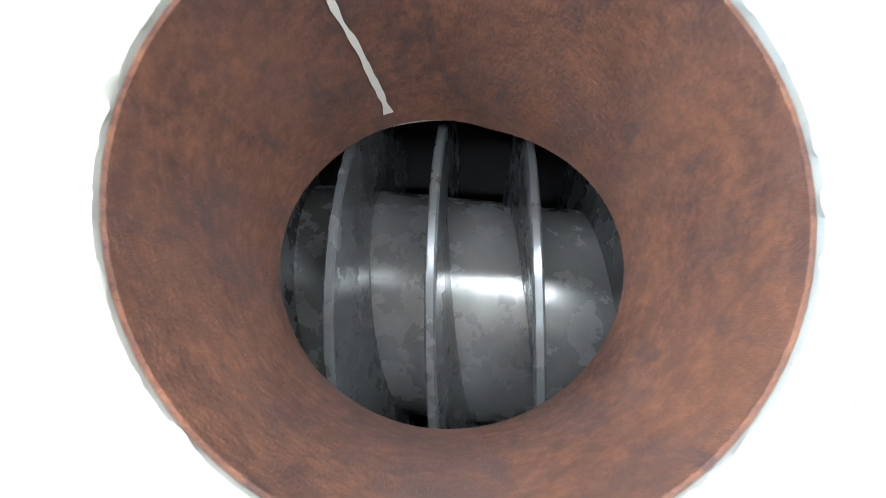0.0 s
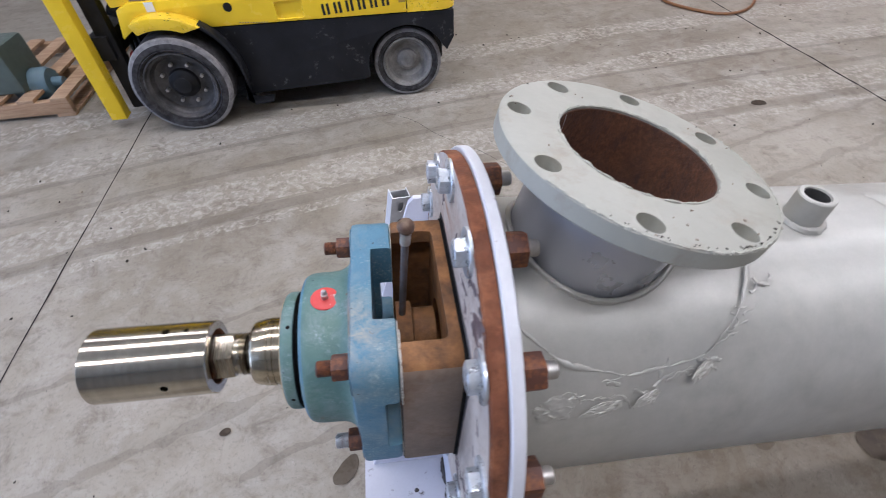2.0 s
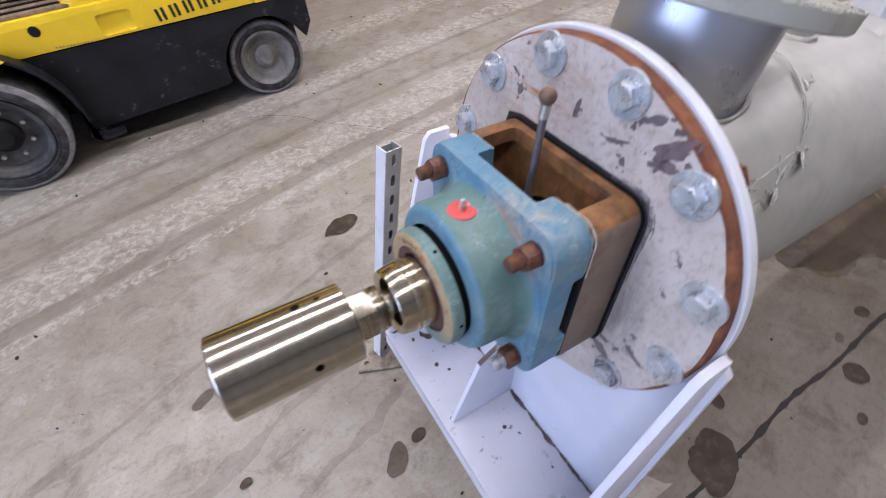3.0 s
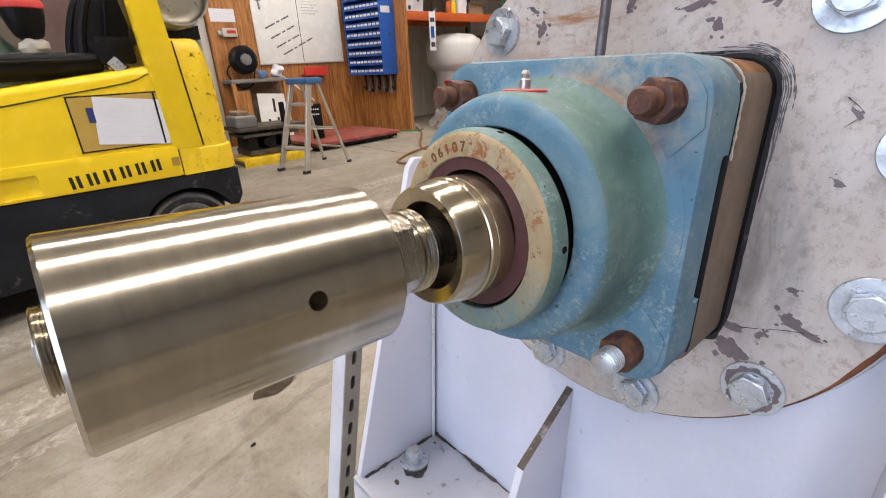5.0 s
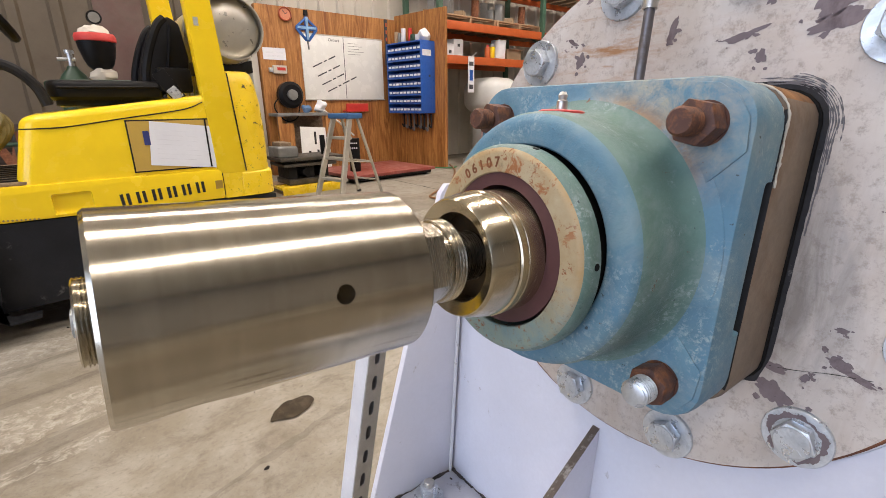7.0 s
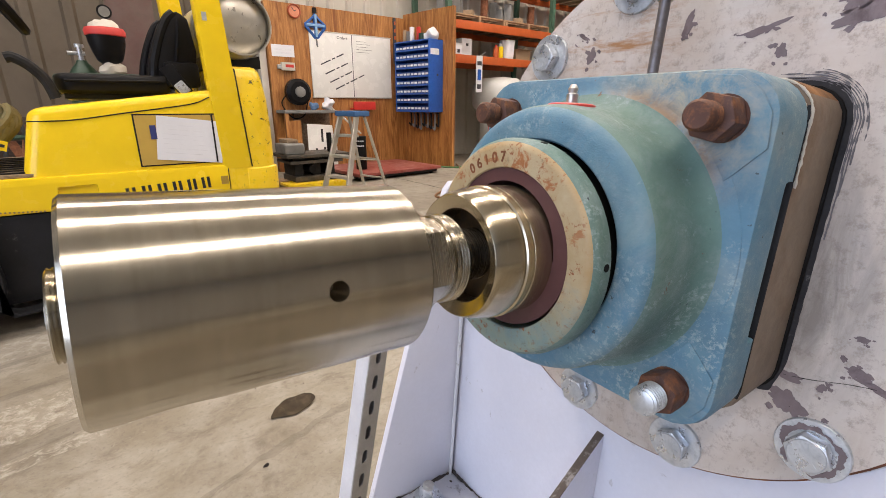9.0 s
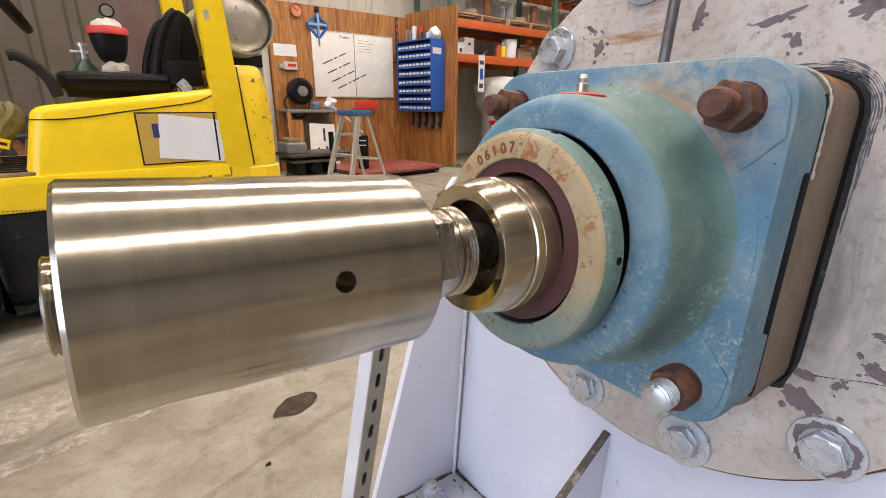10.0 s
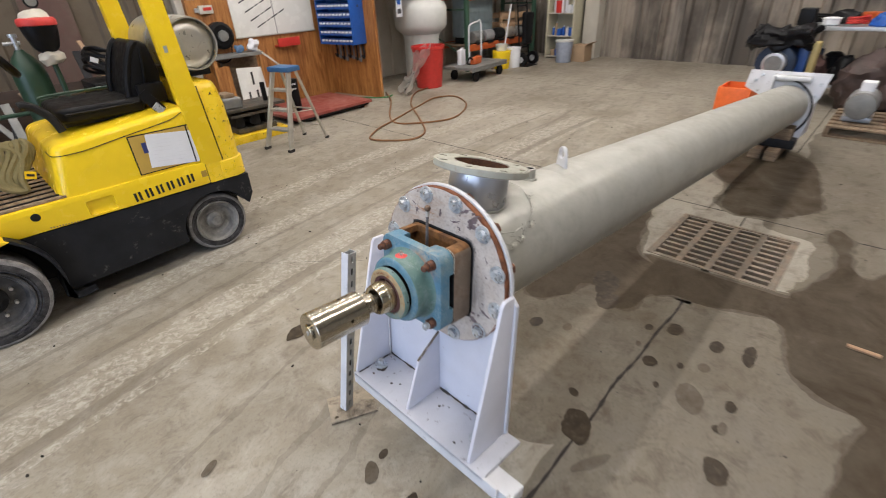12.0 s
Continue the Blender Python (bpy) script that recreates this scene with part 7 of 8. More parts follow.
part("cord", pipe_along(smooth_path([(-0.12, -0.08, 0.0), (-0.22, -0.06, -0.15), (-0.1, -0.10, -0.33), (0.06, -0.10, -0.30), (0.14, -0.06, -0.12)]), 0.009, 6), M_VINYL, reel)
lvl = thing("spirit_level", Matrix.Translation((3.66, PY, 1.50)), "long dark spirit level hung upright", "level")
part("bar", box(-0.02, 0.02, -0.03, -0.001, 0, 0.64, 0.003), M_INKY, lvl)
for k in range(6):
    part("window", box(-0.012, 0.012, -0.033, -0.0305, 0.04 + 0.1 * k, 0.09 + 0.1 * k), M_ORANGE, lvl)

bench = thing("wall_bench", Matrix.Translation((1.76, PY, 0)), "narrow grey-topped wooden bench against the plywood", "bench")
part("top", box(0.0, 0.72, -0.34, -0.002, 0.79, 0.83, 0.004), M_GREY, bench)
part("back_panel", box(0.22, 0.74, -0.05, -0.003, 0.05, 0.785), M_OLDWOOD, bench)
part("leg", box(0.0, 0.05, -0.33, -0.28, 0, 0.79, 0.004), M_PLY, bench)
part("leg", box(0.66, 0.71, -0.33, -0.28, 0, 0.79, 0.004), M_PLY, bench)
part("side", box(0.02, 0.21, -0.31, -0.29, 0.1, 0.70), M_PLY, bench)
poster = thing("stencil_panel", Matrix.Translation((2.02, PY - 0.36, 0.10)), "white panel with black marks leaning on the bench", "panel")
part("sheet", moved(box(0, 0.42, -0.008, 0, 0, 0.56), pose(0, 0, 0, -8, 4, 0)), M_WHITEBOARD, poster)
for k, (x, z, w, h) in enumerate([(0.19, 0.33, 0.03, 0.17), (0.10, 0.10, 0.03, 0.14), (0.22, 0.16, 0.03, 0.10), (0.30, 0.06, 0.04, 0.20), (0.09, 0.05, 0.14, 0.025)]):
    part("mark", moved(box(x, x + w, -0.0105, -0.0082, z, z + h), pose(0, 0, 0, -8, 4, 0)), M_INK, poster)
rags = thing("rag_heap", Matrix.Translation((2.42, PY - 0.2, 0.83)), "crumpled white and blue rags on the bench end", "rags")
b = bmesh.new()
bmesh.ops.create_icosphere(b, subdivisions=3, radius=0.085)
part("cloth", rough_up(moved(b, Matrix.Translation((0, 0, 0.07))), 0.05, 13), M_PAPER, rags)
b = bmesh.new()
bmesh.ops.create_icosphere(b, subdivisions=3, radius=0.06)
part("blue_cloth", rough_up(moved(b, Matrix.Translation((-0.20, 0.02, 0.05))), 0.04, 16), plain("blue_rag", (0.10, 0.18, 0.32), 0.8), rags)
part("hanging_tie", pipe_along(smooth_path([(0.02, -0.08, 0.02), (0.10, -0.25, -0.10), (0.22, -0.5, -0.3)]), 0.012, 6), M_SHEET_PALE, rags)

press = thing("shop_vice", Matrix.Translation((1.62, 4.86, 0)), "greasy dark machine vice with stacked plates on a yellow plank base", "vice")
M_PLATE = worn("greasy_plate_steel", (0.075, 0.070, 0.060), 0.45, 0.4, 10, 0.3, second=(0.15, 0.11, 0.07), amount=0.4, edge=0.15, sscale=12)
for k, y in enumerate((-0.26, 0.02)):
    part("base_plank", box(-0.36, 0.36, y, y + 0.24, 0.055, 0.085, 0.005), M_PINE if k else M_YELLOW_CHIP, press, "yellow-painted plank")
part("base_edge", box(-0.355, 0.355, -0.272, -0.2605, 0.0, 0.084, 0.004), M_YELLOW_CHIP, press, "yellow base edge")
for x in (-0.30, 0.0, 0.30):
    part("skid", box(x - 0.03, x + 0.03, -0.25, 0.25, 0.0, 0.054), M_OLDWOOD, press)
part("bed", box(-0.24, 0.26, -0.18, 0.20, 0.086, 0.15, 0.012), M_PLATE, press)
for x in (-0.18, 0.02, 0.19):
    part("column", box(x - 0.05, x + 0.05, -0.15, 0.17, 0.1505, 0.285, 0.008), M_MACHINE, press)
part("screw", rod((-0.05, -0.215, 0.225), (-0.05, 0.18, 0.225), 0.040, 20), M_VINYL, press)
part("lower_plate", box(-0.29, 0.32, -0.21, 0.22, 0.286, 0.318, 0.006), M_PLATE, press)
part("spacer", box(-0.25, 0.22, -0.17, 0.18, 0.3185, 0.350, 0.004), M_MACHINE, press)
part("upper_plate", box(-0.33, 0.40, -0.23, 0.24, 0.3505, 0.385, 0.006), M_PLATE, press)
part("jaw", rough_up(box(-0.32, -0.10, -0.16, 0.16, 0.3855, 0.50, 0.020, seg=3), 0.012, 12), M_GREY, press, "worn grey jaw")
part("jaw_cap", box(-0.28, -0.15, -0.12, 0.12, 0.5005, 0.545, 0.014), M_OLDWOOD, press)
part("lever", box(0.22, 0.27, -0.06, -0.02, 0.3855, 0.60, 0.008), M_VINYL, press)
scale_ob = thing("platform_scale", Matrix.Translation((2.82, 5.32, 0)) @ pose(0, 0, 0, 0, 0, 3), "low red steel platform scale on the floor", "platform")
M_REDPLATE = worn("worn_red_plate", (0.27, 0.055, 0.04), 0.5, 0.0, 4, 0.15, second=(0.34, 0.15, 0.12), amount=0.4, edge=0.15, sscale=4)
part("deck", box(-0.66, 0.66, -0.54, 0.5, 0.062, 0.10, 0.004), M_REDPLATE, scale_ob)
part("skirt", box(-0.62, 0.62, -0.50, 0.46, 0.025, 0.0615), M_SKIRT, scale_ob)
for x in (-0.55, 0.55):
    for y in (-0.44, 0.4):
        part("foot", rod((x, y, 0), (x, y, 0.026), 0.03, 12), M_MACHINE, scale_ob)

# stepladder
lad = thing("stepladder", Matrix.Translation((1.78, 4.06, 0)) @ pose(0, 0, 0, 0, 0, 15), "low aluminium stepladder with a blue top cap", "stepladder")
TOPZ = 0.795


def slant(p0, p1, wx, wy):
    """A rail from p0 up to p1 with level ends."""
    b = box(-wx / 2, wx / 2, -wy / 2, wy / 2, 0.0, 1.0)
    for v in b.verts:
        c = Vector(p0).lerp(Vector(p1), v.co.z)
        v.co = Vector((c.x + v.co.x, c.y + v.co.y, c.z))
    return soften(b, 0.003, 1)


front = [((-0.295, sy * 0.180, 0.0), (-0.055, sy * 0.115, TOPZ)) for sy in (-1, 1)]
rear = [((0.295, sy * 0.180, 0.0), (0.055, sy * 0.110, TOPZ)) for sy in (-1, 1)]
for p0, p1 in front:
    part("rail", slant(p0, p1, 0.060, 0.026), M_ALU, lad)
    part("foot", box(p0[0] - 0.036, p0[0] + 0.036, p0[1] - 0.020, p0[1] + 0.020, 0, 0.03, 0.005), M_RUBBER, lad)
for p0, p1 in rear:
    part("rear_leg", slant(p0, p1, 0.030, 0.022), M_ALU, lad)
    part("foot", box(p0[0] - 0.02, p0[0] + 0.02, p0[1] - 0.017, p0[1] + 0.017, 0, 0.025, 0.004), M_RUBBER, lad)
    part("spreader", rod(Vector(p0).lerp(Vector(p1), 0.45), Vector((-0.175, p0[1] * 0.82, 0.40)), 0.006, 6), M_ALU, lad)
for k in range(3):
    t = (k + 1) * 0.25 + 0.02
    q = [Vector(p0).lerp(Vector(p1), t) for p0, p1 in front]
    part("step", box(q[0].x - 0.012, q[0].x + 0.075, q[0].y + 0.012, q[1].y - 0.012, q[0].z - 0.013, q[0].z + 0.013, 0.004), M_ALU, lad)
    if k < 2:
        q = [Vector(p0).lerp(Vector(p1), t - 0.06) for p0, p1 in rear]
        part("rear_brace", rod(q[0], q[1], 0.010, 8), M_ALU, lad)
part("top_cap", box(-0.10, 0.10, -0.145, 0.145, TOPZ, TOPZ + 0.052, 0.012), plain("blue_cap", (0.045, 0.13, 0.30), 0.5), lad, "blue plastic top cap")
canister = thing("dotted_canister", Matrix.Translation((2.45, 5.15, 0.10)), "small black canister with white dots on the red platform", "canister")
part("body", rod((0, 0, 0), (0, 0, 0.42), 0.07, 24, None, 0.008), M_VINYL, canister)
for k in range(8):
    a = radians(200 + 22 * (k % 4))
    part("dot", rod((0.069 * math.cos(a), 0.069 * math.sin(a), 0.30 + 0.06 * (k // 4)), (0.072 * math.cos(a), 0.072 * math.sin(a), 0.30 + 0.06 * (k // 4)), 0.010, 8), M_PAPER, canister)

# bolt bins on the return panel
bins = thing("parts_cabinet", RP @ Matrix.Translation((0.12, -0.001, 0.80)), "blue steel parts cabinet with rows of small labelled bins", "cabinet")
part("carcass", cut(box(0.0, 0.74, -0.28, 0.0, 0, 0.98, 0.004), *[box(0.015, 0.725, -0.5, -0.05, 0.03 + 0.119 * k, 0.128 + 0.119 * k) for k in range(8)]), M_BINBLUE, bins)
for k in range(8):
    z = 0.03 + 0.119 * k
    for c in range(9):
        x = 0.018 + 0.0787 * c
        cell = part("bin", box(x, x + 0.074, -0.266, -0.06, z + 0.001, z + 0.055, 0.002, seg=1), plain("bin_blue_dark", (0.012, 0.05, 0.22), 0.45) if k + c == 0 else bpy.data.materials["bin_blue_dark"], bins, smooth=0)
        part("card", box(x + 0.006, x + 0.066, -0.2685, -0.2665, z + 0.010, z + 0.038), M_PAPER, cell, smooth=0)
part("plate", box(0.7405, 0.743, -0.25, -0.08, 0.78, 0.86), M_FAINT, bins)
part("knob", box(0.7405, 0.75, -0.13, -0.10, 0.5, 0.53, 0.003), M_INKY, bins)
cans = thing("can_row", bins.matrix_world @ Matrix.Translation((0, 0, 0.981)), "row of spray cans and rags on the cabinet top", "cans")
for k, (x, r, h, mt) in enumerate([(0.08, 0.03, 0.17, M_CARD), (0.16, 0.03, 0.15, M_GREY), (0.24, 0.035, 0.2, M_PAPER), (0.38, 0.03, 0.19, M_BRIGHTRED), (0.47, 0.06, 0.10, M_DARKGREEN), (0.56, 0.05, 0.09, M_PAPER)]):
    part("can", rod((x, -0.14, 0), (x, -0.14, h), r, 16, None, 0.004), mt, cans)
b = bmesh.new()
bmesh.ops.create_icosphere(b, subdivisions=3, radius=0.09)
part("rag", rough_up(moved(b, Matrix.Translation((0.66, -0.14, 0.07))), 0.05, 12), M_PAPER, cans)
clamps = thing("clamp_row", RP @ Matrix.Translation((0.15, -0.002, 0.78)), "row of dark clamps hanging under the parts cabinet", "clamps")
for k in range(9):
    x = 0.03 + 0.075 * k
    h = 0.18 + 0.06 * ((k * 5) % 4) / 4
    part("clamp", pipe_along(smooth_path([(x, -0.03, 0.0), (x + 0.05, -0.06, -0.02), (x + 0.06, -0.07, -h), (x - 0.01, -0.05, -h + 0.03)]), 0.014, 6), M_GREY if k % 2 else M_MACHINE, clamps)
ghose = thing("green_hose", Matrix.Translation((0, 0, 0)), "thin green hose along the plywood foot", "hose")
part("line", pipe_along(smooth_path([(3.15, 5.98, 0.012), (3.55, 5.70, 0.012), (3.80, 5.30, 0.012), (4.0, 5.06, 0.012), (4.15, 5.10, 0.012)]), 0.011, 7), plain("green_rubber", (0.06, 0.2, 0.07), 0.5), ghose)

# ---- pallet racking ----
rack = thing("pallet_rack", Matrix.Translation((4.20, 5.50, 0)), "pallet rack with green uprights and orange beams", "rack")
for x in (0.0, 2.34, 4.62):
    for y in (0.0, 0.85):
        part("upright", box(x - 0.04, x + 0.04, y, y + 0.07, 0, 3.2, 0.004), M_RACKGREEN, rack)
    for z in (0.25, 1.1, 1.95, 2.8):
        part("brace", rod((x, 0.07, z), (x, 0.85, z + (0.35 if int(z * 4) % 2 else 0.0)), 0.016, 8), M_RACKGREEN, rack)
for x0, x1, zs in ((0.041, 2.299, (1.52, 2.0, 2.75)), (2.381, 4.579, (0.36, 1.25, 2.0, 2.75))):
    for z in zs:
        for y in (0.003, 0.857):
            part("beam", prism([(y, z), (y + 0.055, z), (y + 0.055, z + 0.12), (y, z + 0.12)], "x", x0, x1, 0.004), M_ORANGE, rack)
        for k in range(8):
            xs = x0 + (x1 - x0 - 0.2) * k / 7
            part("deck_board", box(xs, xs + 0.2, 0.06, 0.855, z + 0.085, z + 0.105), M_OLDWOOD, rack)


def simple(name, m, label, cat, *pieces):
    ob = thing(name, m, label, cat)
    for nm, bm_, mt in pieces:
        part(nm, bm_, mt, ob)
    return ob


S2 = 1.625
simple("white_carton", Matrix.Translation((4.40, 5.62, S2)), "white carton with two arrows on the rack shelf", "carton", ("body", box(-0.15, 0.15, 0, 0.25, 0, 0.19, 0.003), M_PAPER), ("mark", box(0.05, 0.10, -0.002, -0.0005, 0.05, 0.10), M_INKY))
simple("white_carton", Matrix.Translation((4.68, 5.66, S2)), "white taller carton on the rack shelf", "carton", ("body", box(-0.1, 0.1, 0, 0.22, 0, 0.27, 0.003), M_PAPER), ("mark", box(-0.02, 0.03, -0.002, -0.0005, 0.16, 0.2), M_INKY))
simple("paper_roll", Matrix.Translation((4.42, 5.75, S2 + 0.19)), "white roll standing on a carton", "roll", ("roll", rod((0, 0, 0), (0, 0, 0.15), 0.055, 20), M_PAPER))
simple("orange_jug", Matrix.Translation((5.28, 5.62, S2)), "small orange bottle on the rack shelf", "bottle", ("body", rod((0, 0, 0), (0, 0, 0.18), 0.05, 16, 0.045, 0.005), M_ORANGE), ("cap", rod((0, 0, 0.18), (0, 0, 0.22), 0.02, 12), M_BRIGHTRED))
simple("yellow_bottle", Matrix.Translation((5.40, 5.64, S2)), "yellow and white bottle on the rack shelf", "bottle", ("body", rod((0, 0, 0), (0, 0, 0.20), 0.05, 16, None, 0.005), M_YELLOW), ("cap", rod((0, 0, 0.2), (0, 0, 0.25), 0.025, 12), M_PAPER))
simple("white_pail", Matrix.Translation((5.60, 5.68, S2)), "white plastic pail on the rack shelf", "pail", ("body", rod((0, 0, 0), (0, 0, 0.29), 0.11, 24, 0.125, 0.005), M_PAPER), ("lid", rod((0, 0, 0.29), (0, 0, 0.31), 0.13, 24), M_CLOUD))
simple("cardboard_box", Matrix.Translation((5.98, 5.66, S2)), "open brown cardboard box on the rack shelf", "box", ("body", box(-0.18, 0.18, 0, 0.28, 0, 0.2, 0.003), M_CARD), ("flap", box(-0.18, 0.18, -0.06, 0.0, 0.19, 0.196), M_CARD))
junk = thing("pallet_load", Matrix.Translation((4.3, 5.55, 2.105)), "wooden pallet with mixed scrap parts on the upper shelf", "pallet")
pallet_parts(junk, 1.1, 0.8, 6, M_PINE)
rj = random.Random(9)
for k in range(14):
    x, y, h = rj.uniform(0.1, 1.0), rj.uniform(0.1, 0.7), rj.uniform(0.08, 0.34)
    mt = rj.choice((M_GREY, M_CARD, M_MACHINE, M_RUST, M_SHEET_PALE, M_TANK))
    part("scrap", moved(box(-0.08, 0.08, -0.06, 0.06, 0, h, 0.01) if k % 3 else rod((0, 0, 0), (0, 0, h), 0.06, 14), Matrix.Translation((x, y, 0.113)) @ pose(0, 0, 0, 0, 0, 30 * k)), mt, junk)
junk2 = copy_thing(junk, Matrix.Translation((5.42, 5.55, 2.105)))
junk3 = copy_thing(junk, Matrix.Translation((7.1, 5.55, 1.355)))
parts_bin = thing("motor_row", Matrix.Translation((6.75, 5.545, 0.465)), "row of grey pumps and motors on the low rack beam", "motors")
for k in range(5):
    part("motor", rod((0.36 * k, 0.05, 0.13), (0.36 * k + 0.26, 0.05, 0.13), 0.11, 20, None, 0.01), (M_GREY, M_STRUT, M_MACHINE, M_TANK, M_GREY)[k], parts_bin)
    part("foot", box(0.36 * k + 0.04, 0.36 * k + 0.22, -0.06, 0.16, 0, 0.04), M_MACHINE, parts_bin)
htag = thing("hang_tag", Matrix.Translation((4.80, 5.495, 1.10)), "long white paper tag with dark print hung on the beam", "tag")
part("strip", box(-0.065, 0.065, -0.006, -0.002, 0.0, 0.54), M_PAPER, htag)
for z, h, w in ((0.05, 0.07, 0.04), (0.18, 0.16, 0.035), (0.40, 0.06, 0.045)):
    part("mark", box(-w, w, -0.0085, -0.0062, z, z + h), (M_BINBLUE if h > 0.1 else M_INKY), htag)
part("hook", rod((0.0, -0.004, 0.53), (0.12, -0.004, 0.60), 0.006, 6), M_ZINC, htag)

# ---- stores along the north-east ----
M_CREAM = worn("cream_enamel", (0.52, 0.49, 0.36), 0.5, 0.0, 6, 0.1)
unit = thing("grey_cabinet", Matrix.Translation((6.78, 5.62, 0.465)), "grey-blue steel cabinet standing on the low rack shelf", "cabinet")
M_GREYBLUE = worn("grey_blue_enamel", (0.23, 0.29, 0.31), 0.45, 0.0, 8, 0.15)
part("case", box(0, 0.80, 0.10, 0.5, 0.12, 0.80, 0.01), M_GREYBLUE, unit)
part("plinth", box(0.03, 0.77, 0.13, 0.47, 0.0, 0.12, 0.004), M_MACHINE, unit)
for k in range(3):
    part("drawer", box(0.03, 0.77, 0.088, 0.0995, 0.15 + 0.215 * k, 0.34 + 0.215 * k, 0.004), M_GREYBLUE, unit)
for k in range(2):
    crate_w = thing("wooden_crate", Matrix.Translation((7.72 + 0.55 * k, 5.58, 0.465)), "open slatted wooden crate of parts on the rack", "crate", "crates on the rack")
    for y in (0.0, 0.42):
        for z in (0.02, 0.20, 0.38):
            part("slat", box(0, 0.48, y, y + 0.018, z, z + 0.11, 0.002), M_PINE, crate_w)
    for x in (0.0, 0.46):
        for y in (0.019, 0.40):
            part("corner_post", box(x, x + 0.02, y, y + 0.02, 0.0, 0.52, 0.002), M_PINE, crate_w)
    part("base_board", box(0.0, 0.48, 0.0185, 0.4195, 0.0, 0.018), M_PINE, crate_w)
pail = thing("red_bin", Matrix.Translation((5.04, 5.12, 0)), "tall red plastic bin under clear film", "bin")
part("body", lathe([(0.0, 0.215), (0.56, 0.262), (0.58, 0.268), (0.60, 0.266), (0.62, 0.284), (0.66, 0.286), (0.66, 0.255), (0.03, 0.20)], 40, "z", True), M_BRIGHTRED, pail)
part("floor_disc", rod((0, 0, 0.005), (0, 0, 0.04), 0.182, 32), M_BRIGHTRED, pail)
film = Nodes("clear_film")
film.set("Base Color", (0.80, 0.78, 0.74)).set("Roughness", 0.3).set("Transmission Weight", 0.88).set("IOR", 1.12)
film.bump(film.noise(14, 6, 0.7), 0.8, 0.02)
sheet = thing("plastic_film", Matrix.Translation((4.56, 5.06, 0)), "crumpled clear plastic film draped by the red bin", "film")
b = bmesh.new()
bmesh.ops.create_grid(b, x_segments=26, y_segments=26, size=0.5)
for v in b.verts:
    u, w = v.co.x, v.co.y
    v.co = Vector((0.58 * u + 0.1 * noise.noise(Vector((u * 5, w * 5, 1))), -0.10 + 0.22 * w + 0.12 * noise.noise(Vector((u * 4, w * 4, 7))), max(0.004, 0.36 + 0.68 * u * 0.9 + 0.12 * noise.noise(Vector((u * 6, w * 6, 3))))))
part("drape", b, film.m, sheet)
drum = thing("plastic_hopper", Matrix.Translation((5.55, 5.78, 0)), "milky white plastic hopper tank", "tank")
part("shell", lathe([(0.0, 0.30), (0.02, 0.32), (0.70, 0.32), (0.78, 0.34), (0.86, 0.44), (0.92, 0.47), (1.18, 0.48), (1.26, 0.44), (1.34, 0.30), (1.36, 0.1)], 48, "z"), M_CLOUD, drum)
cart = thing("flat_cart", Matrix.Translation((5.75, 4.66, 0)) @ pose(0, 0, 0, 0, 0, 6), "low grey flatbed cart with black wheels", "cart")
part("deck", box(-0.12, 1.05, -0.02, 0.62, 0.20, 0.245, 0.006), M_GREY, cart)
part("apron", box(-0.12, 1.05, -0.022, 0.02, 0.17, 0.20, 0.003), M_GREY, cart)
for x in (0.04, 0.85):
    for y in (0.03, 0.5):
        wl = part("wheel", lathe([(-0.022, 0.055), (-0.024, 0.085), (0.024, 0.085), (0.022, 0.055)], 28, "y"), M_VINYL, cart, "black caster wheel")
        wl.matrix_local = Matrix.Translation((x, y, 0.085))
        part("fork", box(x - 0.03, x + 0.03, y + 0.026, y + 0.032, 0.08, 0.20), M_GREY, cart)
part("handle", pipe_along(smooth_path([(0.60, 0.55, 0.24), (0.60, 0.55, 0.75), (0.64, 0.55, 0.86), (0.86, 0.55, 0.90), (1.0, 0.55, 0.86), (1.02, 0.55, 0.24)], 6), 0.015, 8), M_PAPER, cart)
saw = thing("orange_power_tool", cart.matrix_world @ Matrix.Translation((0.34, 0.22, 0.245)), "orange power tool lying on the flat cart", "tool")
part("body", rough_up(box(-0.12, 0.12, -0.06, 0.06, 0, 0.13, 0.03, seg=3), 0.02, 12), M_ORANGE, saw)
part("handle", pipe_along(smooth_path([(-0.1, 0, 0.08), (-0.2, 0, 0.13), (-0.28, 0, 0.05), (-0.2, 0, 0.02)]), 0.016, 8), M_VINYL, saw)
simple("white_jug", cart.matrix_world @ Matrix.Translation((0.16, 0.42, 0.245)), "white plastic jug on the flat cart", "jug", ("body", box(-0.07, 0.07, -0.05, 0.05, 0, 0.26, 0.02, seg=3), M_PAPER), ("cap", rod((0.02, 0, 0.26), (0.02, 0, 0.29), 0.025, 12), M_PAPER))
mop = thing("mop_bucket", Matrix.Translation((7.15, 5.15, 0)), "yellow mop bucket with a white mop handle", "bucket")
part("tub", rod((0, 0, 0), (0, 0, 0.34), 0.15, 24, 0.19, 0.008), M_YELLOW, mop)
part("wringer", rod((0, 0, 0.30), (0, 0, 0.46), 0.09, 16, 0.12), M_CLOUD, mop)
part("mop_handle", rod((0.0, -0.03, 0.2), (0.22, -0.05, 1.15), 0.014, 10), M_PAPER, mop)
simple("white_pail", Matrix.Translation((7.42, 5.05, 0)), "white pail standing on the floor", "pail", ("body", rod((0, 0, 0), (0, 0, 0.36), 0.13, 24, 0.145, 0.006), M_PAPER), ("rim", rod((0, 0, 0.34), (0, 0, 0.375), 0.152, 24), M_PAPER))
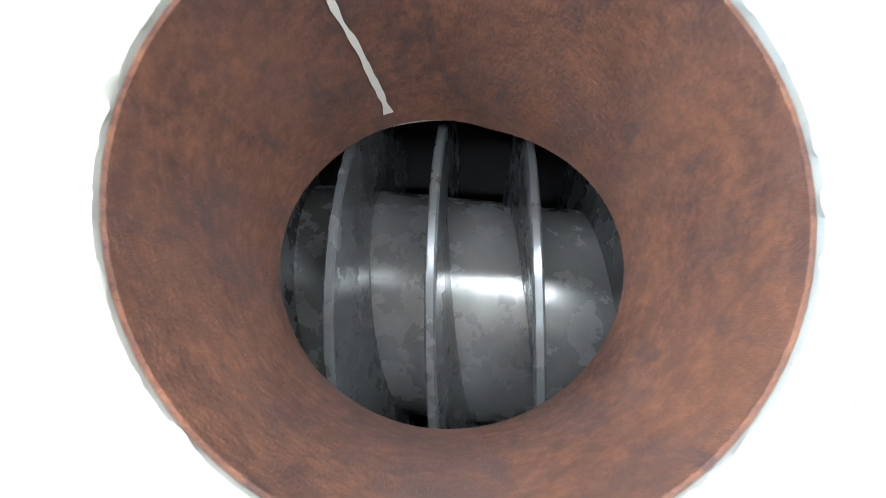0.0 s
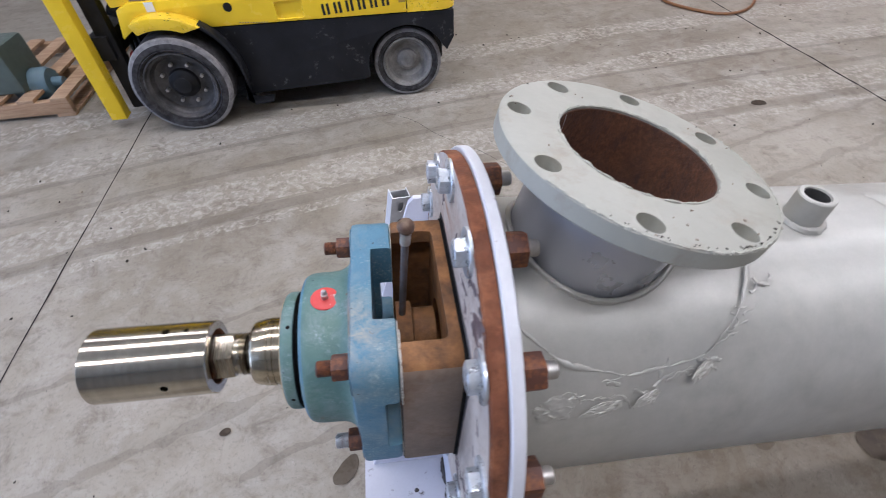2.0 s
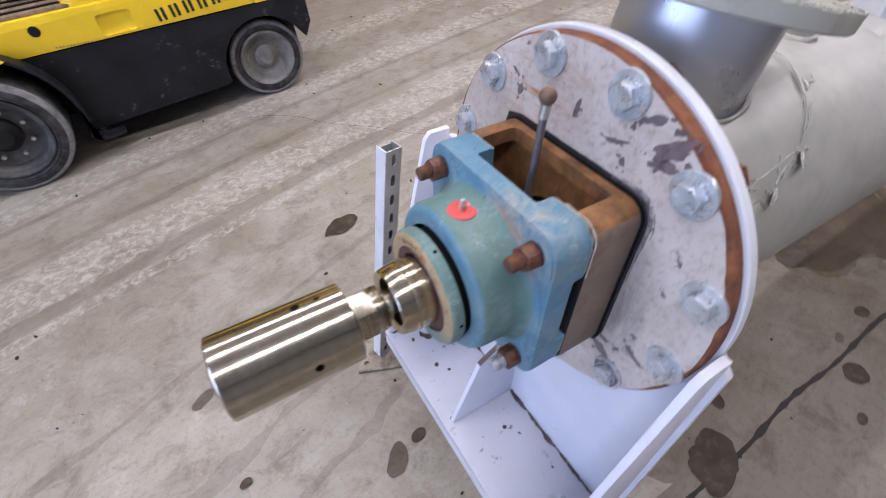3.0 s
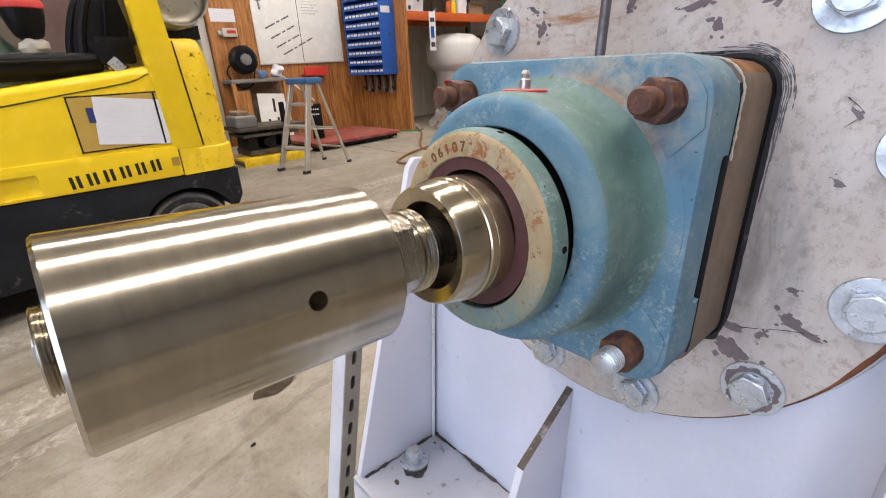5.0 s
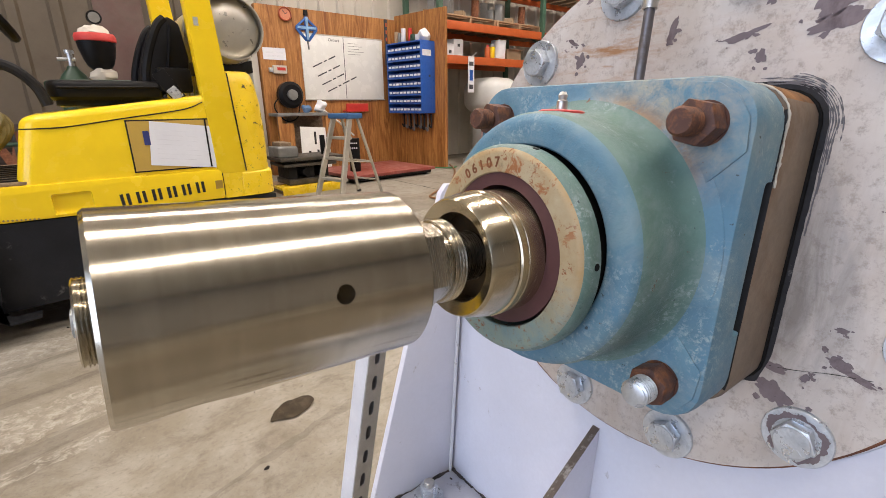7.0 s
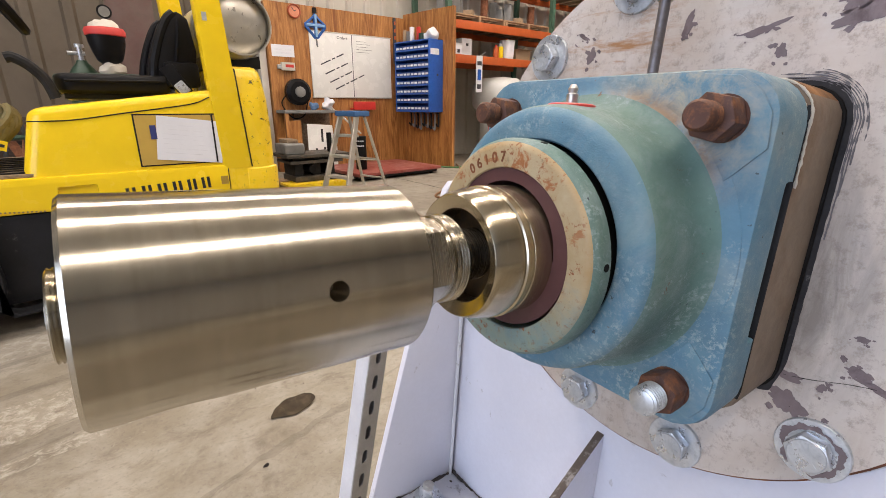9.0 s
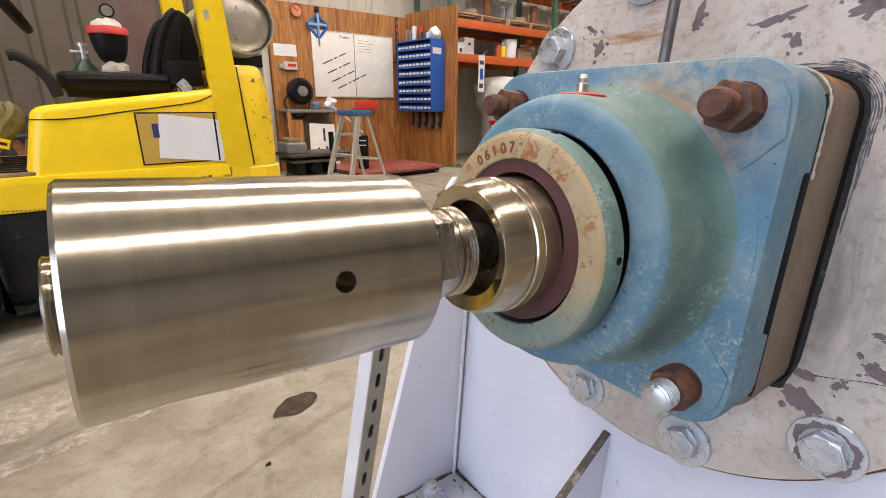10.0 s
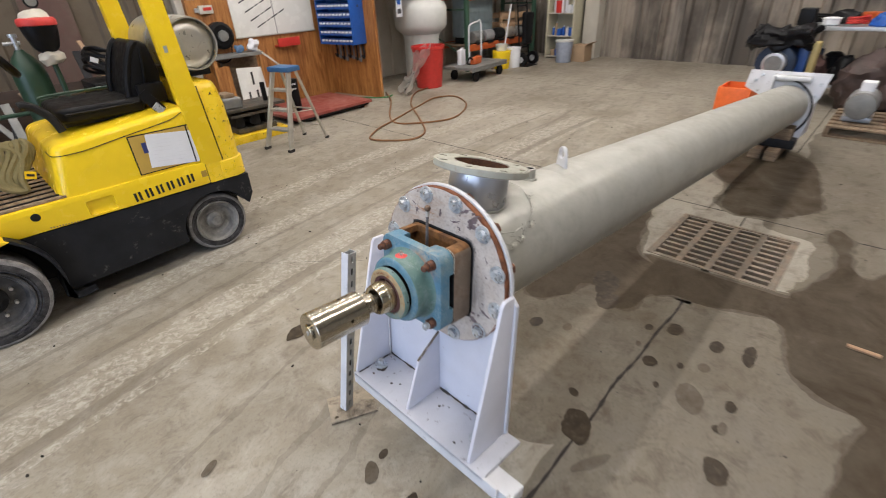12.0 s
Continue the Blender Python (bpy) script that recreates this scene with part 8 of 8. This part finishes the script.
truck = thing("hand_truck", Matrix.Translation((7.72, 4.88, 0)), "black upright hand truck with rubber wheels", "hand truck")
for x in (-0.16, 0.16):
    part("rail", rod((x, 0.1, 0.05), (x, 0.22, 1.25), 0.017, 10), M_VINYL, truck)
    wl = part("wheel", lathe([(-0.035, 0.06), (-0.035, 0.13), (0.035, 0.13), (0.035, 0.06)], 28, "x"), M_VINYL, truck, "rubber tyre")
    wl.matrix_local = Matrix.Translation((x * 1.25, 0.03, 0.13))
    part("wheel_hub", rod((x * 1.25 - 0.037, 0.03, 0.13), (x * 1.25 + 0.037, 0.03, 0.13), 0.058, 16), M_STRUT, truck)
for z in (0.35, 0.75, 1.1):
    part("cross_bar", rod((-0.16, 0.1 + 0.1 * z, z), (0.16, 0.1 + 0.1 * z, z), 0.014, 8), M_VINYL, truck)
part("plate", box(-0.2, 0.2, -0.10, 0.1, 0.0, 0.012, 0.002), M_VINYL, truck)
part("sack", rough_up(box(-0.14, 0.14, 0.0, 0.12, 0.4, 1.0, 0.05, seg=3), 0.03, 8), M_VINYL, truck)
shelf = thing("shelf_cabinet", Matrix.Translation((8.80, 4.52, 0)), "open cream shelf cabinet full of bottles and boxes", "shelf")
part("side", box(0, 0.4, 0.62, 0.66, 0, 1.9, 0.003), M_CREAM, shelf)
part("side", box(0, 0.4, 0.0, 0.03, 0, 1.9, 0.003), M_CREAM, shelf)
part("back", box(0.38, 0.4, 0.031, 0.619, 0, 1.9), M_CREAM, shelf)
for z in (0.05, 0.46, 0.90, 1.35, 1.87):
    part("board", box(0.0, 0.379, 0.031, 0.619, z - 0.02, z, 0.002), M_SHEET_PALE, shelf)
rk = random.Random(5)
for z in (0.05, 0.46, 0.90, 1.35):
    y = 0.09
    while y < 0.58:
        w, h = rk.uniform(0.05, 0.1), rk.uniform(0.14, 0.30)
        mt = rk.choice((M_BINBLUE, M_PAPER, M_BRIGHTRED, M_CARD, M_YELLOW, M_CLOUD, M_BINBLUE))
        ob = thing("supply_bottle" if w < 0.08 else "supply_box", Matrix.Translation((8.92, 4.52 + y, z)), "small coloured supply container on the cabinet shelf", "container", "supplies on the shelf cabinet")
        part("body", rod((0, 0, 0), (0, 0, h), w * 0.45, 12, None, 0.004) if w < 0.08 else box(-0.08, 0.08, -w * 0.45, w * 0.45, 0, h * 0.8, 0.003), mt, ob)
        if w < 0.08:
            part("cap", rod((0, 0, h), (0, 0, h + 0.03), w * 0.2, 10), M_PAPER, ob)
        y += w + 0.012
simple("grey_pail", Matrix.Translation((8.42, 4.48, 0)), "blue-grey waste pail on the floor", "pail", ("body", rod((0, 0, 0), (0, 0, 0.42), 0.15, 24, 0.18, 0.006), plain("blue_grey_plastic", (0.30, 0.33, 0.40), 0.5)), ("rim", rod((0, 0, 0.40), (0, 0, 0.43), 0.19, 24), M_CLOUD))
simple("cardboard_box", Matrix.Translation((8.72, 4.24, 0)), "open brown cardboard box on the floor", "box", ("body", box(-0.16, 0.16, -0.16, 0.16, 0, 0.32, 0.004), M_CARD), ("flap", moved(box(-0.16, 0.16, -0.12, 0.0, 0, 0.006), Matrix.Translation((0, -0.16, 0.32)) @ pose(0, 0, 0, -25, 0, 0)), M_CARD))
col = part("column", box(9.12, 9.40, 4.14, 4.46, 0, ROOF_Z, 0.01), M_SHEET_PALE)
tagged(col, "beige boxed steel column", "column", kind="structure")
hose = thing("air_hose", Matrix.Identity(4), "rust-orange air hose in loose loops on the floor", "hose")
HOSE = [(4.89, 5.0), (4.48, 4.90), (3.89, 4.38), (3.28, 3.55), (2.94, 3.13), (2.66, 3.01), (2.45, 3.2), (2.36, 3.45), (2.66, 3.68), (3.13, 3.88), (3.82, 4.16), (4.37, 4.34), (4.62, 4.15), (4.33, 3.67), (3.84, 3.35), (3.49, 3.29), (3.16, 3.48), (3.02, 3.75), (3.25, 4.13), (3.86, 4.8), (4.23, 5.35)]
part("line", pipe_along([(p.x, p.y, 0.011 + 0.012 * abs(noise.noise(p * 2))) for p in smooth_path([(x, y, 0) for x, y in HOSE], 7)], 0.011, 7), plain("orange_brown_rubber", (0.22, 0.10, 0.035), 0.5), hose)

# ---- beyond the discharge head ----
crate = thing("orange_crate", Matrix.Translation((5.15, 0.44, 0)), "bright orange plastic crate on the floor", "crate")
part("body", cut(box(-0.2, 0.2, -0.17, 0.15, 0, 0.44, 0.015), box(-0.18, 0.18, -0.15, 0.13, 0.03, 0.7)), plain("bright_orange_plastic", (0.80, 0.15, 0.02), 0.45), crate)
M_DARKBLUE = worn("dark_blue_enamel", (0.020, 0.035, 0.070), 0.45, 0.1, 10, 0.3)
gm = thing("gear_motor", Matrix.Translation((5.78, 0.18, 0)), "grey and blue gear motor on a steel stand", "motor")
part("stand", box(-0.2, 0.2, -0.2, 0.25, 0.0, 0.42, 0.02), M_GREY, gm)
part("motor", rod((-0.22, 0.06, 0.62), (0.25, 0.06, 0.62), 0.19, 28, None, 0.02), M_DARKBLUE, gm, "dark blue motor body")
part("mesh_disc", rod((-0.302, 0.06, 0.62), (-0.299, 0.06, 0.62), 0.085, 28), M_GREY, gm, "grey fan grille")
part("fan_cover", lathe([(-0.30, 0.088), (-0.292, 0.112), (-0.22, 0.118), (-0.22, 0.05)], 32, "x"), M_STRUT, gm).matrix_local = Matrix.Translation((0, 0.06, 0.62))
part("terminal_box", box(-0.2, -0.05, 0.0, 0.1, 0.76, 0.86, 0.01), M_STRUT, gm)
part("gearcase", box(-0.1, 0.2, -0.205, -0.11, 0.42, 0.80, 0.03), plain("gear_case_blue", (0.02, 0.07, 0.26), 0.4), gm, "blue gear case")
part("guard", box(-0.05, 0.15, -0.275, -0.212, 0.30, 0.82, 0.02), plain("faded_yellow", (0.50, 0.40, 0.16), 0.5), gm, "faded yellow guard")
tray_bm = box(-0.28, 0.25, -0.17, 0.34, 0.80, 0.93, 0.03, seg=3)
bmesh.ops.subdivide_edges(tray_bm, edges=tray_bm.edges, cuts=5, use_grid_fill=True)
tray_bm.normal_update()
part("black_cover", rough_up(rough_up(tray_bm, 0.10, 8), 0.05, 24), M_VINYL, gm, "crumpled black cover")
table = thing("work_table", Matrix.Translation((7.0, -0.10, 0)), "steel work table with clutter above and below", "table")
part("top", box(-0.4, 0.4, -1.9, 0.36, 0.86, 0.90, 0.004), M_STRUT, table)
part("low_shelf", box(-0.38, 0.38, -1.88, 0.34, 0.22, 0.25, 0.003), M_STRUT, table)
for x in (-0.38, 0.33):
    for y in (-1.86, 0.30):
        part("leg", box(x, x + 0.05, y, y + 0.05, 0, 0.86, 0.003), M_STRUT, table)
cl = random.Random(11)


def shop_part(kind, h):
    """One loose piece of shop clutter: a case, a drum, a coil or a folded cloth."""
    if kind == 0:
        return box(-0.12, 0.12, -0.08, 0.08, 0, h, 0.015, seg=3)
    if kind == 1:
        return lathe([(0.0, 0.07), (0.01, 0.085), (h * 0.8, 0.09), (h * 0.84, 0.10), (h * 0.9, 0.10), (h, 0.06)], 20, "z")
    if kind == 2:
        ring_ = [(0.10 * math.cos(a) * (1 + 0.1 * (a % 2)), 0.08 * math.sin(a), 0.025 + 0.012 * a / 3) for a in [0.35 * q for q in range(56)]]
        return pipe_along(ring_, 0.012, 7)
    b_ = bmesh.new()
    bmesh.ops.create_icosphere(b_, subdivisions=3, radius=1)
    for v in b_.verts:
        v.co = Vector((v.co.x * 0.16, v.co.y * 0.13, max(0.0, v.co.z * h * 0.7 + h * 0.3)))
    return rough_up(rough_up(b_, 0.05, 7), 0.025, 20)


M_REDBROWN = worn("red_brown_cloth", (0.085, 0.040, 0.034), 0.8, 0.0, 10, 0.4, bump=0.4)
for k in range(34):
    up = k % 2 == 0
    mt = cl.choice((M_BINBLUE, M_BRIGHTRED, M_MACHINE, M_VINYL, M_PAPER, M_ORANGE, M_TANK, M_VINYL, M_MACHINE)) if up else cl.choice((M_REDBROWN, M_VINYL, M_MACHINE, M_REDBROWN, M_DARKBLUE))
    h = cl.uniform(0.07, 0.20) if up else cl.uniform(0.18, 0.42)
    ob = thing("shop_part", Matrix.Translation((6.80 + 0.24 * (k % 4 > 1) + cl.uniform(-0.05, 0.05), 0.24 - 0.125 * (k // 2), 0.90 if up else 0.25)) @ pose(0, 0, 0, 0, 0, 40 * k), "loose shop part lying on the work table" if up else "dark part stored under the work table", "part", "clutter on the work table")
    part("body", shop_part((k * 3 + k // 4) % 4 if up else (3, 0, 3, 1)[(k // 2) % 4], h), mt, ob)
tarp = thing("black_tarp", Matrix.Translation((6.58, -0.75, 0)), "crumpled dark tarp thrown over parts", "tarp")
b = bmesh.new()
bmesh.ops.create_icosphere(b, subdivisions=4, radius=1.0)
for v in b.verts:
    v.co = Vector((v.co.x * 0.26, v.co.y * 0.5, max(0.0, v.co.z * 0.34 + 0.30)))
part("sheet", rough_up(rough_up(b, 0.12, 4.5), 0.05, 14), worn("brown_tarp", (0.065, 0.042, 0.036), 0.6, 0.0, 8, 0.4, bump=0.4), tarp)
pal2 = thing("pallet", Matrix.Translation((5.2, -0.42, 0)) @ pose(0, 0, 0, 0, 0, -90), "old grey pallet with a motor on it", "pallet")
pallet_parts(pal2, 1.1, 0.9, 6, M_OLDWOOD)
mot = thing("electric_motor", Matrix.Translation((5.55, -0.62, 0.113)), "grey electric motor standing on the old pallet", "motor")
part("body", rod((-0.10, 0, 0.17), (0.26, 0, 0.17), 0.13, 28, None, 0.01), M_STRUT, mot)
part("end_cover", lathe([(-0.17, 0.10), (-0.16, 0.125), (-0.10, 0.13), (-0.10, 0.04)], 32, "x"), M_GREY, mot).matrix_local = Matrix.Translation((0, 0, 0.17))
part("foot", box(-0.06, 0.22, -0.12, 0.12, 0, 0.05, 0.005), M_STRUT, mot)
part("terminal_box", box(0.0, 0.16, -0.06, 0.06, 0.29, 0.38, 0.01), M_PAPER, mot)
for k in range(5):
    simple("metal_offcut", Matrix.Translation((5.38 + 0.1 * k, -0.92 - 0.04 * (k % 3), 0.113)) @ pose(0, 0, 0, 0, 0, 50 * k), "rusty metal offcut on the old pallet", "offcut", ("piece", box(-0.08, 0.08, -0.03, 0.03, 0, 0.03 + 0.01 * k, 0.004), M_RUST if k % 2 else M_GREY))

# ---- behind the forklift ----
def cylinder(m, label, mt):
    ob = thing("gas_cylinder", m, label, "gas cylinder")
    part("bottle", lathe([(0.0, 0.112), (0.01, 0.118), (1.02, 0.118), (1.10, 0.105), (1.16, 0.075), (1.20, 0.04), (1.22, 0.032)], 36, "z"), mt, ob)
    vl = part("valve", rod((0, 0, 1.22), (0, 0, 1.31), 0.018, 12), M_ZINC, ob, "plated valve")
    part("outlet", rod((-0.08, 0, 1.27), (0.03, 0, 1.27), 0.014, 10), M_ZINC, vl)
    part("hand_wheel", rod((0, 0, 1.31), (0, 0, 1.335), 0.03, 14), M_ZINC, vl)
    return ob


cylinder(Matrix.Translation((-0.28, 4.45, 0)), "dark green gas cylinder with a plated valve", M_DARKGREEN)
hoodst = thing("welding_hood_stand", Matrix.Translation((-0.11, 4.30, 0)), "welding hood with red and white cap hung on a green stand", "hood stand")
part("pole", rod((0, 0, 0.02), (0, 0, 1.30), 0.02, 12), M_DARKGREEN, hoodst)
part("foot", rod((0, 0, 0), (0, 0, 0.02), 0.18, 24), M_DARKGREEN, hoodst)
part("hood", lathe([(1.19, 0.050), (1.22, 0.082), (1.28, 0.104), (1.34, 0.118), (1.385, 0.122), (1.40, 0.10)], 36, "z"), M_VINYL, hoodst, "black hood")
part("red_band", rough_up(lathe([(1.385, 0.120), (1.390, 0.128), (1.420, 0.131), (1.440, 0.122), (1.446, 0.095)], 36, "z"), 0.006, 14), plain("fluorescent_red", (0.62, 0.055, 0.045), 0.5), hoodst, "bright red band")
part("cap", rough_up(lathe([(1.445, 0.100), (1.470, 0.086), (1.495, 0.055), (1.502, 0.02)], 36, "z"), 0.022, 22), M_SHEET_PALE, hoodst, "crumpled off-white cap")
part("neck_cloth", rough_up(lathe([(1.10, 0.055), (1.14, 0.085), (1.175, 0.090), (1.20, 0.06)], 36, "z"), 0.04, 14), M_SHEET_PALE, hoodst, "off-white neck cloth")
gz = part("gauge", rod((0.02, -0.012, 1.555), (0.02, 0.012, 1.555), 0.048, 24), M_VINYL, hoodst, "round gauge")
part("dial", rod((0.02, -0.0145, 1.555), (0.02, -0.0125, 1.555), 0.036, 24), M_GREY, gz)
srack = thing("stock_rack", Matrix.Translation((0.35, 5.2, 0)), "low rack of leaning steel bars and boards by the wall", "rack")
M_DARKBOARD = wood("dark_stained_board", (0.030, 0.018, 0.012), (0.065, 0.038, 0.024), 1.0, 0, 0.6)
for k in range(3):
    part("back_board", box(-2.2, 0.98, 0.565, 0.59, 0.262 * k + 0.004, 0.262 * k + 0.257, 0.003), M_DARKBOARD, srack, "dark-stained back board")
for x in (-2.1, -0.6, 0.9):
    part("upright", box(x - 0.03, x + 0.03, 0.592, 0.65, 0, 0.80, 0.004), M_DARKGREEN, srack)
part("cross_rail", rod((-1.9, 0.0, 0.62), (0.6, 0.0, 0.64), 0.02, 10), M_DARKGREEN, srack)
for x in (-1.88, 0.58):
    part("rail_post", rod((x, 0.0, 0.0), (x, 0.0, 0.64), 0.02, 10), M_DARKGREEN, srack)
sr = random.Random(3)
for k in range(24):
    x = -1.9 + 0.11 * k
    part("bar", slant((x, 0.1 + 0.05 * sr.random(), 0.0), (x + sr.uniform(-0.30, 0.2), 0.50, sr.uniform(0.50, 0.80) + (0.42 if -0.1 < x < 0.55 else 0.0)), sr.uniform(0.02, 0.08), 0.02), sr.choice((M_OLDWOOD, M_PINE, M_MACHINE, M_RUST, M_MACHINE, M_GREY)), srack)
wall_sheet = thing("wall_sheet", Matrix.Translation((0.10, NORTH_Y - 0.11, 0)), "faded red-brown steel sheet standing against the wall", "sheet")
part("panel", box(0.0, 0.46, -0.012, 0.0, 0.0, 2.6, 0.003), worn("faded_red_brown", (0.115, 0.055, 0.045), 0.6, 0.0, 3, 0.25, second=(0.10, 0.075, 0.055), amount=0.45, edge=0.2, sscale=3), wall_sheet)
welder = thing("welding_machine", Matrix.Translation((0.30, 4.45, 0)), "dark welding machine with coiled black cables on top", "welder")
part("case", box(-0.22, 0.25, -0.25, 0.25, 0.08, 0.92, 0.02), M_MACHINE, welder)
for k in range(6):
    coil = [((0.19 - 0.012 * k) * math.cos(a), 0.19 * math.sin(a), 0.94 + 0.034 * k + 0.03 * math.sin(2 * a + k) + 0.10 * max(0.0, -math.cos(a))) for a in [2 * math.pi * q / 28 for q in range(29)]]
    part("cable_loop", pipe_along(coil, 0.015, 7), M_VINYL, welder)
part("torch_tag", moved(box(-0.03, 0.03, -0.004, 0.0, -0.02, 0.02, 0.002), Matrix.Translation((-0.14, -0.20, 1.10)) @ pose(0, 0, 0, 0, 25, 0)), M_PAPER, welder, "white tag")
for x in (-0.2, 0.17):
    part("wheel", rod((x, -0.27, 0.08), (x, -0.25, 0.08), 0.08, 20), M_RUBBER, welder)
    part("wheel", rod((x, 0.25, 0.08), (x, 0.27, 0.08), 0.08, 20), M_RUBBER, welder)
